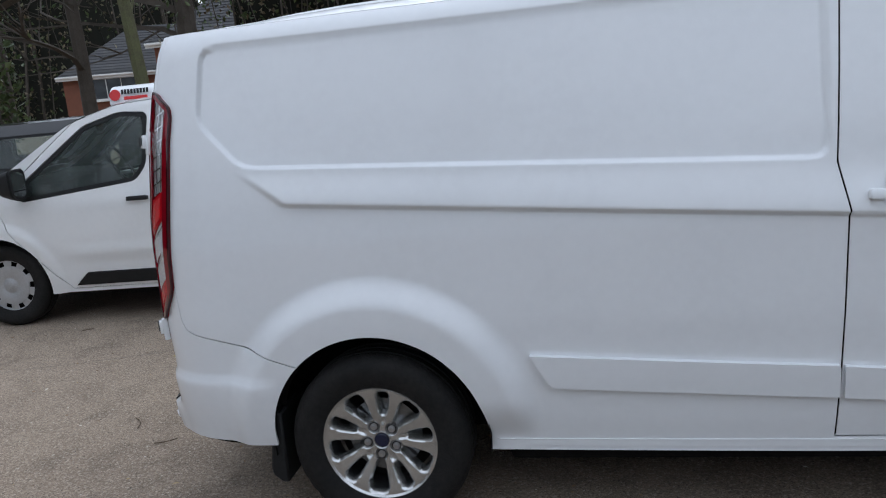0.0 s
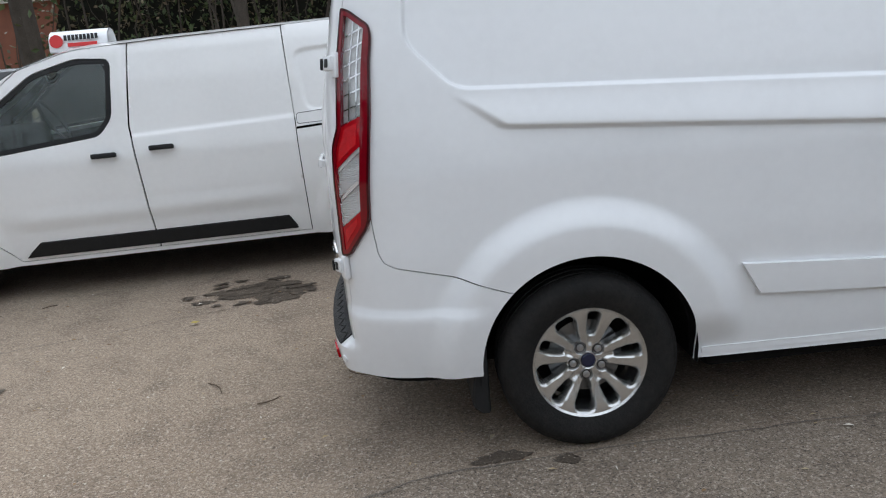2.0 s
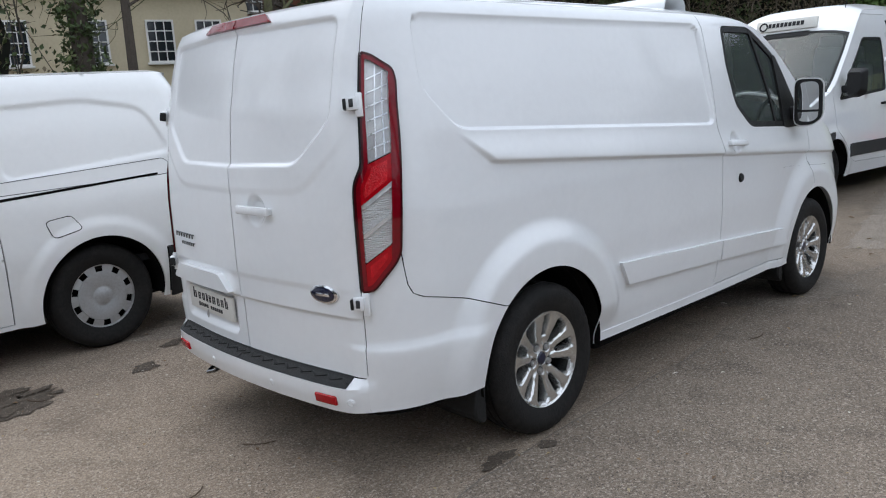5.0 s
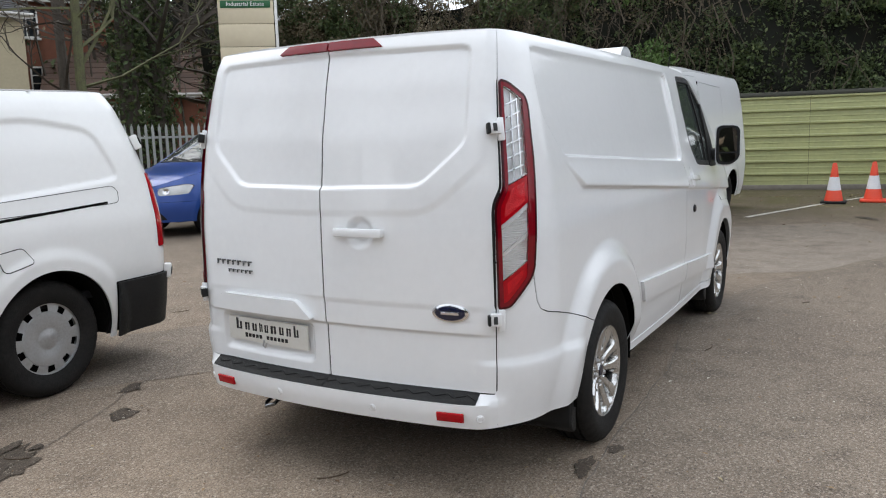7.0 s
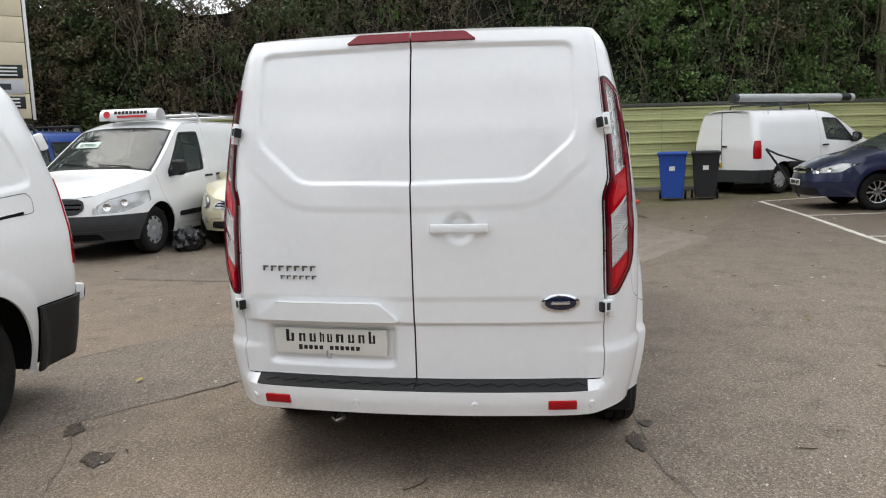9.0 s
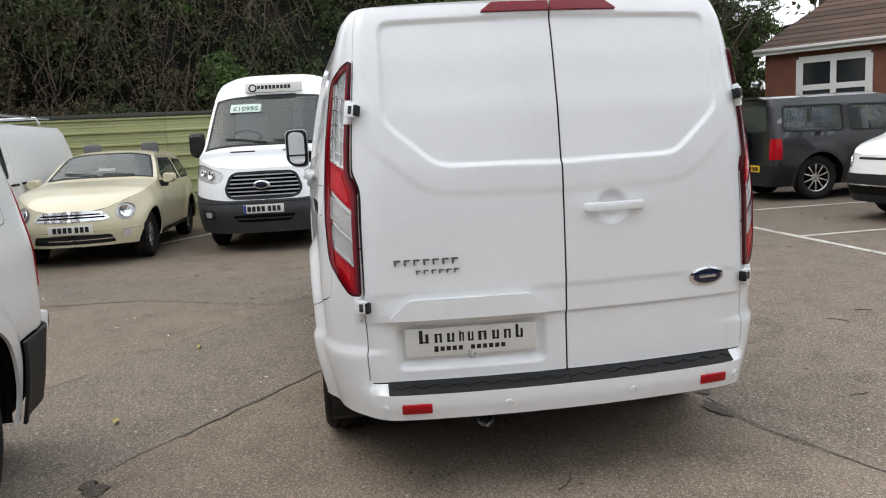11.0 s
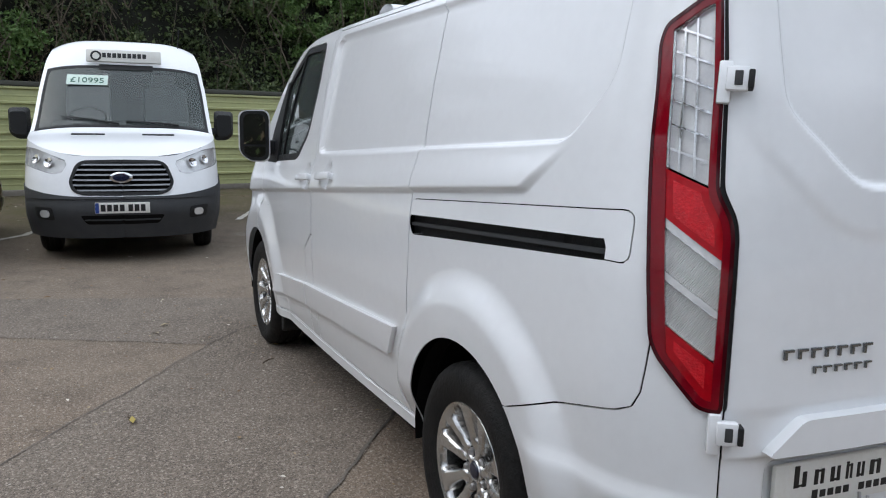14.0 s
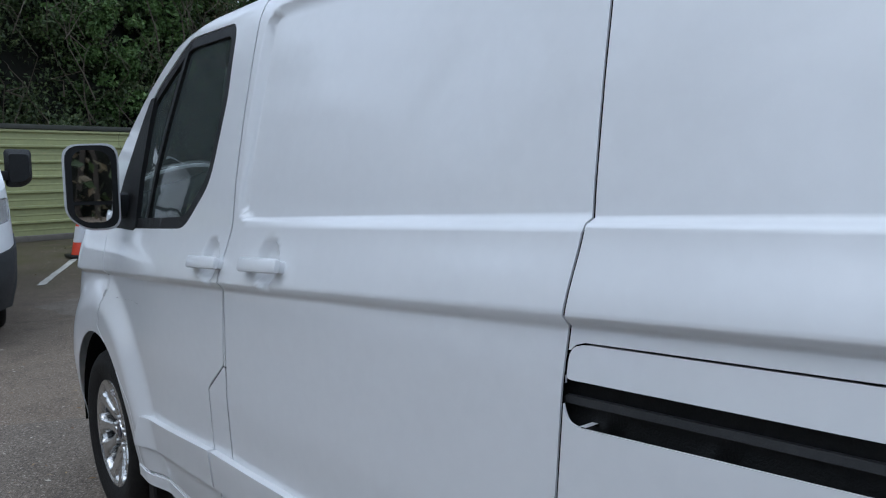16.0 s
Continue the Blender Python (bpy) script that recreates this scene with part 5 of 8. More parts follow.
neighbour, NS, NT = vehicle("delivery_van", pose(-.80, 3.134, 0, 0, 0, 183.6), WHITE_NEIGHBOUR, "white long delivery van with silver wheel covers and black sills", "van")

TRANSIT = dict(
    paint=PAINT, res=0.05, wb=3.3, R=.345, arch=.41, xr=[(0.2, -1.0), (1.2, -1.02), (2.4, -.92), (2.6, -.9)], xf=[(0.2, 4.2), (.55, 4.3), (.9, 4.18), (1.3, 4.02), (3, 4.0)],
    w=[(.2, .90), (.45, .96), (.8, .99), (1.1, .98), (1.3, .96), (1.8, .915), (2.15, .865), (2.32, .81), (2.42, .72), (2.5, .6)],
    ze=[(-1.1, 2.34), (1.7, 2.36), (2.3, 2.33), (2.55, 2.17), (3.25, 1.42), (3.45, 1.30), (3.8, 1.22), (4.05, 1.13), (4.15, 1.06), (4.3, .98)],
    zt=[(-1.1, 2.42), (1.7, 2.48), (2.3, 2.44), (2.62, 2.17), (3.42, 1.38), (3.50, 1.335), (3.8, 1.26), (4.05, 1.16), (4.15, 1.09), (4.32, 1.0)],
    rear=(.15, .15, .03), front=(.50, .62, .16), screen=(2.68, 3.42), power=4.2, front_bumper=(3.35, .845, -.155), low=GREYPL,
    windows=[[(1.90, 1.98), (1.84, 1.30), (3.18, 1.22), (2.45, 1.98)]],
    doors=[("front_door", [(1.70, .40), (1.75, 1.3), (1.70, 2.28), (2.5, 2.28), (3.35, 1.3), (3.25, .85), (2.70, .42)]), ("sliding_door", [(.45, .40), (.45, 2.15), (1.67, 2.20), (1.72, 1.3), (1.67, .40)])],
    cladding=[(.42, .50), (.42, .66), (2.88, .66), (2.88, .50)], handles=[(1.60, 1.13), (1.95, 1.13)], mirror=(3.05, 1.40, (.19, .32)), bulkhead=1.7,
    headlamp=[(.515, 1.035), (.555, .930), (.66, .905), (.97, .985), (.97, 1.175), (.82, 1.150)], bulbs=[(.70, 1.02, .05), (.83, 1.05, .05)],
    grille=[(-.05, .695), (.38, .70), (.47, .735), (.505, .83), (.44, 1.00), (.37, 1.045), (-.05, 1.055)], slats=6, slat_mat=DARKCHROME, slat_h=.0085, grille_rim=PLASTIC,
    front_panels=[("lower_grille", [(-.05, .405), (.34, .41), (.40, .50), (-.05, .50)], DARK, .016), ("lower_bar", [(-.05, .445), (.36, .448), (.36, .462), (-.05, .460)], GREYPL, .024), ("fog_lamp_bezel", [(.64, .445), (.82, .455), (.84, .575), (.66, .57)], PLASTIC, .016), ("fog_lamp", [(.70, .475), (.77, .475), (.785, .51), (.77, .545), (.70, .545), (.685, .51)], LAMPBACK, .022), ("bumper_step", [(-.05, .655), (.92, .655), (.92, .68), (-.05, .68)], GREYPL, .026)],
    front_plate=.575, plate_band=True, wheels="steel", tuck=.13, seat_x=2.3)
transit, TS, TT = vehicle("high_roof_van", pose(10.90, 1.20, 0, 0, 0, 174.5), TRANSIT, "white medium-roof van with grey bumper facing the yard", "van")

VITO = dict(
    paint=PAINT_N, res=0.05, wb=3.2, R=.33, arch=.395, xr=[(.2, -.85), (1.1, -.88), (1.9, -.75)], xf=[(0.2, 3.95), (.5, 4.05), (.8, 3.98), (1.1, 3.85), (2, 3.8)],
    w=[(.2, .86), (.45, .92), (.75, .945), (1.0, .93), (1.2, .90), (1.5, .84), (1.75, .77), (1.86, .68), (1.95, .55)],
    ze=[(-1, 1.82), (1.6, 1.85), (2.1, 1.82), (2.4, 1.72), (3.1, 1.22), (3.3, 1.10), (3.7, .98), (4.0, .82)],
    zt=[(-1, 1.86), (1.6, 1.91), (2.1, 1.88), (2.45, 1.76), (3.25, 1.18), (3.35, 1.13), (3.7, 1.03), (4.05, .86)],
    front=(.65, .62, .16), screen=(2.42, 3.24), front_bumper=(3.30, .60), low=GREYPL, rear_bumper=(-.4, .5),
    windows=[[(1.80, 1.70), (1.86, 1.12), (2.95, 1.05), (2.35, 1.68)]],
    doors=[("front_door", [(1.62, .34), (1.70, 1.1), (1.62, 1.85), (2.3, 1.85), (3.2, 1.12), (3.1, .8), (2.72, .36)])],
    side_panels=[("rub_strip", [(.55, .50), (.55, .57), (2.66, .54), (2.66, .47)], PLASTIC, .015)], handles=[(1.45, 1.03), (1.80, 1.02)], mirror=(2.80, 1.16, (.16, .20)), bulkhead=1.7,
    headlamp=[(.47, .615), (.54, .71), (.66, .80), (.90, .895), (.97, .88), (.95, .74), (.80, .64)], bulbs=[(.66, .71, .05), (.80, .76, .045)],
    grille=[(-.05, .615), (.34, .625), (.43, .69), (.42, .79), (.36, .825), (-.05, .84)], slats=3, slat_mat=GREYPL, slat_h=.016, grille_rim=GREYPL,
    front_panels=[("lower_grille", [(-.05, .28), (.60, .29), (.55, .37), (-.05, .37)], DARK, .016), ("bumper_crease", [(-.05, .385), (.85, .40), (.85, .415), (-.05, .40)], GREYPL, .022)], front_plate=.47, plate_mat=WHITEPL, seat_x=2.05, tuck=.13)
vito, VS, VT = vehicle("panel_van", pose(9.25, 5.76, 0, 0, 0, 177), VITO, "white panel van with grey bumper, roof rails and a price card", "van")

MINI = dict(
    paint=CREAM, res=0.04, wb=2.47, R=.305, arch=.36, xr=[(.2, -.60), (.6, -.66), (1.0, -.6), (1.4, -.45)], xf=[(.2, 3.0), (.5, 3.07), (.75, 3.0), (1.4, 2.85)],
    w=[(.2, .78), (.4, .83), (.65, .845), (.85, .82), (1.0, .76), (1.2, .68), (1.34, .60), (1.42, .5)],
    ze=[(-.7, 1.26), (-.45, 1.33), (1.0, 1.355), (1.22, 1.31), (1.72, 1.04), (1.85, .99), (2.5, .92), (2.85, .82), (3.0, .71), (3.1, .6)],
    zt=[(-.7, 1.30), (-.45, 1.40), (1.0, 1.415), (1.22, 1.39), (1.74, 1.07), (1.86, 1.02), (2.5, .965), (2.85, .86), (3.0, .745), (3.1, .62)],
    front=(.55, .62, .12), rear=(.35, .35, .08), screen=(1.22, 1.78), front_bumper=(2.75, .44), bumper_mat=CREAM, rear_bumper=(-.2, .44), low=PLASTIC,
    windows=[[(-.30, 1.22), (-.35, .95), (.32, .94), (.36, 1.26)], [(.42, 1.27), (.40, .94), (1.64, .99), (1.14, 1.28)]],
    doors=[("front_door", [(.36, .30), (.38, 1.30), (1.2, 1.32), (1.80, .98), (1.88, .30)])], cladding=[(.36, .24), (.36, .31), (2.08, .31), (2.08, .24)],
    headlamp=[(.50, .66), (.53, .74), (.61, .77), (.69, .73), (.71, .65), (.67, .57), (.59, .55), (.52, .59)], bulbs=[(.605, .66, .075)],
    grille=[(-.05, .565), (.40, .575), (.45, .60), (.36, .685), (-.05, .70)], slats=3, slat_mat=CHROME, slat_h=.008, grille_rim=CHROME,
    front_panels=[("lower_grille", [(-.05, .29), (.48, .30), (.44, .40), (-.05, .41)], PLASTIC, .016), ("chrome_bar", [(-.05, .335), (.46, .345), (.46, .36), (-.05, .35)], CHROME, .024), ("fog_lamp", [(.56, .36), (.64, .36), (.64, .44), (.56, .44)], LAMPBACK, .018)],
    front_plate=.475, wheels="multi", mirror=(1.72, .98, (.15, .11)), mirror_mat=CREAM, seat_x=.75, tuck=.11)
mini, MIS, MIT = vehicle("small_hatchback", pose(9.45, 3.83, 0, 0, 0, 178), MINI, "cream small hatchback with chrome grille, sold card in screen", "car")

CADDY = dict(
    paint=BLUE, res=0.05, wb=2.68, R=.315, arch=.375, xr=-.75, xf=[(.2, 3.45), (.5, 3.52), (.8, 3.45), (1.2, 3.3)],
    w=[(.2, .82), (.45, .87), (.75, .89), (1.0, .87), (1.2, .82), (1.5, .76), (1.7, .70), (1.8, .6)],
    ze=[(-.8, 1.74), (1.3, 1.74), (1.6, 1.68), (2.4, 1.20), (2.6, 1.10), (3.1, .98), (3.4, .86), (3.55, .7)],
    zt=[(-.8, 1.78), (1.3, 1.80), (1.6, 1.74), (2.45, 1.18), (2.6, 1.13), (3.1, 1.02), (3.4, .89), (3.55, .72)],
    front=(.6, .6, .14), screen=(1.62, 2.46), front_bumper=(3.0, .58), bumper_mat=BLUE, rear_bumper=(-.3, .5), low=BLUE,
    windows=[[(.1, 1.60), (.1, 1.08), (1.08, 1.08), (1.08, 1.60)], [(1.16, 1.60), (1.18, 1.08), (2.28, 1.05), (1.72, 1.58)]], doors=[("front_door", [(1.08, .3), (1.10, 1.72), (1.6, 1.72), (2.42, 1.1), (2.30, .3)])],
    headlamp=[(.52, .68), (.50, .80), (.80, .86), (.85, .84), (.83, .70)], bulbs=[(.62, .75, .05)], grille=[(-.05, .68), (.42, .69), (.46, .78), (-.05, .80)], slats=2, grille_rim=CHROME,
    front_panels=[("lower_grille", [(-.05, .30), (.6, .30), (.55, .42), (-.05, .42)], PLASTIC, .016)], front_plate=.55, mirror=(2.12, 1.14, (.15, .16)), mirror_mat=BLUE, handles=[(1.2, .98)], seat_x=1.2, tuck=.12)
caddy, CS, CT = vehicle("compact_van", pose(8.45, 8.18, 0, 0, 0, 176), CADDY, "blue compact van with black roof bars beside the railings", "van")

BERLINGO = dict(
    paint=PAINT_N, res=0.05, wb=2.73, R=.315, arch=.375, xr=[(.2, -.80), (1.0, -.82), (1.8, -.70)], xf=[(.2, 3.45), (.5, 3.52), (.8, 3.42), (1.2, 3.25)],
    w=[(.2, .83), (.45, .88), (.75, .90), (1.0, .89), (1.2, .86), (1.5, .80), (1.7, .73), (1.8, .63)],
    ze=[(-.9, 1.74), (1.2, 1.76), (1.6, 1.70), (2.4, 1.25), (2.7, 1.08), (3.2, .95), (3.5, .75)], zt=[(-.9, 1.79), (1.2, 1.82), (1.6, 1.76), (2.5, 1.20), (2.7, 1.11), (3.2, .98), (3.5, .77)],
    rear=(.14, .14, .03), front=(.6, .6, .14), screen=(1.62, 2.52), rear_bumper=(-.2, .52), front_bumper=(3.0, .55), low=GREYPL,
    windows=[[(1.30, 1.60), (1.36, 1.12), (2.35, 1.06), (1.80, 1.58)]], doors=[("front_door", [(1.14, .3), (1.18, 1.74), (1.7, 1.72), (2.5, 1.12), (2.35, .3)])], tail_lamp=[(.80, .76), (.95, .76), (.95, 1.14), (.80, 1.14)],
    handles=[(1.3, 1.0)], mirror=(2.2, 1.14, (.15, .18)), rear_plate=.62, rear_plate_y=.25, bulkhead=1.15, seat_x=1.4, tuck=.12)
berlingo, BS, BT = vehicle("small_van", pose(15.9, -5.05, 0, 0, 0, -54) @ Matrix.Scale(1.1, 4), BERLINGO, "white small van with a long pipe carrier on its roof rack", "van")

SHARAN = dict(
    paint=NAVY, res=0.05, wb=2.92, R=.335, arch=.395, xr=[(.2, -.95), (.8, -1.0), (1.2, -.9), (1.7, -.7)], xf=[(.2, 3.82), (.5, 3.90), (.8, 3.80), (1.2, 3.6)],
    w=[(.2, .86), (.45, .90), (.75, .92), (.95, .90), (1.1, .85), (1.4, .77), (1.6, .68), (1.7, .58)],
    ze=[(-1.0, 1.55), (-.5, 1.62), (1.3, 1.63), (1.8, 1.52), (2.75, 1.10), (2.9, 1.03), (3.4, .92), (3.75, .76), (3.95, .6)],
    zt=[(-1.0, 1.62), (-.5, 1.70), (1.3, 1.71), (1.8, 1.60), (2.85, 1.10), (2.95, 1.06), (3.4, .96), (3.8, .78), (3.95, .62)],
    front=(.6, .62, .16), rear=(.35, .3, .08), screen=(1.72, 2.86), front_bumper=(3.2, .52), rear_bumper=(-.4, .52), bumper_mat=NAVY, low=NAVY,
    windows=[[(-.75, 1.48), (-.80, 1.10), (.2, 1.05), (.25, 1.54)], [(.32, 1.54), (.30, 1.05), (1.28, 1.02), (1.20, 1.54)], [(1.30, 1.53), (1.38, 1.02), (2.55, 1.0), (1.85, 1.46)]],
    doors=[("front_door", [(1.24, .3), (1.28, 1.62), (1.8, 1.52), (2.72, 1.02), (2.50, .3)]), ("sliding_door", [(.25, .3), (.28, 1.62), (1.22, 1.62), (1.20, .3)])],
    headlamp=[(.46, .66), (.46, .74), (.80, .86), (.90, .85), (.84, .70)], bulbs=[(.58, .71, .045), (.72, .74, .04)], grille=[(-.05, .66), (.44, .67), (.44, .76), (-.05, .78)], slats=2, grille_rim=CHROME,
    front_panels=[("lower_grille", [(-.05, .28), (.62, .29), (.58, .42), (-.05, .42)], PLASTIC, .016)], front_plate=.50, wheels="multi", mirror=(2.28, 1.08, (.16, .13)), mirror_mat=NAVY, handles=[(1.42, .92), (.42, .95)], seat_x=1.4, tuck=.12)
sharan, SS, ST = vehicle("people_carrier", pose(11.75, -8.97, 0, 0, 0, 93), SHARAN, "dark blue people carrier parked in a marked bay", "car")

SCUDO = dict(
    paint=PAINT_N, res=0.05, wb=2.824, R=.315, arch=.375, xr=-.78, xf=[(.2, 3.60), (.5, 3.68), (.75, 3.62), (1.1, 3.5)],
    w=[(.2, .83), (.45, .89), (.75, .905), (1.0, .90), (1.15, .88), (1.5, .81), (1.75, .74), (1.85, .64), (1.95, .5)],
    ze=[(-.9, 1.82), (1.2, 1.84), (1.75, 1.78), (2.75, 1.20), (2.9, 1.10), (3.3, .98), (3.6, .86), (3.7, .78)], zt=[(-.9, 1.86), (1.2, 1.90), (1.75, 1.84), (2.85, 1.18), (2.92, 1.14), (3.3, 1.04), (3.6, .90), (3.72, .80)],
    front=(.5, .55, .12), screen=(1.78, 2.86), front_bumper=(2.6, .62), rear_bumper=(-.4, .55), low=PLASTIC,
    windows=[[(1.30, 1.68), (1.34, 1.14), (2.62, 1.06), (1.90, 1.66)]], doors=[("front_door", [(1.14, .34), (1.18, 1.8), (1.8, 1.76), (2.72, 1.12), (2.5, .34)])],
    headlamp=[(.50, .68), (.50, .83), (.88, .86), (.92, .70)], bulbs=[(.60, .76, .045), (.75, .77, .06)], front_panels=[("grille_slot", [(-.05, .80), (.36, .80), (.36, .83), (-.05, .83)], PLASTIC, .006), ("lower_grille", [(-.05, .36), (.5, .36), (.5, .46), (-.05, .46)], DARK, .016), ("chrome_bar", [(-.05, .475), (.5, .475), (.5, .49), (-.05, .49)], CHROME, .024)],
    handles=[(1.3, 1.02)], mirror=(2.45, 1.16, (.17, .20)), wheels="steel", bulkhead=1.1, seat_x=1.45, tuck=.12)
scudo, SCS, SCT = vehicle("old_van", pose(5.15, -9.85, 0, 0, 0, 91), SCUDO, "old white van with black bumper and one flat tyre", "van")

DARKVAN = dict(
    paint=BLACKP, res=0.06, wb=2.9, R=.35, arch=.41, xr=[(.2, -1.0), (1.8, -.95)], xf=[(.2, 3.6), (.6, 3.7), (1.1, 3.5)],
    w=[(.2, .85), (.5, .93), (.9, .94), (1.15, .90), (1.6, .80), (1.75, .72), (1.85, .6)],
    ze=[(-1.1, 1.72), (1.4, 1.74), (1.8, 1.66), (2.5, 1.20), (3.4, 1.05), (3.7, .9)], zt=[(-1.1, 1.76), (1.4, 1.79), (1.8, 1.72), (2.55, 1.22), (3.4, 1.08), (3.7, .92)],
    rear=(.12, .12, .03), front=(.5, .5, .1), screen=(1.82, 2.54), rear_bumper=(-.6, .55), front_bumper=(3.0, .55), windows=[[(-.75, 1.58), (-.78, 1.15), (.35, 1.12), (.35, 1.58)], [(.45, 1.58), (.45, 1.12), (2.25, 1.10), (1.85, 1.56)]],
    rear_window=[(-.05, 1.14), (.70, 1.14), (.66, 1.60), (-.05, 1.60)], tail_lamp=[(.80, .75), (.96, .75), (.96, 1.12), (.80, 1.12)], rear_plate=.68, mirror=(2.3, 1.2, (.16, .18)), seat_x=1.4)
darkvan, _, _ = vehicle("estate_wagon", pose(-6.6, 6.6, 0, 0, 0, 20), DARKVAN, "black boxy estate wagon parked behind the delivery van", "car")

SUV = dict(
    paint=BLACKP, res=0.06, wb=2.6, R=.37, arch=.43, xr=[(.2, -.85), (1.8, -.80)], xf=[(.2, 3.3), (.6, 3.4), (1.1, 3.2)],
    w=[(.2, .80), (.5, .90), (.9, .91), (1.1, .88), (1.6, .78), (1.75, .70), (1.85, .6)],
    ze=[(-.9, 1.70), (1.2, 1.72), (1.6, 1.62), (2.2, 1.20), (3.1, 1.08), (3.4, .9)], zt=[(-.9, 1.75), (1.2, 1.78), (1.6, 1.68), (2.25, 1.22), (3.1, 1.11), (3.4, .92)],
    rear=(.15, .15, .03), front=(.4, .4, .1), screen=(1.62, 2.24), rear_bumper=(-.5, .6), front_bumper=(2.8, .6), windows=[[(-.65, 1.58), (-.68, 1.15), (.45, 1.12), (.45, 1.58)], [(.55, 1.58), (.55, 1.12), (2.0, 1.10), (1.62, 1.54)]],
    rear_window=[(-.05, 1.16), (.66, 1.16), (.62, 1.60), (-.05, 1.60)], tail_lamp=[(.76, .70), (.93, .70), (.93, 1.05), (.76, 1.05)], rear_plate=.55, rear_plate_y=-.3, mirror=(2.0, 1.2, (.16, .16)), seat_x=1.2, wheels="multi")
suv, _, _ = vehicle("off_roader", pose(8.85, -7.35, 0, 0, 0, -90), SUV, "black off-road car with a spare wheel on its tail", "car")
sp = wheel(suv, 0, 0, .37, "multi", .235)
sp.matrix_basis = pose(-1.0, 0.1, .95, 0, 0, 0) @ pose(0, 0, 0, 0, 0, -90)
sp.name = "spare_wheel"

# ---- yard ----
def ground_material(name, a=(0.196, 0.157, 0.121), c=(0.250, 0.203, 0.156), dark=(0.112, 0.089, 0.069), grit=(0.46, 0.41, 0.35), moss=False, edge=0.0, rough=0.85):
    m = bpy.data.materials.new(name)
    m.use_nodes = True
    n, l = m.node_tree.nodes, m.node_tree.links
    b = n["Principled BSDF"]
    tc = n.new("ShaderNodeTexCoord")

    def noise_node(scale, detail=6, rough=0.6, dist=0.0):
        t = n.new("ShaderNodeTexNoise")
        t.inputs["Scale"].default_value, t.inputs["Detail"].default_value, t.inputs["Roughness"].default_value, t.inputs["Distortion"].default_value = scale, detail, rough, dist
        l.new(tc.outputs["Object"], t.inputs["Vector"])
        return t

    def mixc(fac, a, bcol):
        x = n.new("ShaderNodeMix")
        x.data_type = "RGBA"
        l.new(fac, x.inputs["Factor"])
        for key, v in (("A", a), ("B", bcol)):
            if isinstance(v, tuple):
                x.inputs[key].default_value = (*v, 1)
            else:
                l.new(v, x.inputs[key])
        return x.outputs["Result"]

    def rng(sock, a, bb, c=0.0, d=1.0):
        r = n.new("ShaderNodeMapRange")
        for k, v in zip(("From Min", "From Max", "To Min", "To Max"), (a, bb, c, d)):
            r.inputs[k].default_value = v
        l.new(sock, r.inputs["Value"])
        return r.outputs["Result"]
    big, mid, fine, speck = noise_node(0.45, 5, 0.6, 0.6), noise_node(3.1, 9, 0.72, 0.3), noise_node(55, 6, 0.75), noise_node(150, 3, 0.6)
    vor = n.new("ShaderNodeTexVoronoi")
    vor.inputs["Scale"].default_value = 150
    l.new(tc.outputs["Object"], vor.inputs["Vector"])
    col = mixc(rng(big.outputs["Fac"], 0.36, 0.62), a, c)
    col = mixc(rng(mid.outputs["Fac"], 0.47, 0.72, 0, 0.8), col, dark)
    col = mixc(rng(fine.outputs["Fac"], 0.51, 0.63, 0, 0.62), col, grit)
    col = mixc(rng(speck.outputs["Fac"], 0.53, 0.63, 0, 0.62), col, (dark[0] * 0.35, dark[1] * 0.35, dark[2] * 0.35))
    # paler and browner at the tail end of the yard, darker towards the fence
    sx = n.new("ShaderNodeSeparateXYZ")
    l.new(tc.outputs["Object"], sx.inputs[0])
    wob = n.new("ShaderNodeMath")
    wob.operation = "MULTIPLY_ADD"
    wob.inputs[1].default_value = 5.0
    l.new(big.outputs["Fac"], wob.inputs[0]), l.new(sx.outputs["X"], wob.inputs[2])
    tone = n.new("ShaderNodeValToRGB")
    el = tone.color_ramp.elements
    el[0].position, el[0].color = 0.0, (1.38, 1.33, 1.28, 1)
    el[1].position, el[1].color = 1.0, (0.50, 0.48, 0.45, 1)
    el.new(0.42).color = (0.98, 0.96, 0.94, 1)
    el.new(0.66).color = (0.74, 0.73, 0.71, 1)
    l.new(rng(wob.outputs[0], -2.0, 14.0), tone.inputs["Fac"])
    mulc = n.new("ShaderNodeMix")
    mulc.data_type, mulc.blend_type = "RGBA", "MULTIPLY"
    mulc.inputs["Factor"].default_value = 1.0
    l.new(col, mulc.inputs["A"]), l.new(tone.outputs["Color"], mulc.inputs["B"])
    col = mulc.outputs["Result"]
    # stone by stone
    cell = n.new("ShaderNodeSeparateColor")
    l.new(vor.outputs["Color"], cell.inputs[0])
    stone = n.new("ShaderNodeMix")
    stone.data_type, stone.blend_type = "RGBA", "MULTIPLY"
    stone.inputs["Factor"].default_value = 0.5
    grey = n.new("ShaderNodeCombineColor")
    for k in range(3):
        l.new(rng(cell.outputs[0], 0, 1, 0.5, 1.55), grey.inputs[k])
    l.new(col, stone.inputs["A"]), l.new(grey.outputs[0], stone.inputs["B"])
    col = stone.outputs["Result"]
    # loose chips and pits, one by one
    for scale, low, reach, tint in ((105, .87, .27, (0.43, 0.38, 0.31)), (70, .88, .25, (0.060, 0.050, 0.042)), (26, .985, .10, (0.56, 0.53, 0.46))):
        cv = n.new("ShaderNodeTexVoronoi")
        cv.inputs["Scale"].default_value = scale
        l.new(tc.outputs["Object"], cv.inputs["Vector"])
        pick = n.new("ShaderNodeSeparateColor")
        l.new(cv.outputs["Color"], pick.inputs[0])
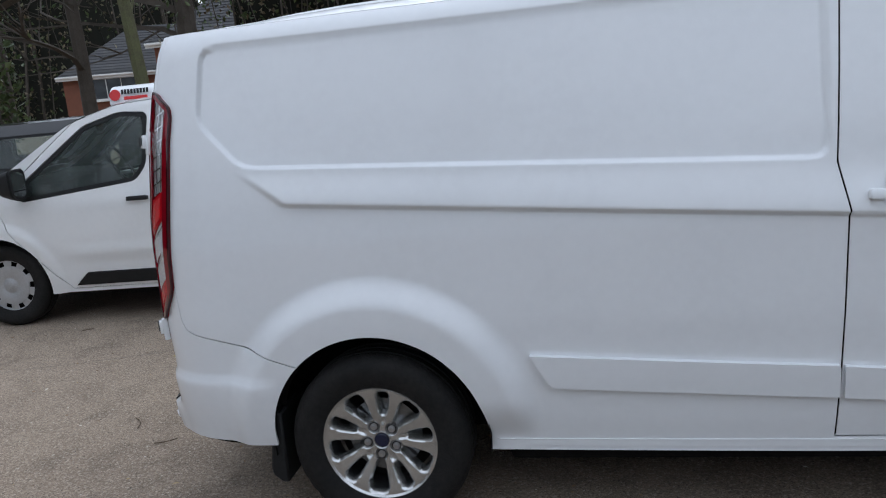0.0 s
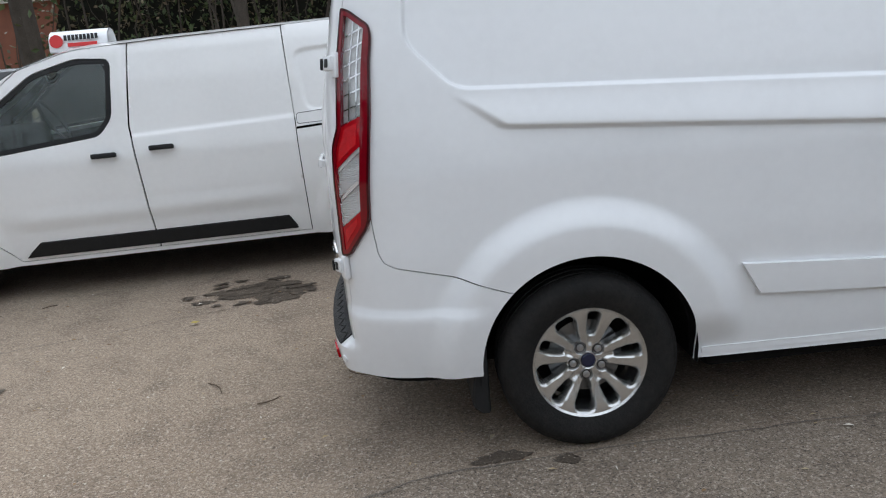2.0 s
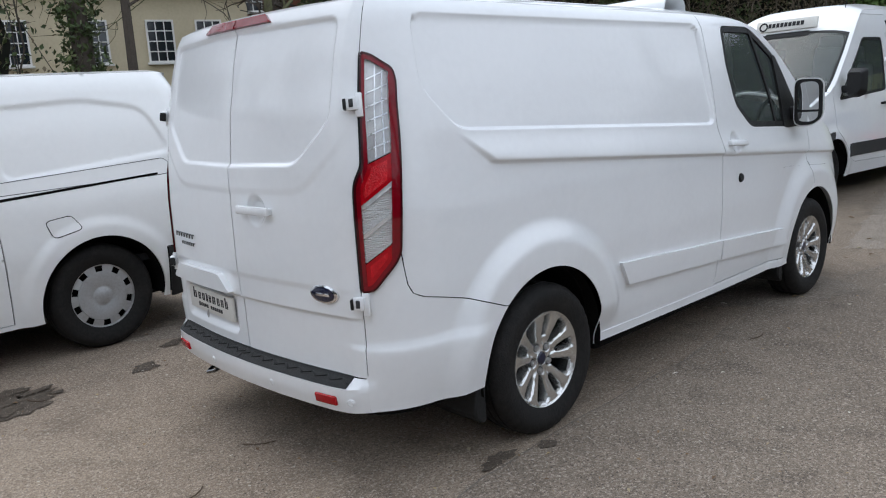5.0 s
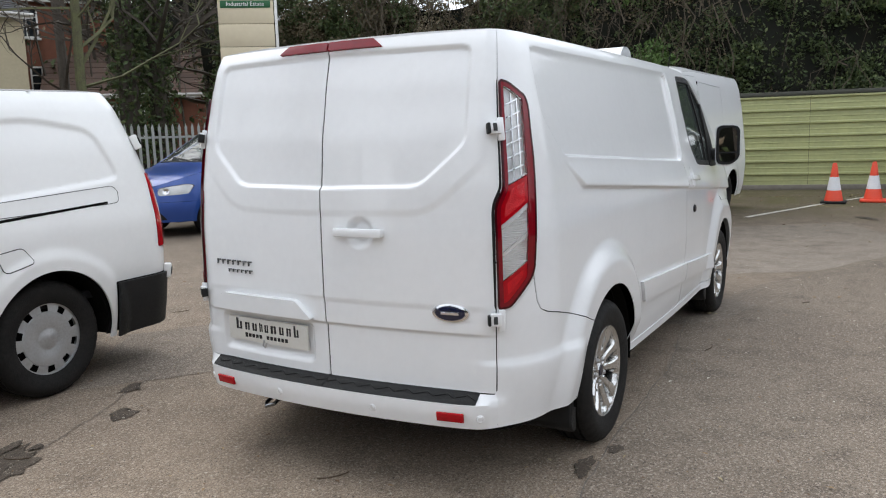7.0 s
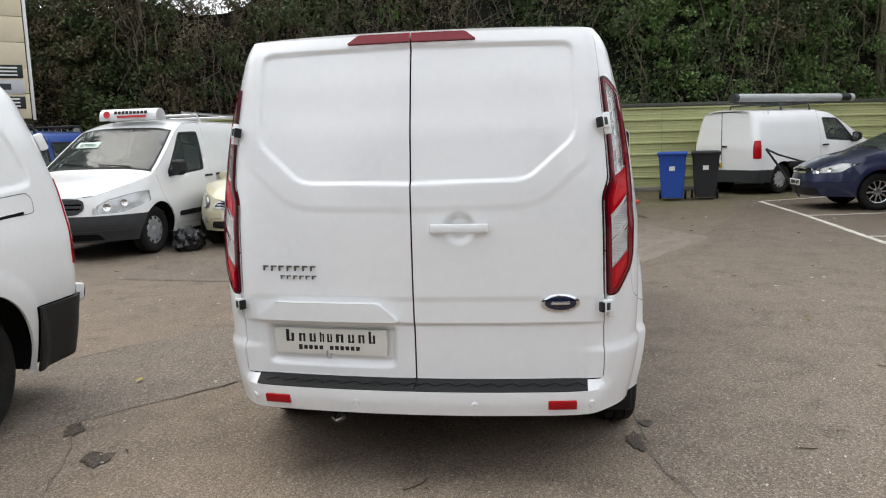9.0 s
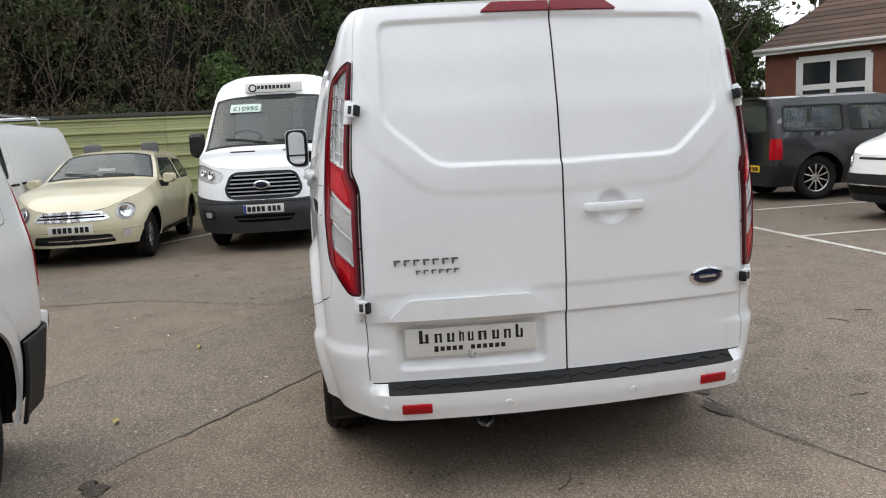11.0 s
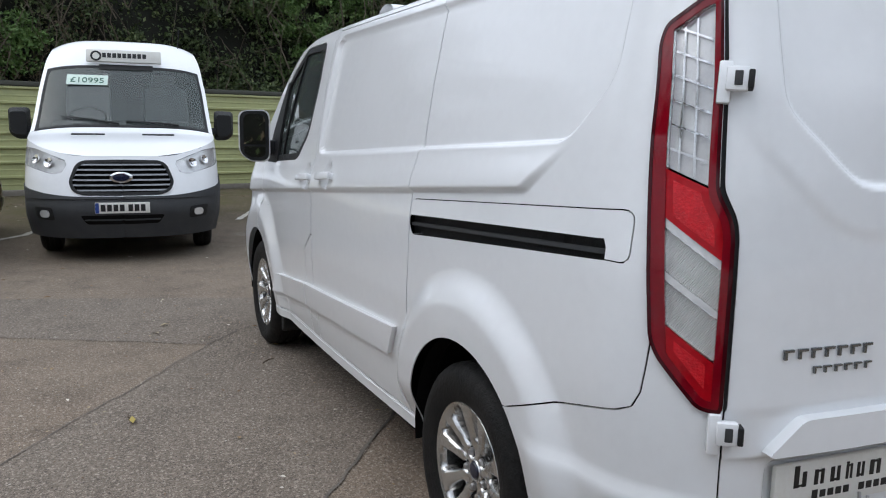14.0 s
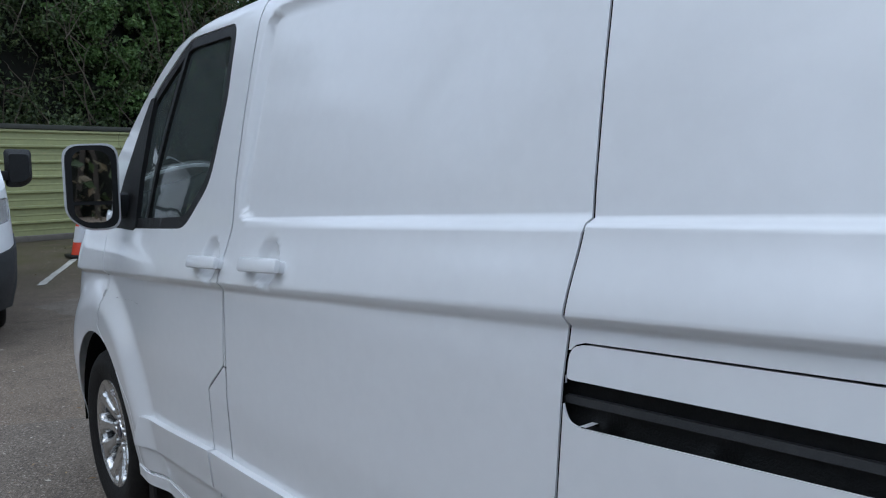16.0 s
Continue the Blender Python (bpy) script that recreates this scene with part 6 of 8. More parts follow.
        both = n.new("ShaderNodeMath")
        both.operation = "MULTIPLY"
        l.new(rng(pick.outputs[1], low, low + .01), both.inputs[0])
        l.new(rng(cv.outputs["Distance"], reach, reach + .06, .85, 0), both.inputs[1])
        col = mixc(both.outputs[0], col, tint)
    chip = noise_node(34, 2, 0.4)
    col = mixc(rng(chip.outputs["Fac"], 0.735, 0.75, 0, 0.9), col, (0.50, 0.46, 0.38))
    if moss:
        sep = n.new("ShaderNodeSeparateXYZ")
        l.new(tc.outputs["Object"], sep.inputs[0])
        add = n.new("ShaderNodeMath")
        add.operation = "MULTIPLY_ADD"
        add.inputs[1].default_value = 0.23
        l.new(sep.outputs["Y"], add.inputs[0]), l.new(sep.outputs["X"], add.inputs[2])
        near = rng(add.outputs[0], 8.6, 12.6)
        mn = noise_node(1.6, 7, 0.7)
        mul = n.new("ShaderNodeMath")
        mul.operation = "MULTIPLY"
        l.new(near, mul.inputs[0]), l.new(rng(mn.outputs["Fac"], 0.38, 0.6, 0.1, 0.9), mul.inputs[1])
        col = mixc(mul.outputs[0], col, (0.085, 0.078, 0.034))
    l.new(col, b.inputs["Base Color"])
    b.inputs["Roughness"].default_value = rough
    b.inputs["Specular IOR Level"].default_value = 0.2
    bp = n.new("ShaderNodeBump")
    bp.inputs["Strength"].default_value, bp.inputs["Distance"].default_value = 0.7, 0.008
    l.new(fine.outputs["Fac"], bp.inputs["Height"])
    l.new(bp.outputs["Normal"], b.inputs["Normal"])
    return m


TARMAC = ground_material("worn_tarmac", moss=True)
TARMAC_DARK = ground_material("patched_tarmac", (0.180, 0.152, 0.125), (0.212, 0.180, 0.147), (0.112, 0.094, 0.077))
DAMP = ground_material("damp_tarmac", (0.070, 0.057, 0.045), (0.098, 0.080, 0.062), (0.042, 0.035, 0.029), (0.13, 0.11, 0.09), rough=0.6)
CRACK = material("crack_filler", (0.10, 0.086, 0.072), 0.9, alpha_noise=1.0, second=(0.22, 0.19, 0.16), noise_scale=5, bump=0.5)
LINE = material("worn_line_paint", (0.60, 0.58, 0.52), 0.7, alpha_noise=1.0, second=(0.26, 0.24, 0.20), noise_scale=2.5, bump=0.4, bump_scale=80)
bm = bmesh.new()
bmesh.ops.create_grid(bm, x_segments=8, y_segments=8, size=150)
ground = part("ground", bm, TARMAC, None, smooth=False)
tagged(ground, "worn grey-brown tarmac yard with patches and grit", "ground", kind="structure")


def rough_outline(points, amp=0.05, per=0.12, seed=0):
    rnd = random.Random(seed)
    out = []
    for (x0, y0), (x1, y1) in zip(points, points[1:] + points[:1]):
        n = max(2, int(math.hypot(x1 - x0, y1 - y0) / per))
        for k in range(n):
            t = k / n
            out.append((x0 + (x1 - x0) * t + rnd.uniform(-amp, amp), y0 + (y1 - y0) * t + rnd.uniform(-amp, amp)))
    return out


def flat_sheet(name, pts, z, mat, label, category="patch"):
    bm = bmesh.new()
    bm.faces.new([bm.verts.new((x, y, z)) for x, y in pts])
    bmesh.ops.triangulate(bm, faces=bm.faces)
    bmesh.ops.recalc_face_normals(bm, faces=bm.faces)
    for f in bm.faces:
        if f.normal.z < 0:
            f.normal_flip()
    return tagged(part(name, bm, mat, None, smooth=False), label, category, kind="structure")


flat_sheet("tarmac_patch", rough_outline([(3.3, -1.2), (4.35, .8), (5.06, 2.8), (5.3, 4.6), (3.9, 4.4), (3.75, 2.63), (3.02, 1.29), (1.52, 2.33), (.45, 3.1), (-.7, 2.3), (.24, 1.53), (1.41, .62), (2.6, -1.0)], .015, .15, 1), 0.003, TARMAC_DARK, "darker strip of patched tarmac")
OLDER = ground_material("older_tarmac", (0.170, 0.139, 0.110), (0.214, 0.177, 0.140), (0.098, 0.080, 0.063))
flat_sheet("tarmac_patch", rough_outline([(-5.5, -3.2), (-2.9, -2.2), (-1.3, -1.25), (-.61, -1.0), (.12, -.95), (1.21, -.93), (2.6, -.75), (4.2, -1.1), (7.0, -2.4), (10.5, -3.6), (13.5, -4.2), (13.6, -13), (-14, -14), (-9, -5)], .02, .2, 3), 0.002, OLDER, "older grey tarmac beyond a worn seam")
flat_sheet("tarmac_patch", rough_outline([(4.6, -.6), (8.4, .2), (9.6, -1.6), (7.2, -2.6), (5.1, -1.5)], .03, .2, 2), 0.003, ground_material("pale_patch", (0.24, 0.21, 0.175), (0.29, 0.25, 0.21)), "paler brown tarmac repair")


def blob(x, y, rx, ry, seed, turn=0.0, n=40):
    rnd = random.Random(seed)
    ph = [rnd.uniform(0, 6.28) for _ in range(5)]
    pts = []
    for k in range(n):
        a = 2 * math.pi * k / n
        r = 1 + 0.22 * math.sin(2 * a + ph[0]) + 0.16 * math.sin(3 * a + ph[1]) + 0.12 * math.sin(7 * a + ph[2]) + 0.09 * math.sin(11 * a + ph[3])
        u, v = rx * r * math.cos(a), ry * r * math.sin(a)
        pts.append((x + u * math.cos(turn) - v * math.sin(turn), y + u * math.sin(turn) + v * math.cos(turn)))
    return pts


for k, (x, y, rx, ry, tn) in enumerate([(-.80, 1.60, .10, .06, .3), (-1.50, 1.52, .16, .13, .6), (-.46, 1.95, .09, .05, .2), (-.36, -.93, .09, .045, .1), (-2.9, .2, .12, .09, 1.0), (-.12, -1.0, .05, .03, .2), (10.2, -1.9, .3, .08, .5), (9.4, 1.0, .5, .25, 0), (-2.62, -.55, .10, .05, .4)]):
    flat_sheet("damp_stain", blob(x, y, rx, ry, k, tn), 0.005 + 0.0004 * k, DAMP, "small dark damp stain on the tarmac", "stain")
rnd = random.Random(5)
for k in range(26):
    a, r = rnd.uniform(0, 6.28), rnd.random() ** 0.6
    x, y = -1.75 + 0.50 * r * math.cos(a), 1.72 + 0.30 * r * math.sin(a)
    s = 0.10 * (1.2 - r) + 0.02
    flat_sheet("damp_splash", blob(x, y, s * rnd.uniform(.8, 1.5), s * rnd.uniform(.4, .8), 50 + k, .3), 0.0042 + 0.0003 * k, DAMP, "dark splash of water drying on the tarmac", "stain")


def strip(name, pts, width, z, mat, label, seed=0, jit=0.01, category="line"):
    """A narrow flat strip along points."""
    rnd = random.Random(seed)
    left, right = [], []
    full = []
    for (x0, y0), (x1, y1) in zip(pts, pts[1:]):
        n = max(2, int(math.hypot(x1 - x0, y1 - y0) / 0.10))
        full += [(x0 + (x1 - x0) * k / n, y0 + (y1 - y0) * k / n) for k in range(n)]
    full.append(pts[-1])
    bm = bmesh.new()
    rows = []
    for i, (x, y) in enumerate(full):
        x2, y2 = full[min(i + 1, len(full) - 1)]
        x1, y1 = full[max(i - 1, 0)]
        d = Vector((x2 - x1, y2 - y1)).normalized()
        nx, ny = -d.y, d.x
        w0, w1 = width / 2 * rnd.uniform(.8, 1.2) if jit else width / 2, width / 2 * rnd.uniform(.8, 1.2) if jit else width / 2
        o = rnd.uniform(-jit, jit)
        rows.append((bm.verts.new((x + nx * (w0 + o), y + ny * (w0 + o), z)), bm.verts.new((x - nx * (w1 - o), y - ny * (w1 - o), z))))
    for p, q in zip(rows, rows[1:]):
        bm.faces.new((p[0], p[1], q[1], q[0]))
    return tagged(part(name, bm, mat, None, smooth=False), label, category, kind="structure")


CR = "dark weathered crack across the tarmac"
strip("crack", [(-2.9, -2.2), (-1.3, -1.25), (-.61, -1.0), (.12, -.95), (1.21, -.93), (2.6, -.75), (4.2, -1.1)], .006, .0056, CRACK, CR, 1, .010, "crack")
strip("crack", [(.05, 1.68), (.7, 1.18), (1.41, .62), (2.2, .0)], .014, .0058, CRACK, CR, 2, .012, "crack")
strip("crack", [(.4, 3.1), (1.52, 2.33), (3.02, 1.29), (3.3, 1.05)], .009, .0060, CRACK, CR, 3, .012, "crack")
strip("crack", [(-4.2, .6), (-2.4, 1.15), (-.95, 1.7), (-.2, 2.05), (.6, 2.3)], .005, .0054, CRACK, CR, 4, .012, "crack")
strip("crack", [(3.75, 2.6), (3.9, 4.3), (4.4, 6.0)], .008, .0056, CRACK, CR, 5, .012, "crack")
WL = "worn white parking bay line"
for k, pts in enumerate([[(12.95, -4.62), (10.0, -4.68), (7.16, -4.63), (3.4, -4.60), (-2.5, -4.5)], [(10.0, -4.7), (10.42, -6.8), (10.9, -10)], [(7.16, -4.65), (7.25, -10.2)], [(4.46, -4.65), (4.55, -10.0)], [(12.95, -4.62), (13.9, -6.2), (14.2, -9)], [(9.95, -.15), (12.4, -1.08), (14.6, -2.0)], [(8.2, 3.3), (9.04, 2.70), (10.6, 2.3)]]):
    strip("bay_line", pts, .09, .0075 + .0003 * k, LINE, WL, 10 + k, .004)

# leaf litter and scraps
LITTER = bpy.data.materials.new("dry_litter")
LITTER.use_nodes = True
nn, ll = LITTER.node_tree.nodes, LITTER.node_tree.links
gi, cr = nn.new("ShaderNodeNewGeometry"), nn.new("ShaderNodeValToRGB")
cr.color_ramp.elements[0].color, cr.color_ramp.elements[1].color = (0.10, 0.06, 0.03, 1), (0.70, 0.66, 0.58, 1)
for p, c in ((0.3, (0.22, 0.13, 0.06, 1)), (0.6, (0.33, 0.24, 0.12, 1)), (0.8, (0.40, 0.36, 0.25, 1))):
    e = cr.color_ramp.elements.new(p)
    e.color = c
ll.new(gi.outputs["Random Per Island"], cr.inputs["Fac"]), ll.new(cr.outputs["Color"], nn["Principled BSDF"].inputs["Base Color"])
nn["Principled BSDF"].inputs["Roughness"].default_value = 0.8
rnd = random.Random(11)
vs, fs = [], []
for k in range(4600):
    if k < 3000:
        x, y = rnd.uniform(-4, 6), rnd.uniform(-4, 5)
    else:
        x, y = rnd.uniform(2, 14), rnd.uniform(-6, 6)
        if k > 3700:
            t = rnd.random()
            x, y = 12.9 + 4 * t - abs(rnd.gauss(0, .5)), 6 - 17 * t
    s = rnd.choice((.006, .008, .010, .012, .018)) * rnd.uniform(.7, 1.4) * (.8 if k < 3000 else 1.7)
    a, e = rnd.uniform(0, 6.28), rnd.uniform(.15, .6)
    i = len(vs)
    for u, v, h in ((-1, 0, 0), (0, e, .25), (1, 0, .1), (0, -e, .3)):
        vs.append((x + s * (u * math.cos(a) - v * math.sin(a)), y + s * (u * math.sin(a) + v * math.cos(a)), .009 + s * h))
    fs.append((i, i + 3, i + 2, i + 1))
tagged(mesh_object("leaf_litter", vs, fs, LITTER, smooth=False), "scattered dry leaves, twigs and pale scraps", "litter", kind="stuff")
TWIG = material("dry_twig", (0.10, 0.07, 0.045), 0.9, alpha_noise=0.5)
for k in range(26):
    x, y, a, ln = rnd.uniform(-3.5, 4), rnd.uniform(-3, 4), rnd.uniform(0, 6.28), rnd.uniform(.05, .16)
    p = [(x + ln * t * math.cos(a + .5 * t), y + ln * t * math.sin(a + .5 * t), .008) for t in (0, .35, .7, 1)]
    tagged(part("twig", tube(p, .003, 4), TWIG), "thin broken brown twig lying on the tarmac", "twig", "fallen twigs")
for k, (x, y) in enumerate([(1.345 + .42, 1.83), (.35, 2.05), (-2.0, 1.1)]):
    bm = bmesh.new()
    vv = [bm.verts.new((x + .035 * u, y + .02 * v, .012 + h)) for u, v, h in ((-1, 0, 0), (-.3, .8, .01), (.6, .5, .004), (1, 0, .012), (.4, -.7, .003), (-.5, -.6, .01))]
    bm.faces.new(vv)
    tagged(part("fallen_leaf", bm, material("yellow_leaf", (0.42, 0.33, 0.08), 0.7, alpha_noise=.5)), "yellowed fallen leaf on the tarmac", "leaf", "fallen leaves")

# ---- profiled fence ----
FENCE = material("pale_green_sheet", (0.43, 0.44, 0.21), 0.42, alpha_noise=0.55, second=(0.29, 0.30, 0.16), noise_scale=1.3, bump=0.1, bump_scale=20, per_object=0.06)
FCAP = material("dark_fence_cap", (0.07, 0.07, 0.055), 0.7, alpha_noise=0.6)
FPTS, FH = [Vector((14.3, 9.2, 0)), Vector((17.1, -5.5, 0)), Vector((20.3, -12.5, 0))], 2.2
fence = empty("fence", None, "pale green profiled steel sheet fence with dark capping", "fence")
RIBS = 7
KERB = material("kerb_concrete", (0.2, 0.18, 0.15), 0.9, alpha_noise=0.6, bump=0.3)
for FA, FB, n_p in ((FPTS[0], FPTS[1], 6), (FPTS[1], FPTS[2], 3)):
    fd = (FB - FA).normalized()
    fn = Vector((fd.y, -fd.x, 0))
    fn = -fn if fn.x > 0 else fn
    ang, L = math.atan2(fd.y, fd.x), (FB - FA).length
    FM = Matrix.Translation(FA) @ Matrix.Rotation(ang, 4, "Z")
    for k in range(n_p):
        a, b = FA.lerp(FB, k / n_p), FA.lerp(FB, (k + 1) / n_p) - fd * 0.006
        for r in range(RIBS):
            h = (FH - 0.16) / RIBS
            z0 = 0.11 + r * h
            prof = [(0.0, z0), (0.0, z0 + h * 0.30), (0.010, z0 + h * 0.33), (0.010, z0 + h * 0.40), (0.0, z0 + h * 0.43), (0.0, z0 + h * 0.74), (0.060, z0 + h * 0.84), (0.060, z0 + h * 0.96), (0.0, z0 + h)]
            bm = bmesh.new()
            rows = [[bm.verts.new(p + fn * o + Vector((0, 0, z))) for p in (a, b)] for o, z in prof]
            for p, q in zip(rows, rows[1:]):
                bm.faces.new((p[0], p[1], q[1], q[0]))
            part("sheet", bm, FENCE, fence, sharp=20)
        p = a - fn * 0.08
        part("post", box(p.x, p.y, FH / 2, 0.09, 0.09, FH, 0.01), FCAP, fence)
    part("capping", box(L / 2, 0, FH, L, 0.14, 0.09, 0.01, FM), FCAP, fence)
    part("base_kerb", box(L / 2, 0, 0.05, L, 0.18, 0.13, 0.02, FM), KERB, fence)

# ---- greenery ----
def leaf_material(name, stops):
    m = bpy.data.materials.new(name)
    m.use_nodes = True
    n, l = m.node_tree.nodes, m.node_tree.links
    g, c = n.new("ShaderNodeNewGeometry"), n.new("ShaderNodeValToRGB")
    c.color_ramp.elements[0].color, c.color_ramp.elements[1].color = (*stops[0], 1), (*stops[-1], 1)
    for i, s in enumerate(stops[1:-1]):
        c.color_ramp.elements.new((i + 1) / (len(stops) - 1)).color = (*s, 1)
    l.new(g.outputs["Random Per Island"], c.inputs["Fac"]), l.new(c.outputs["Color"], n["Principled BSDF"].inputs["Base Color"])
    n["Principled BSDF"].inputs["Roughness"].default_value = 0.5
    n["Principled BSDF"].inputs["Specular IOR Level"].default_value = 0.3
    return m


IVY = leaf_material("evergreen_leaf", [(0.030, 0.044, 0.016), (0.058, 0.084, 0.030), (0.080, 0.112, 0.038), (0.045, 0.060, 0.025), (0.150, 0.180, 0.070)])
LAUREL = leaf_material("laurel_leaf", [(0.062, 0.110, 0.030), (0.105, 0.180, 0.048), (0.080, 0.135, 0.036), (0.190, 0.275, 0.090)])
BRAMBLE = leaf_material("brown_bramble", [(0.085, 0.064, 0.038), (0.150, 0.112, 0.068), (0.070, 0.082, 0.034), (0.245, 0.190, 0.120), (0.115, 0.095, 0.058)])
BARK = material("bark", (0.085, 0.070, 0.055), 0.9, alpha_noise=0.8, second=(0.04, 0.033, 0.026), noise_scale=6, bump=0.8, bump_scale=18)
MOSSBARK = material("mossy_bark", (0.12, 0.125, 0.055), 0.9, alpha_noise=0.9, second=(0.07, 0.06, 0.04), noise_scale=4, bump=0.6, bump_scale=18)
# near-black colour for the shade deep in hedges and woods
SHADEWOOD = material("foliage_shade", (0.007, 0.009, 0.005), 0.95, alpha_noise=0.9, second=(0.016, 0.014, 0.009), noise_scale=3, bump=0.6, bump_scale=8)


def leaves_mesh(name, centres, size, mat, seed, parent=None, label=""):
    """Bent leaves, two triangles each, at the given places with random turns."""
    r = np.random.RandomState(seed)
    c = np.asarray(centres, float)
    n = len(c)
    a = r.normal(size=(n, 3))
    a /= np.linalg.norm(a, axis=1, keepdims=True)
    b = np.cross(a, r.normal(size=(n, 3)))
    b /= np.linalg.norm(b, axis=1, keepdims=True)
    nn = np.cross(a, b)
    s = (size * r.uniform(0.55, 1.35, n))[:, None]
    v = np.stack([c - a * s, c + b * s * 0.55 + nn * s * 0.2, c + a * s, c - b * s * 0.55 + nn * s * 0.2], 1).reshape(-1, 3)
    f = np.arange(4 * n).reshape(-1, 4)
    return mesh_object(name, v, f, mat, parent, label, smooth=False)


def stems(bm, rnd, base, top, n_bend, r0, r1, wobble):
    pts, b, t = [], Vector(base), Vector(top)
    for k in range(n_bend + 1):
        f = k / n_bend
        p = b.lerp(t, f)
        w = wobble * math.sin(math.pi * f)
        pts.append(p + Vector((rnd.uniform(-w, w), rnd.uniform(-w, w), rnd.uniform(-w, w) * 0.4)))
    t2 = tube(pts, r0, 4, [r0 + (r1 - r0) * k / n_bend for k in range(n_bend + 1)])
    me = bpy.data.meshes.new("t")
    t2.to_mesh(me), t2.free(), bm.from_mesh(me), bpy.data.meshes.remove(me)


def fence_point(t, back, z):
    """A place behind the fence: t runs from its first end to its last."""
    l0, l1 = (FPTS[1] - FPTS[0]).length, (FPTS[2] - FPTS[1]).length
    s = t * (l0 + l1)
    a, b, u = (FPTS[0], FPTS[1], s / l0) if s < l0 else (FPTS[1], FPTS[2], (s - l0) / l1)
    d = (b - a).normalized()
    p = a.lerp(b, u) + Vector((-d.y, d.x, 0)) * back
    return (p.x, p.y, z)


def hedge_top(t):
    """How high the growth stands along the fence."""
    return 9.4 - 3.2 * (1 - float(step(.02, .26, t))) - 3.2 * float(step(.66, .82, t))


def hedge():
    r = np.random.RandomState(3)
    hedge_root = empty("hedge", None, "overgrown evergreen hedge and brambles rising behind the fence", "hedge")
    hedge_root["kind"] = "stuff"
    # near-black sheet behind the leaves, painted as the hedge's inner shade
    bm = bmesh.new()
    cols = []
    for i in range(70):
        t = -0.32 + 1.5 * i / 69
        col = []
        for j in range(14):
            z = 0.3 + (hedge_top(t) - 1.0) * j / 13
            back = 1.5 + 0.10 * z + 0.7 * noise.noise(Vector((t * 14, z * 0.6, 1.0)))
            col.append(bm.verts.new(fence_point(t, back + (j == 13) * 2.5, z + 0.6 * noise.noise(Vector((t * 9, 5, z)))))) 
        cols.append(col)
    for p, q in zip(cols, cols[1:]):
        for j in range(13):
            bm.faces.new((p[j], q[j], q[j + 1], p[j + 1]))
    part("foliage_shade_sheet", bm, SHADEWOOD, hedge_root)
    green, brown, bright = [], [], []
    for k in range(190):
        t = r.uniform(-0.30, 1.16)
        z = 1.2 + (hedge_top(t) - 1.4) * r.rand() ** 0.9
        big = r.uniform(0.55, 1.35)
        base = np.array(fence_point(t, 0.15 + 0.10 * z + big * .85 + r.uniform(0, .9), z))
        brownness = 0.75 * (1 - step(.10, .40, t)) + 0.35 * step(0.80, 0.95, t) + 0.5 * noise.noise(Vector((t * 7, z * 0.4, 20.0)))
        kind = brown if r.rand() < brownness else bright if r.rand() < .15 + .45 * step(.35, .6, t) else green
        for _ in range(int(13 * big) + 3):
            d = r.normal(size=3)
            d /= np.linalg.norm(d)
            d[0] = -abs(d[0]) if r.rand() < .8 else d[0]
            rad = r.uniform(0.16, 0.42)
            n = int(330 * rad)
            e = r.normal(size=(n, 3))
            e /= np.linalg.norm(e, axis=1, keepdims=True)
            p = base + d * big * np.array([.75, 1, .85]) + e * rad * r.uniform(0.6, 1.15, (n, 1)) * np.array([1, 1, .7])
            (kind if r.rand() < .85 else green).append(p)
    for k in range(1500):
        t = r.uniform(-0.30, 1.16)
        z = 1.4 + (hedge_top(t) - 1.2) * r.rand()
        rad = r.uniform(0.22, 0.60)
        c = np.array(fence_point(t, 0.75 + 0.10 * z + rad * .5 + r.uniform(0, .7), z))
        n = int(210 * rad)
        d = r.normal(size=(n, 3))
        d /= np.linalg.norm(d, axis=1, keepdims=True)
        p = c + d * rad * r.uniform(0.5, 1.15, (n, 1))
        brownness = 0.8 * (1 - step(.10, .45, t)) + 0.4 * step(0.80, 0.95, t) + 0.2 + 0.5 * noise.noise(Vector((t * 7, z * 0.4, 20.0)))
        (brown if r.rand() < brownness else green).append(p)
    leaves_mesh("foliage", np.concatenate(green), 0.052, IVY, 1, hedge_root)
    leaves_mesh("dry_growth", np.concatenate(brown), 0.042, BRAMBLE, 2, hedge_root)
    leaves_mesh("laurel_foliage", np.concatenate(bright), 0.06, LAUREL, 4, hedge_root)
    bm = bmesh.new()
    rnd = random.Random(9)
    for k in range(420):
        t = rnd.uniform(-.08, 1.1) if k % 3 else rnd.uniform(-.05, .35)
        z = rnd.uniform(1.6, 5.5)
        a = fence_point(t, rnd.uniform(.3, 1.0), z)
        b = fence_point(t + rnd.uniform(-.05, .05), rnd.uniform(.2, 1.2), z + rnd.uniform(.6, 3.2))
        stems(bm, rnd, a, b, 5, rnd.uniform(.006, .02), .004, rnd.uniform(.1, .45))
    part("bramble_stems", bm, material("dry_stem", (0.10, 0.08, 0.055), 0.9, alpha_noise=0.6), hedge_root)


hedge()


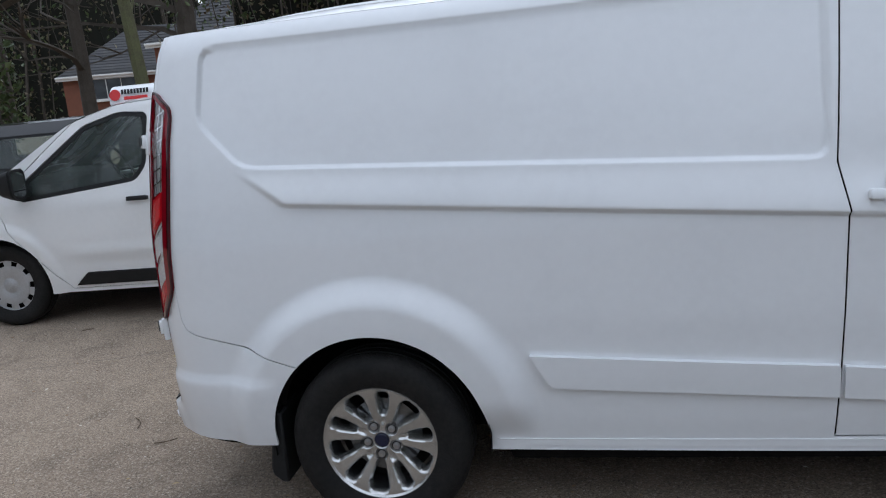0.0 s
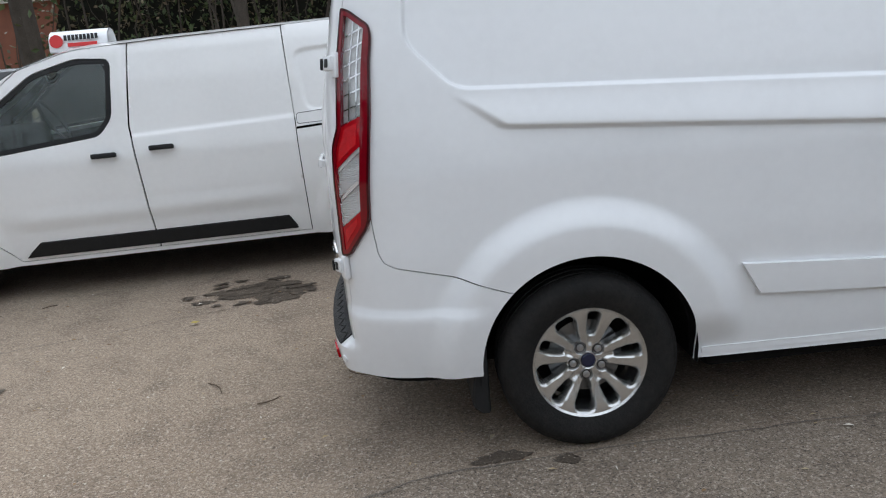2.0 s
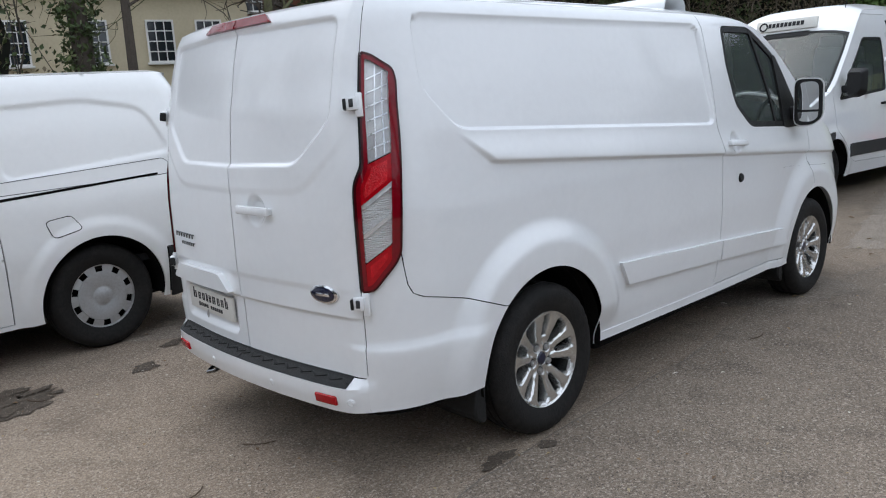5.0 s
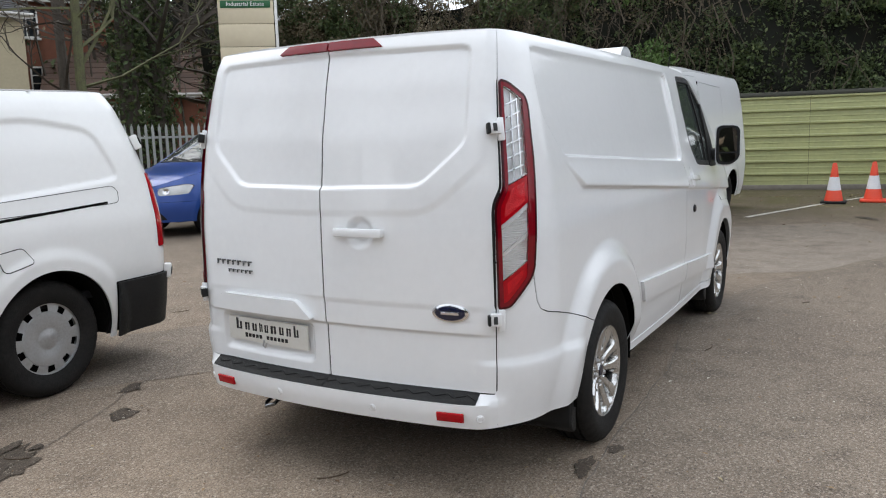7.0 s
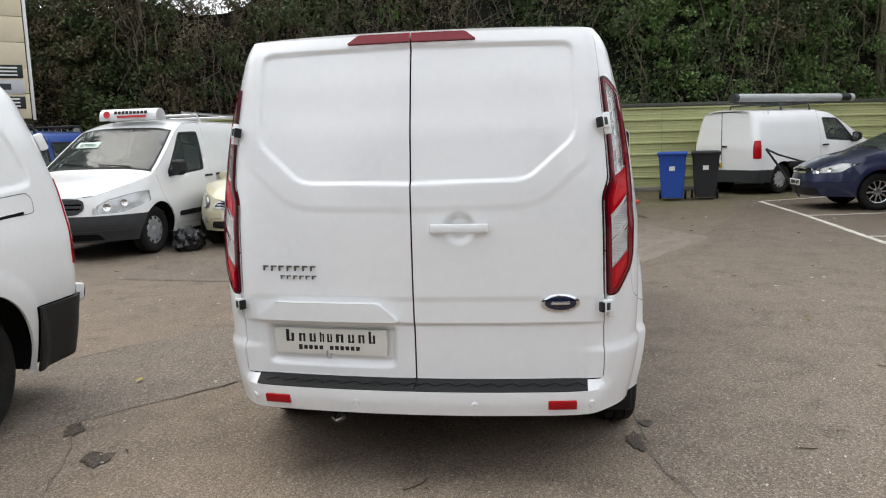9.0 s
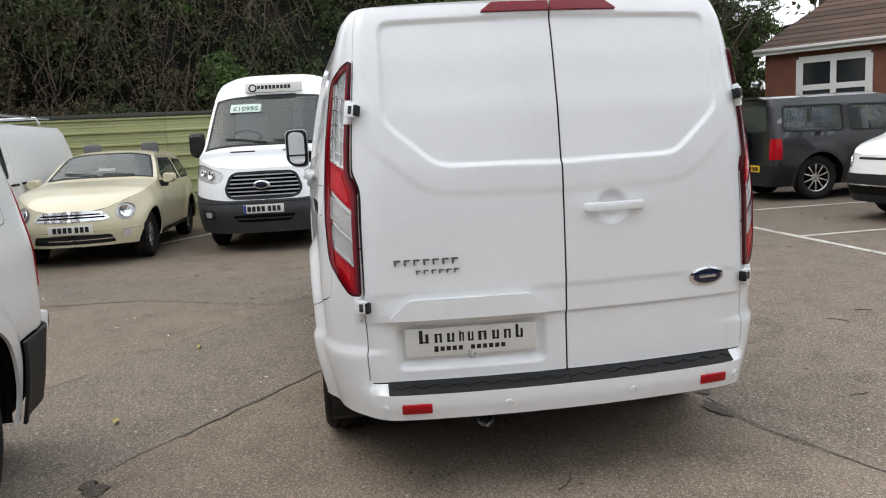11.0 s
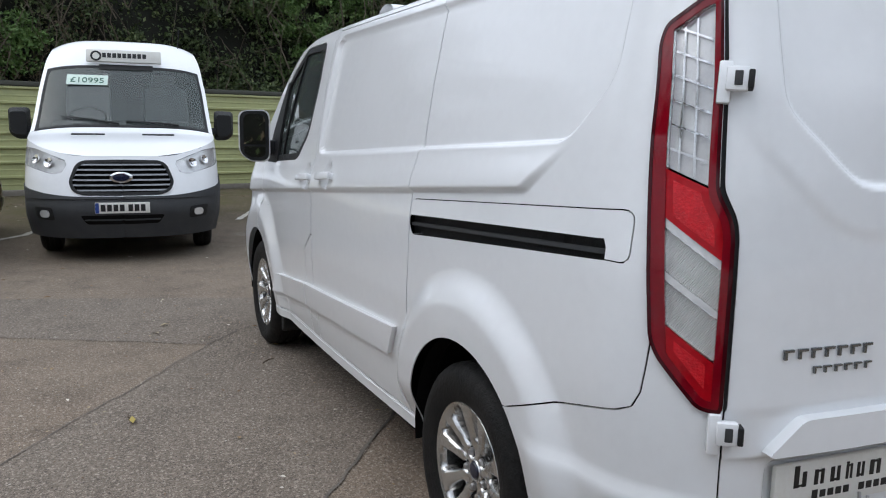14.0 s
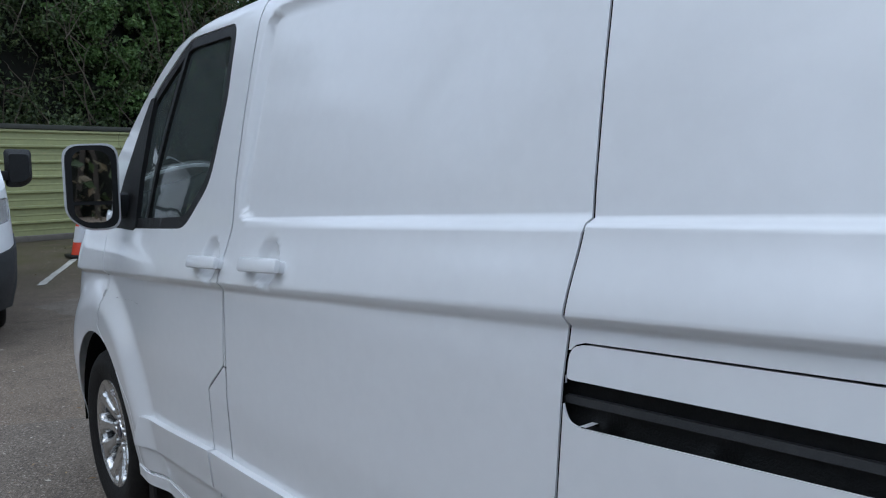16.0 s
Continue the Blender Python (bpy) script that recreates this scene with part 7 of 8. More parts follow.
def tree(x, y, h, r0, seed, lean=(0, 0), ivy=0.0, bark=None, label="", limbs=13, depth=3, twig=0.012):
    """A bare winter tree: trunk, limbs and twigs, with ivy up its trunk where told."""
    rnd = random.Random(seed)
    root = empty("tree", pose(x, y, 0), label, "tree", "trees round the yard")
    pts = [Vector((lean[0] * (k / 8) ** 1.2 * h + rnd.uniform(-.06, .06) * k / 3, lean[1] * (k / 8) ** 1.2 * h + rnd.uniform(-.06, .06) * k / 3, h * k / 8)) for k in range(9)]
    part("trunk", tube(pts, r0, 9, [r0 * (1.25 if k == 0 else 1 - 0.085 * k) for k in range(9)]), bark or BARK, root)
    segs = []

    def grow(p, d, ln, r, lev):
        n = 4
        path = [p]
        for k in range(n):
            d = (d + Vector((rnd.gauss(0, .22), rnd.gauss(0, .22), rnd.gauss(.03, .16)))).normalized()
            path.append(path[-1] + d * ln / n)
        segs.append((path, r, max(twig * 0.4, r * 0.35)))
        if lev < depth:
            for _ in range(rnd.choice((3, 4, 4, 5))):
                k = rnd.randint(1, n)
                dd = (d + Vector((rnd.gauss(0, .75), rnd.gauss(0, .75), rnd.gauss(.1, .5)))).normalized()
                grow(path[k], dd, ln * rnd.uniform(.45, .75), max(twig * 0.5, r * rnd.uniform(.4, .6)), lev + 1)
    for k in range(limbs):
        f = rnd.uniform(.22, 1.0)
        p = pts[int(f * 7.99)].lerp(pts[min(8, int(f * 7.99) + 1)], (f * 7.99) % 1)
        a = rnd.uniform(0, 6.28)
        d = Vector((math.cos(a), math.sin(a), rnd.uniform(.2, 1.1))).normalized()
        grow(p, d, h * rnd.uniform(.16, .34), r0 * rnd.uniform(.22, .42) * (1.15 - .6 * f), 1)
    bm = bmesh.new()
    vs, fs = [], []
    for path, ra, rb in segs:
        d = (path[-1] - path[0]).normalized()
        a = d.orthogonal().normalized()
        b = d.cross(a)
        base = len(vs)
        m = len(path)
        for i, p in enumerate(path):
            rr = ra + (rb - ra) * i / (m - 1)
            vs += [p + a * rr, p - a * rr * .5 + b * rr * .87, p - a * rr * .5 - b * rr * .87]
        for i in range(m - 1):
            q = base + 3 * i
            fs += [(q, q + 1, q + 4, q + 3), (q + 1, q + 2, q + 5, q + 4), (q + 2, q, q + 3, q + 5)]
    bm.free()
    mesh_object("crown", vs, fs, bark or BARK, root)
    if ivy:
        rr = np.random.RandomState(seed)
        cs = []
        for _ in range(int(4200 * ivy)):
            f = rr.uniform(0.0, .95) ** .9
            c = pts[int(f * 7.99)].lerp(pts[min(8, int(f * 7.99) + 1)], (f * 7.99) % 1)
            a, q = rr.uniform(0, 6.28), r0 * (1.15 - .5 * f) + abs(rr.normal(0, .16)) + .12 * noise.noise(Vector((f * 9, seed, 0)))
            cs.append((c.x + q * math.cos(a), c.y + q * math.sin(a), c.z + rr.normal(0, .1)))
        leaves_mesh("ivy", cs, 0.075, IVY, seed, root)
    return root


BT_ = "bare winter tree with many fine twigs"
IT_ = "bare tree with its trunk wrapped in dark ivy"
for k, (x, y, h, r0, lean, ivy, bk) in enumerate([
        (-10.4, 9.6, 11, .34, (0, 0), 1.0, BARK), (-9.4, 11.4, 12, .17, (.02, 0), 0, BARK), (-7.2, 10.2, 11, .15, (-.10, .02), 0, MOSSBARK), (-7.5, 12.6, 12, .26, (.0, 0), .1, BARK), (-13.5, 14, 13, .3, (0, 0), .5, BARK),
        (-3.6, 13.5, 10, .16, (.05, 0), 0, BARK), (.4, 15.0, 11, .16, (-.04, 0), 0, BARK), (3.8, 14.7, 12, .26, (.02, 0), 1.1, BARK), (4.25, 13.3, 11, .12, (.03, 0), 0, BARK), (7.75, 13.4, 12, .13, (.01, .01), 0, MOSSBARK),
        (10.4, 15.2, 13, .30, (.0, 0), 1.4, BARK), (11.25, 15.1, 13, .28, (.02, 0), 1.4, BARK), (13.2, 14.6, 12, .24, (.10, 0), .8, BARK), (13.0, 21.5, 13, .20, (0, 0), 0, BARK), (15.0, 17.0, 12, .2, (0, 0), .3, BARK), (17, 12.5, 12, .22, (0, 0), .4, BARK),
        (20.2, -9.5, 9, .16, (0, 0), 0, MOSSBARK), (19.4, -11.6, 10, .2, (0, .03), .3, BARK), (21, -4, 11, .25, (0, 0), .6, BARK), (20.5, 3, 11, .25, (0, 0), .6, BARK), (19.6, -15.5, 10, .2, (0, 0), 0, BARK), (-1.5, 20, 13, .25, (0, 0), .4, BARK), (-6, 19, 13, .22, (0, 0), 0, BARK),
        (-12, -14, 13, .3, (0, 0), .6, BARK), (-3, -17, 14, .3, (0, 0), .4, BARK), (-16, -4, 12, .3, (0, 0), .6, BARK), (-17, 4, 12, .25, (0, 0), .3, BARK)]):
    tree(x, y, h, r0, 100 + k, lean, ivy, bk, IT_ if ivy else BT_)


def wood(name, pts, h, seed, label, n=9000, mass=0.6, green=0.5, size=.17, spread=1.2, thick=1.0):
    """A belt of trees: a shade-black sheet under a haze of twigs and leaves."""
    r = np.random.RandomState(seed)
    rnd = random.Random(seed)
    root = empty(name, None, label, "woodland")
    root["kind"] = "stuff"
    cs, br = [], []
    seg = [(Vector((*a, 0)), Vector((*b, 0))) for a, b in zip(pts, pts[1:])]
    for _ in range(n):
        a, b = seg[r.randint(len(seg))]
        p = a.lerp(b, r.rand())
        z = h * r.rand() ** 1.3
        (cs if r.rand() < green else br).append((p.x + r.normal(0, spread), p.y + r.normal(0, spread), z))
    leaves_mesh("undergrowth", cs, size, IVY, seed, root)
    leaves_mesh("dry_growth", br, size * .8, BRAMBLE, seed + 1, root)
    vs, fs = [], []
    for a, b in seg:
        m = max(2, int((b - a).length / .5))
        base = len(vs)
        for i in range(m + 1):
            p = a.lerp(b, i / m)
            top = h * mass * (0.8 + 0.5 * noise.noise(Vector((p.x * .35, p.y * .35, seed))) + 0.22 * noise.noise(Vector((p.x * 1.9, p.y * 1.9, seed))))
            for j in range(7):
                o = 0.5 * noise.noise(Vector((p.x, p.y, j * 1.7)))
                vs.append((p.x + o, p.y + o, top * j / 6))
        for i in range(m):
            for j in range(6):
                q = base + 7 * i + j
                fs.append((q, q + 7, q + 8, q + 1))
    # colours in the shade between the trunks as one near-black sheet
    mesh_object("foliage_shade_sheet", vs, fs, SHADEWOOD, root)
    bm = bmesh.new()
    for k in range(150):
        a, b = seg[rnd.randrange(len(seg))]
        p = a.lerp(b, rnd.random())
        x, y = p.x + rnd.gauss(0, 1.5), p.y + rnd.gauss(0, 1.5)
        stems(bm, rnd, (x, y, 0), (x + rnd.uniform(-1.5, 1.5), y + rnd.uniform(-1.5, 1.5), h * rnd.uniform(.6, 1.5)), 6, rnd.uniform(.03, .12) * thick, .012, .35)
    part("stems", bm, BARK, root)


wood("woodland", [(-42, 24), (-36, 40), (-14, 44), (2, 37), (14, 33), (24, 22)], 15, 21, "brown winter woodland behind the houses", 42000, .85, .35)
wood("woodland", [(26, -18), (16, -30), (0, -26), (-12, -19), (-18, -8), (-19, 8)], 11, 31, "mixed winter trees across the road", 20000, .5)
wood("shrubbery", [(-8.5, 17.0), (-3, 18.5), (3.2, 17.8)], 9, 41, "tall dark evergreen shrubs and ivy behind the parked vans", 24000, .85, .5, .085, .9, .3)

# ---- railings ----
RAIL = material("galvanised_paling", (0.34, 0.35, 0.33), 0.5, 0.4, alpha_noise=0.5, second=(0.22, 0.22, 0.2))
PA, PB = Vector((2.0, 14.3, 0)), Vector((12.4, 10.4, 0))
rail = empty("palisade_fence", None, "grey steel palisade fence with pointed pales", "fence")
pd = (PB - PA).normalized()
pl_len = (PB - PA).length
pale = prism([(-.03, .10), (.03, .10), (.03, 1.86), (0.0, 1.95), (-.03, 1.86)], .012)
pale_me = bpy.data.meshes.new("pale")
pale.to_mesh(pale_me), pale.free()
pale_me.materials.append(RAIL)
PM = Matrix.Rotation(math.atan2(pd.y, pd.x), 4, "Z")
for k in range(int(pl_len / .15)):
    o = new("pale", pale_me)
    o.parent = rail
    p = PA + pd * (.15 * k)
    o.matrix_basis = Matrix.Translation(p) @ PM
for z in (.45, 1.65):
    part("rail", box(pl_len / 2, .03, z, pl_len, .04, .05, .004, Matrix.Translation(PA) @ PM), RAIL, rail)
for k in range(5):
    p = PA + pd * (pl_len * k / 4)
    part("post", box(p.x, p.y + .06, 1.0, .10, .10, 2.0, .006), RAIL, rail)

# ---- houses ----
BRICK = material("red_brick", (0.20, 0.078, 0.045), 0.85, alpha_noise=0.7, second=(0.12, 0.052, 0.036), noise_scale=3, bump=0.4, bump_scale=14)
SLATE = material("grey_slate", (0.055, 0.056, 0.060), 0.75, spec=0.2, alpha_noise=0.6, second=(0.085, 0.082, 0.078), noise_scale=2, per_object=0.2)
RTILE = material("brown_roof_tile", (0.12, 0.075, 0.055), 0.85, alpha_noise=0.8, second=(0.075, 0.055, 0.045), noise_scale=2, per_object=0.25)
CREAMR = material("cream_render", (0.55, 0.48, 0.33), 0.9, alpha_noise=0.5, second=(0.42, 0.36, 0.25), noise_scale=1.2)
SASH = material("white_joinery", (0.72, 0.71, 0.68), 0.5, alpha_noise=0.2)
PANE = material("dark_window_pane", (0.02, 0.024, 0.028), 0.05, spec=0.8)


def house_window(parent, m, w, h, cols, rows, stile=.035):
    """A window facing -y: frame, bars, panes, sill."""
    g = empty("window")
    g.parent = parent
    g.matrix_basis = m
    for k in range(cols):
        for j in range(rows):
            part("pane", box(-w / 2 + w * (k + .5) / cols, 0.02, h * (j + .5) / rows, w / cols - .03, .02, h / rows - .03), PANE, g)
    bm = bmesh.new()
    for k in range(cols + 1):
        add_box(bm, -w / 2 + w * k / cols, 0, h / 2, .03 + stile if k in (0, cols) else stile, .06, h + .05)
    for j in range(rows + 1):
        add_box(bm, 0, -.002, h * j / rows, w + .05, .06, .03 + stile if j in (0, rows) else stile)
    part("frame", bm, SASH, g)
    part("sill", box(0, -.06, -.07, w + .2, .18, .08, .01), SASH, g)


def house(name, m, w, d, eave, ridge, wall, roof, windows, label, courses=16, hip=False, chimney=None):
    """A house whose front faces -y in its own frame, w wide and d deep, with a tiled roof laid in courses."""
    root = empty(name, m, label, "house")
    bm = bmesh.new()
    prof = [(-w / 2, 0), (w / 2, 0), (w / 2, eave), (-w / 2, eave)]
    f0 = [bm.verts.new((x, 0, z)) for x, z in prof]
    f1 = [bm.verts.new((x, d, z)) for x, z in prof]
    bm.faces.new(f0), bm.faces.new(f1[::-1])
    for i in range(4):
        bm.faces.new((f0[i], f1[i], f1[(i + 1) % 4], f0[(i + 1) % 4]))
    if not hip:
        for x in (-w / 2, w / 2):
            bm.faces.new([bm.verts.new(p) for p in ((x, 0, eave), (x, d, eave), (x, d / 2, ridge))])
    bmesh.ops.recalc_face_normals(bm, faces=bm.faces)
    part("wall", bm, wall, root, smooth=False)
    for side in (0, 1):
        for k in range(courses):
            t0, t1 = k / courses, (k + 1) / courses
            y0, y1 = -.35 + (d / 2 + .35) * t0, -.35 + (d / 2 + .35) * t1
            z0, z1 = eave - .1 + (ridge - eave + .1) * t0, eave - .1 + (ridge - eave + .1) * t1
            h0 = w / 2 + .3 - (d / 2 * t0 if hip else 0)
            h1 = w / 2 + .3 - (d / 2 * t1 if hip else 0)
            bm = bmesh.new()
            q = [(-h0, y0, z0 + .05), (h0, y0, z0 + .05), (h1, y1, z1 + .02), (-h1, y1, z1 + .02)]
            lo = [(-h0, y0, z0), (h0, y0, z0)]
            v = [bm.verts.new((x, y if side == 0 else d - y, z)) for x, y, z in q]
            u = [bm.verts.new((x, y if side == 0 else d - y, z)) for x, y, z in lo]
            bm.faces.new(v), bm.faces.new((u[0], u[1], v[1], v[0]))
            bmesh.ops.recalc_face_normals(bm, faces=bm.faces)
            part("roof_course", bm, roof, root, smooth=False)
    if hip:
        for sx in (-1, 1):
            bm = bmesh.new()
            x0, x1 = sx * (w / 2 + .3), sx * (w / 2 + .3 - d / 2)
            bm.faces.new([bm.verts.new(p) for p in ((x0, -.35, eave - .08), (x0, d + .35, eave - .08), (x1, d / 2, ridge + .01))])
            bmesh.ops.recalc_face_normals(bm, faces=bm.faces)
            part("roof_hip", bm, roof, root, smooth=False)
    part("gutter", box(0, -.38, eave - .06, w + .5, .10, .09, .02), SASH, root)
    part("fascia", box(0, -.30, eave - .12, w + .5, .04, .18), SASH, root)
    for (x, z, ww, hh, c, r) in windows:
        house_window(root, pose(x, -.03, z), ww, hh, c, r, .17 if name == "bungalow" else .035)
    if chimney:
        cx, cz = chimney
        part("chimney", box(cx, d / 2, cz - .8, .9, .7, 2.4, .03), BRICK, root)
    return root


house("brick_house", pose(-19.9, 32.9, 0, 0, 0, 25), 9, 7, 4.15, 6.7, BRICK, SLATE, [(-2.2, 2.95, 2.1, 1.0, 3, 1), (1.4, 2.95, 1.6, 1.0, 2, 1)], "red brick house with a grey slate roof", 18, True)
house("brick_house", pose(-14.4, 28.2, 0, 0, 0, 8), 5.4, 6, 4.9, 7.4, BRICK, SLATE, [], "windowless red brick house end under a hipped slate roof", 18, True)
house("rendered_house", pose(9.5, 26.2, 0, 0, 0, -14), 9.5, 9, 6.3, 8.0, CREAMR, SLATE, [(-3.6, 3.65, .95, 1.5, 3, 4), (-1.0, 3.65, .95, 1.5, 3, 4), (1.34, 3.65, .95, 1.5, 3, 4), (3.16, 3.65, .95, 1.5, 3, 4), (-3, .9, .95, 1.6, 3, 4), (1.3, .9, .95, 1.6, 3, 4)], "large cream rendered house with white sash windows", 14)
house("brick_house", pose(17.0, 28.2, 0, 0, 0, -30), 7, 8, 7.6, 10.4, BRICK, RTILE, [(-1.9, 3.8, .8, 1.4, 2, 4), (-.2, 3.5, .8, 1.3, 2, 4), (2.2, 3.6, .8, 1.4, 2, 4), (-.6, 6.0, .8, 1.2, 2, 3)], "tall red brick house with white windows", 14, chimney=(2.2, 10.4))
house("brick_house", pose(19.0, 24.2, 0, 0, 0, -45), 8, 8, 3.6, 7.4, BRICK, RTILE, [(-1.2, 1.9, 1.5, 1.2, 3, 2)], "low brick house under a steep tiled roof", 16)
house("bungalow", pose(14.2, -17.2, 0, 0, 0, 214), 13, 9, 3.55, 7.6, BRICK, RTILE, [(1.1, 1.25, 2.5, 2.0, 3, 2), (3.1, 1.75, 1.0, 1.45, 1, 2), (-1.6, 1.25, 1.6, 2.0, 2, 2), (-4.4, 1.4, 2.0, 1.7, 2, 2)], "brick bungalow with brown tiles and white windows", 26, True)

# ---- cones, bins, sign ----
CONE = material("orange_cone", (0.72, 0.07, 0.03), 0.5, alpha_noise=0.4, second=(0.5, 0.06, 0.03))
SLEEVE = material("white_sleeve", (0.72, 0.72, 0.74), 0.4, alpha_noise=0.3)


def cone(x, y, base_mat, label):
    c = empty("traffic_cone", pose(x, y, 0), label, "cone", "traffic cones")
    b = box(0, 0, .03, .44, .44, .05, .015)
    part("base", b, base_mat, c)
    lower = lathe([(.165, 0.05), (.16, .07), (.125, .24), (.12, .25)], 28)
    sleeve = lathe([(.123, .25), (.080, .50), (.076, .50)], 28)
    top = lathe([(.076, .50), (.040, .74), (.030, .76), (.0, .76)], 28)
    for nm, q, mt in (("lower_cone", lower, CONE), ("white_band", sleeve, SLEEVE), ("cone_tip", top, CONE)):
        bmesh.ops.rotate(q, matrix=Matrix.Rotation(math.pi / 2, 3, "X"), verts=q.verts)
        part(nm, q, mt, c)
    return c


cone(12.75, -1.30, PLASTIC, "orange and white traffic cone on a black base")
cone(13.15, -1.95, CONE, "orange and white traffic cone with orange base")


def wheelie_bin(x, y, turn, mat, label):
    b = empty("wheelie_bin", pose(x, y, 0, 0, 0, turn), label, "bin", "wheelie bins")
    bm = bmesh.new()
    rings = []
    for z, hw, hd, off in ((.06, .22, .24, .03), (.5, .255, .29, .01), (.93, .28, .33, 0), (.99, .30, .35, 0), (1.0, .30, .35, 0)):
        rings.append([bm.verts.new((off + sx * hd, sy * hw, z)) for sx, sy in ((-1, -1), (1, -1), (1, 1), (-1, 1))])
    for p, q in zip(rings, rings[1:]):
        for i in range(4):
            bm.faces.new((p[i], p[(i + 1) % 4], q[(i + 1) % 4], q[i]))
    bm.faces.new(rings[0][::-1])
    bmesh.ops.bevel(bm, geom=[e for e in bm.edges if abs(e.verts[0].co.z - e.verts[1].co.z) > .03], offset=.035, segments=3, affect="EDGES")
    part("body", bm, mat, b)
    lid = box(0, 0, 1.035, .74, .62, .06, .025)
    add_box(lid, .36, 0, 1.03, .06, .64, .05, .02)
    part("lid", lid, mat, b)
    part("handle", tube([(-.36, -.2, 1.0), (-.42, -.2, 1.02), (-.42, .2, 1.02), (-.36, .2, 1.0)], .016, 8), mat, b)
    for s in (-1, 1):
        w = lathe([(0, -.02), (.09, -.025), (.10, -.02), (.10, .02), (.09, .025), (0, .02)], 24)
        bmesh.ops.translate(w, vec=(-.24, s * .27, .10), verts=w.verts)
        part("wheel", w, RUBBER, b)
    part("council_mark", box(.315, 0, .72, .006, .12, .12, .0, pose(0, 0, 0, 0, 0, 0)), WHITEPL, b)
    return b


wheelie_bin(13.75, -2.95, 170, material("blue_bin_plastic", (0.015, 0.07, 0.33), 0.45, alpha_noise=.3), "blue plastic wheelie bin with a small white mark")
wheelie_bin(13.95, -3.68, 172, material("black_bin_plastic", (0.02, 0.021, 0.023), 0.45, alpha_noise=.4), "black plastic wheelie bin with a small white mark")

SIGNB = material("cream_sign_board", (0.62, 0.54, 0.38), 0.6, alpha_noise=.35, second=(.5, .42, .28), noise_scale=1)
GREEN = material("green_sign_strip", (0.015, 0.10, 0.035), 0.5)
SILVERB = material("silver_sign_strip", (0.50, 0.50, 0.51), 0.4, alpha_noise=.3)


def words(name, text, size, m, mat, parent):
    cu = bpy.data.curves.new("words", "FONT")
    cu.body, cu.size, cu.align_x, cu.align_y, cu.extrude = text, size, "CENTER", "CENTER", 0.002
    tmp = bpy.data.objects.new("tmp", cu)
    scene.collection.objects.link(tmp)
    me = bpy.data.meshes.new_from_object(tmp.evaluated_get(bpy.context.evaluated_depsgraph_get()))
    bpy.data.objects.remove(tmp)
    me.materials.append(mat)
    ob = new(name, me)
    ob.parent = parent
    ob.matrix_basis = m @ pose(0, 0, 0, 90, 0, 0)
    return ob


sg = empty("estate_sign", pose(10.0, 10.55, 0, 0, 0, -52), "tall cream estate sign board on grey posts", "sign")
for x in (-.42, .42):
    part("post", box(x, .10, 2.4, .10, .10, 4.9, .01), RAIL, sg)
for k in range(6):
    part("board", box(0, 0, 2.12 + .5 * k + .25, 1.22, .05, .492, .008), SIGNB, sg)
part("edge_trim", box(.66, .05, 3.6, .06, .14, 3.0, .008), SASH, sg)
part("green_strip", box(0, -.03, 4.55, 1.1, .02, .16, .004), GREEN, sg)
words("lettering", "Industrial Estate", .13, pose(0, -.045, 4.55), SASH, sg)
for z, mt, h in ((3.05, INK, .26), (2.75, SILVERB, .28), (2.44, INK, .24)):
    st = part("tenant_strip", box(0, -.03, z, 1.06, .02, h, .004), mt, sg)
    for j in range(3 if mt is INK else 1):
        bm = bmesh.new()
        add_box(bm, .18 if mt is INK else .0, -.043, z + .07 - .07 * j if mt is INK else z, .5 if mt is INK else .6, .004, .03 if mt is INK else .12)
        part("lettering_bar", bm, SASH if mt is INK else GREYPL, st, smooth=False)
# black refuse bag by the panel van's wheel
bm = bmesh.new()
bmesh.ops.create_icosphere(bm, subdivisions=4, radius=1)
for v in bm.verts:
    d = v.co.normalized()
    k = 1 + .28 * noise.noise(d * 2.3) + .13 * noise.noise(d * 6.0)
    v.co = Vector((d.x * .25 * k, d.y * .20 * k, max(-.13, d.z * .20 * k) + .13))
tagged(part("refuse_bag", bm, material("black_polythene", (.012, .012, .013), .25, bump=.8, bump_scale=12)), "crumpled black refuse bag on the tarmac", "bag").location = (6.25, 4.72, 0)

# roof boards, rails, ladders, cards
def on_top(T, x, y):
    """Frame on a top skin: -y outwards, z up the slope, x to the vehicle's left."""
    b = y / float(T.width(np.array([x]))[0]) * T.half
    p = T.pos(np.array([x]), np.array([b]))[0]
    q = T.pos(np.array([x - 2e-3]), np.array([b]))[0]
    ez, ex = Vector(q - p).normalized(), Vector((0, 1, 0))
    ey = ez.cross(ex).normalized()
    m = Matrix((ex, ey, ez)).transposed().to_4x4()
    m.translation = Vector(p)
    return m


CARD = material("price_card", (0.62, 0.74, 0.66), 0.5, alpha_noise=.2)
INKGREEN = material("dark_green_ink", (0.02, 0.10, 0.06), 0.5)


def price_card(parent, m, text, w, h):
    c = part("price_card", box(0, -.012, 0, w, .006, h, .002, m), CARD, parent, "pale green price card")
    words("price", text, h * .72, m @ Matrix.Translation((0, -.018, -h * .08)), INKGREEN, c)


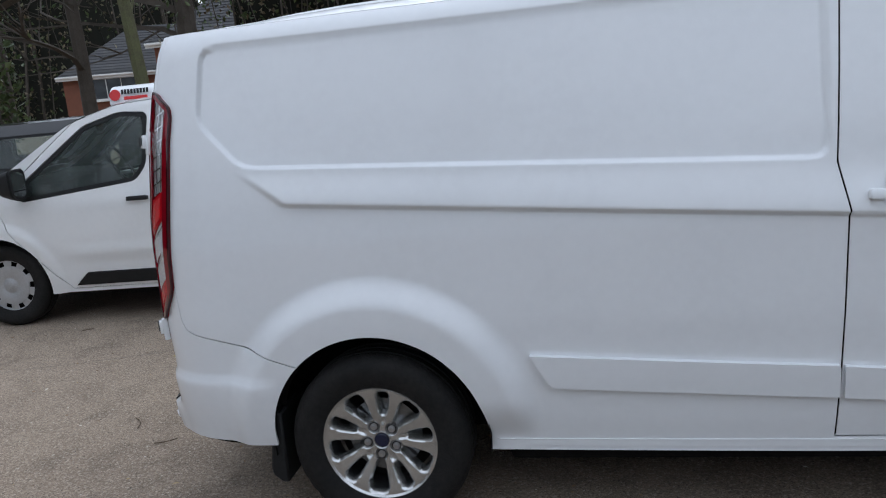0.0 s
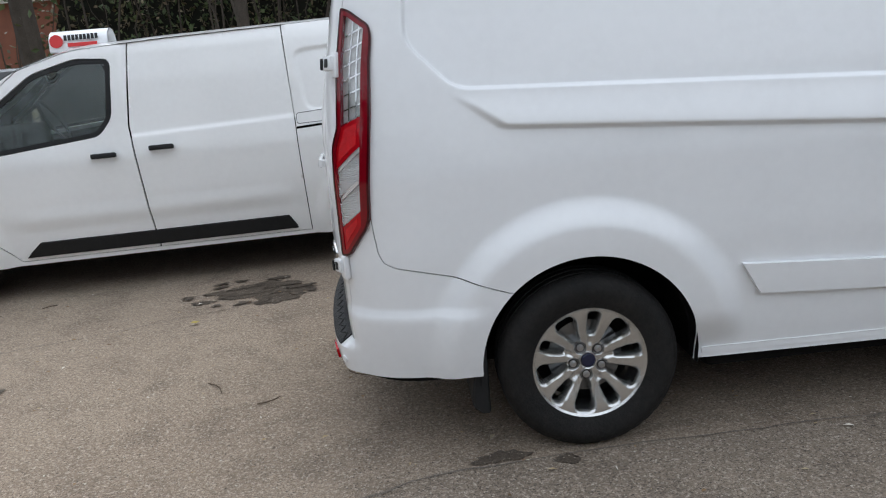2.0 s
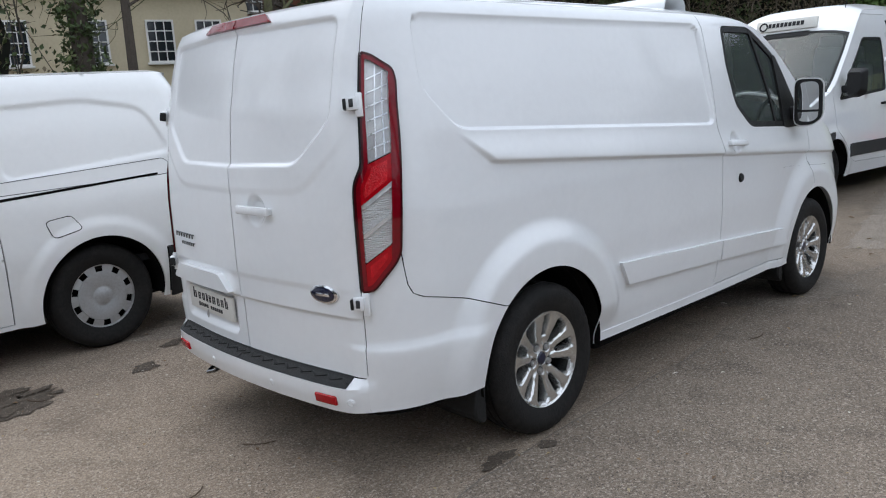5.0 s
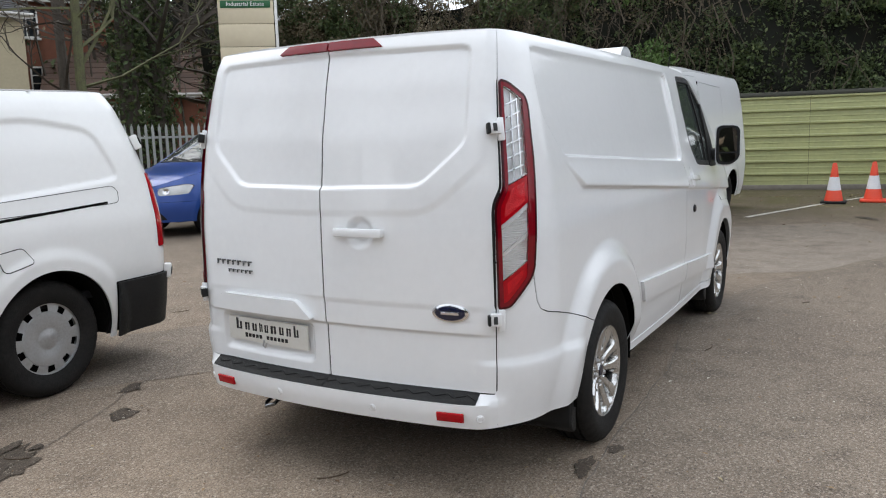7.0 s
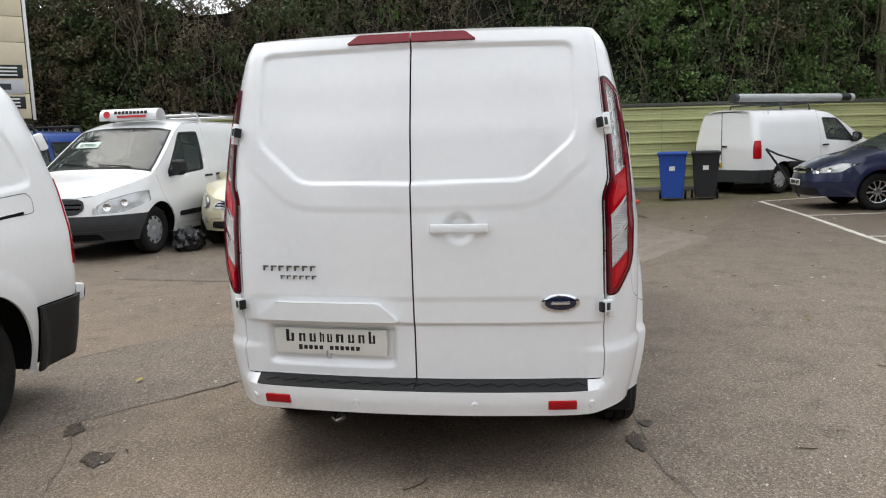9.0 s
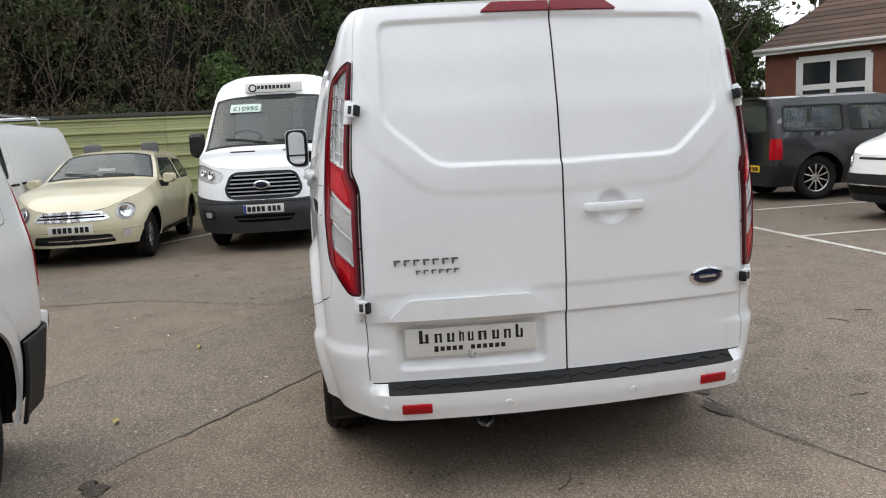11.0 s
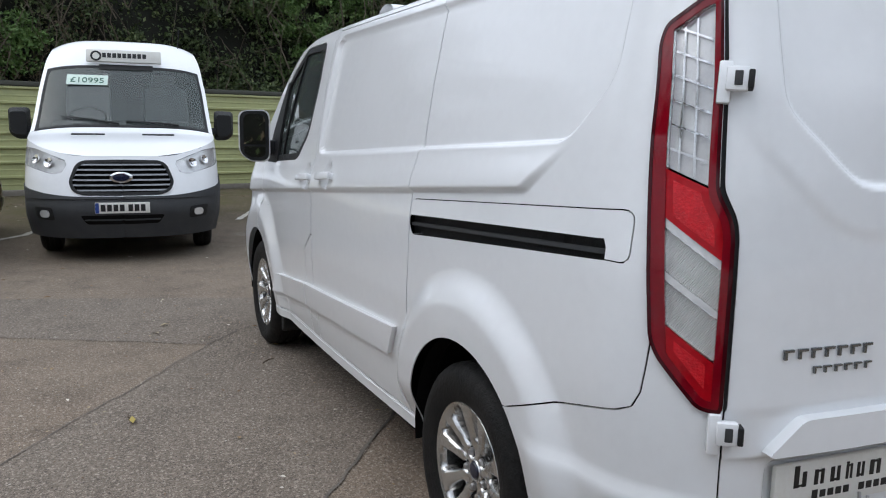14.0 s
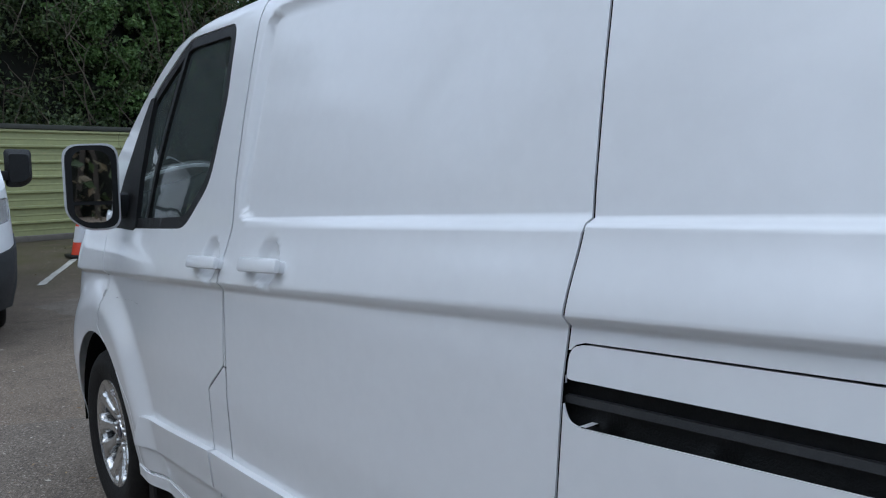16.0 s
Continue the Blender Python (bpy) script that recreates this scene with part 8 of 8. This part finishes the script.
price_card(transit, on_top(TT, 2.87, -.40), "£10995", .44, .17)
price_card(vito, on_top(VT, 2.78, -.40), "£7995", .36, .14)
words("sold_mark", "SOLD", .09, on_top(MIT, 1.62, .05) @ Matrix.Translation((0, -.01, 0)), SASH, mini)
part("sun_strip", box(0, -.006, 0, .60, .006, .09, .002, on_top(TT, 2.70, .02)), PLASTIC, transit)
for y in (-.36, .36):
    part("bonnet_vent", box(0, -.004, 0, .34, .014, .045, .008, on_top(TT, 3.62, y)), PLASTIC, transit)
part("aerial", tube([(2.35, .62, 2.38), (2.30, .64, 2.62)], .006, 5), PLASTIC, transit)
part("aerial", tube([(1.5, .1, 1.88), (1.25, .1, 2.25)], .005, 5), PLASTIC, scudo)
g = on_top(TT, 4.26, 0)
q = lathe([(0, -.012), (.045, -.010), (.055, 0)], 28)
bmesh.ops.transform(q, matrix=pose(4.485, 0, .885, 0, 0, 90) @ Matrix.Scale(2.0, 4, (1, 0, 0)), verts=q.verts)
bo = part("oval_badge", q, CHROME, transit)
q = lathe([(0, -.014), (.040, -.012)], 28)
bmesh.ops.transform(q, matrix=pose(4.485, 0, .885, 0, 0, 90) @ Matrix.Scale(2.0, 4, (1, 0, 0)), verts=q.verts)
part("badge_field", q, BADGEBLUE, bo)
# star badge as a plain ring on the panel van's grille
q = lathe([(.075, 0), (.082, -.012), (.092, -.012), (.098, 0)], 30)
bmesh.ops.transform(q, matrix=pose(4.205, 0, .73, 0, 0, 90), verts=q.verts)
part("ring_badge", q, CHROME, vito)

# roof boards


def sign_board(parent, m, w, h, accent):
    """A white wrap-round roof sign, open at its ends; it reads to -y."""
    g = empty("roof_sign")
    g.parent = parent
    g.matrix_basis = m
    bm = bmesh.new()
    prof = []
    for k in range(15):
        a = math.pi * (k / 14) 
        prof.append((-.02 + .13 * (1 - math.cos(a)) * .5 * 2 - .11, 0.02 + h * math.sin(a) ** .7))
    rows = []
    for o, seq in ((0.0, prof), (.008, prof[::-1])):
        for y, z in seq:
            rows.append([bm.verts.new((s * w / 2, y * (1 - o * 6), z - o)) for s in (-1, 1)])
    for i in range(len(rows)):
        p, q2 = rows[i], rows[(i + 1) % len(rows)]
        bm.faces.new((p[0], p[1], q2[1], q2[0]))
    bmesh.ops.recalc_face_normals(bm, faces=bm.faces)
    part("board", bm, PAINT, g)
    fm = pose(0, -.138, h * .62, -12, 0, 0)
    for nm, q2, mt in (("round_mark", lathe([(0, 0), (h * .32, 0), (h * .32, .004)], 24), accent),):
        bmesh.ops.transform(q2, matrix=fm @ Matrix.Translation((-w * .36, -.002, 0)), verts=q2.verts)
        part(nm, q2, mt, g)
    for k in range(9):
        part("letter_bar", box(-w * .2 + w * .066 * k, 0, h * .14, w * .048, .004, h * .26, 0, fm), INK, g, smooth=False)
    part("strip_mark", box(w * .08, 0, -h * .22, w * .5, .004, h * .18, 0, fm), accent, g)
    return g


sign_board(neighbour, pose(2.14, .30, 1.745, 0, 0, 180), .42, .15, REDINK)
sign_board(vito, pose(2.25, 0, 1.87, 0, 0, 90), .95, .17, REDINK)
sign_board(main_van, pose(1.98, 0, 1.945, 0, 0, 90), .90, .10, REDINK)
tb = empty("roof_sign")
tb.parent = transit
tb.matrix_basis = pose(2.66, 0, 2.225, 0, 0, 90)
part("board", box(0, 0, .0, .84, .05, .15, .012, pose(0, 0, 0, -14, 0, 0)), WHITEPL, tb)
fm = pose(0, -.03, 0, -14, 0, 0)
q = lathe([(.04, 0), (.05, -.004), (.062, 0)], 24)
bmesh.ops.transform(q, matrix=fm @ Matrix.Translation((-.31, 0, 0)), verts=q.verts)
part("ring_mark", q, INK, tb)
for k in range(9):
    part("letter_bar", box(-.22 + .056 * k, 0, .01, .042, .004, .055, 0, fm), INK, tb, smooth=False)

# roof bars and racks
for x in (.2, 1.6):
    part("roof_bar", tube([(x, -.74, 1.86), (x, -.70, 1.96), (x, .70, 1.96), (x, .74, 1.86)], .022, 8), STEEL, vito)
for y in (-.62, .62):
    part("roof_rail", tube([(-.5, y, 1.97), (1.9, y, 1.99)], .018, 6), STEEL, vito)
for x in (.2, 1.3):
    part("roof_bar", tube([(x, -.66, 1.74), (x, -.62, 1.86), (x, .62, 1.86), (x, .66, 1.74)], .022, 8), PLASTIC, caddy)
for x in (.1, 1.0):
    part("roof_bar", tube([(x, -.70, 1.76), (x, -.66, 1.90), (x, .66, 1.90), (x, .70, 1.76)], .02, 8), GREYPL, berlingo)
for y in (-.35, .1):
    part("rack_rail", tube([(-.9, y, 1.93), (1.9, y, 1.93)], .018, 6), GREYPL, berlingo)
pc = empty("pipe_carrier")
pc.parent = berlingo
pc.matrix_basis = pose(0, -.45, 2.03)
part("tube", tube([(-.95, 0, 0), (2.75, 0, .02)], .085, 20), material("pale_grey_tube", (.40, .41, .41), .5, alpha_noise=.3), pc)
part("end_cap", tube([(-1.06, 0, 0), (-.95, 0, 0)], .092, 20), GREYPL, pc)
part("dark_band", tube([(2.30, 0, .018), (2.62, 0, .02)], .0865, 20), INK, pc)
# rear doors of the small van
for y in (0.0,):
    part("door_gap", box(-.87, 0, 1.15, .012, .008, 1.2), DARK, berlingo)
part("tail_handle", box(-.875, -.08, 1.02, .02, .14, .04, .01), PLASTIC, berlingo)
# folded metal stand leaning at the small van
stand = empty("metal_stand", pose(13.9, -5.35, 0, 0, 0, -60), "dark folded metal stand leaning on its leg", "stand")
part("arm", tube([(-.55, 0, 1.08), (-.2, .02, .95), (.5, .05, .78), (1.1, .05, .72)], .022, 6), GREYPL, stand)
part("leg", tube([(-.55, 0, 1.08), (.30, -.05, .12), (.38, -.05, .02)], .024, 6), GREYPL, stand)
part("cover", box(.55, .05, .74, .9, .05, .14, .02, pose(0, 0, 0, 0, 4, 0)), PLASTIC, stand)
# small fittings of the long delivery van: fuel flap, hinges
W1 = NS[1]
ff = poly_sd(rounded([(.11, .84), (.17, .93), (.33, .91), (.29, .80)], .03))
skin("fuel_flap", W1, lambda x, y, z, a: ff(x, z), (W1.smin, W1.smax), (.7, 1.0), .012, PAINT_N, neighbour, offset=.004, flange=.006)
skin("flap_line", W1, lambda x, y, z, a: np.maximum(ff(x, z) - .005, -ff(x, z)), (W1.smin, W1.smax), (.7, 1.0), .006, DARK, neighbour, offset=.002, flange=.0)
rl = poly_sd(rounded([(.59, 1.10), (.59, 1.175), (-.52, 1.235), (-.56, 1.20), (-.55, 1.128), (-.48, 1.122)], .02))
skin("rail_cover_line", W1, lambda x, y, z, a: np.maximum(rl(x, z) - .002, -rl(x, z) - .002), (W1.smin, W1.smax), (1.0, 1.3), .006, GREYPL, neighbour, offset=.0015, flange=.0)
for hz in (1.50, .62):
    f = out_frame(W1, -.16, hz)
    hg = part("hinge", box(0, -.025, 0, .07, .05, .10, .012, f), PAINT_N, neighbour)
    part("hinge_slot", box(0, -.052, 0, .05, .006, .05, .002, f), DARK, hg)
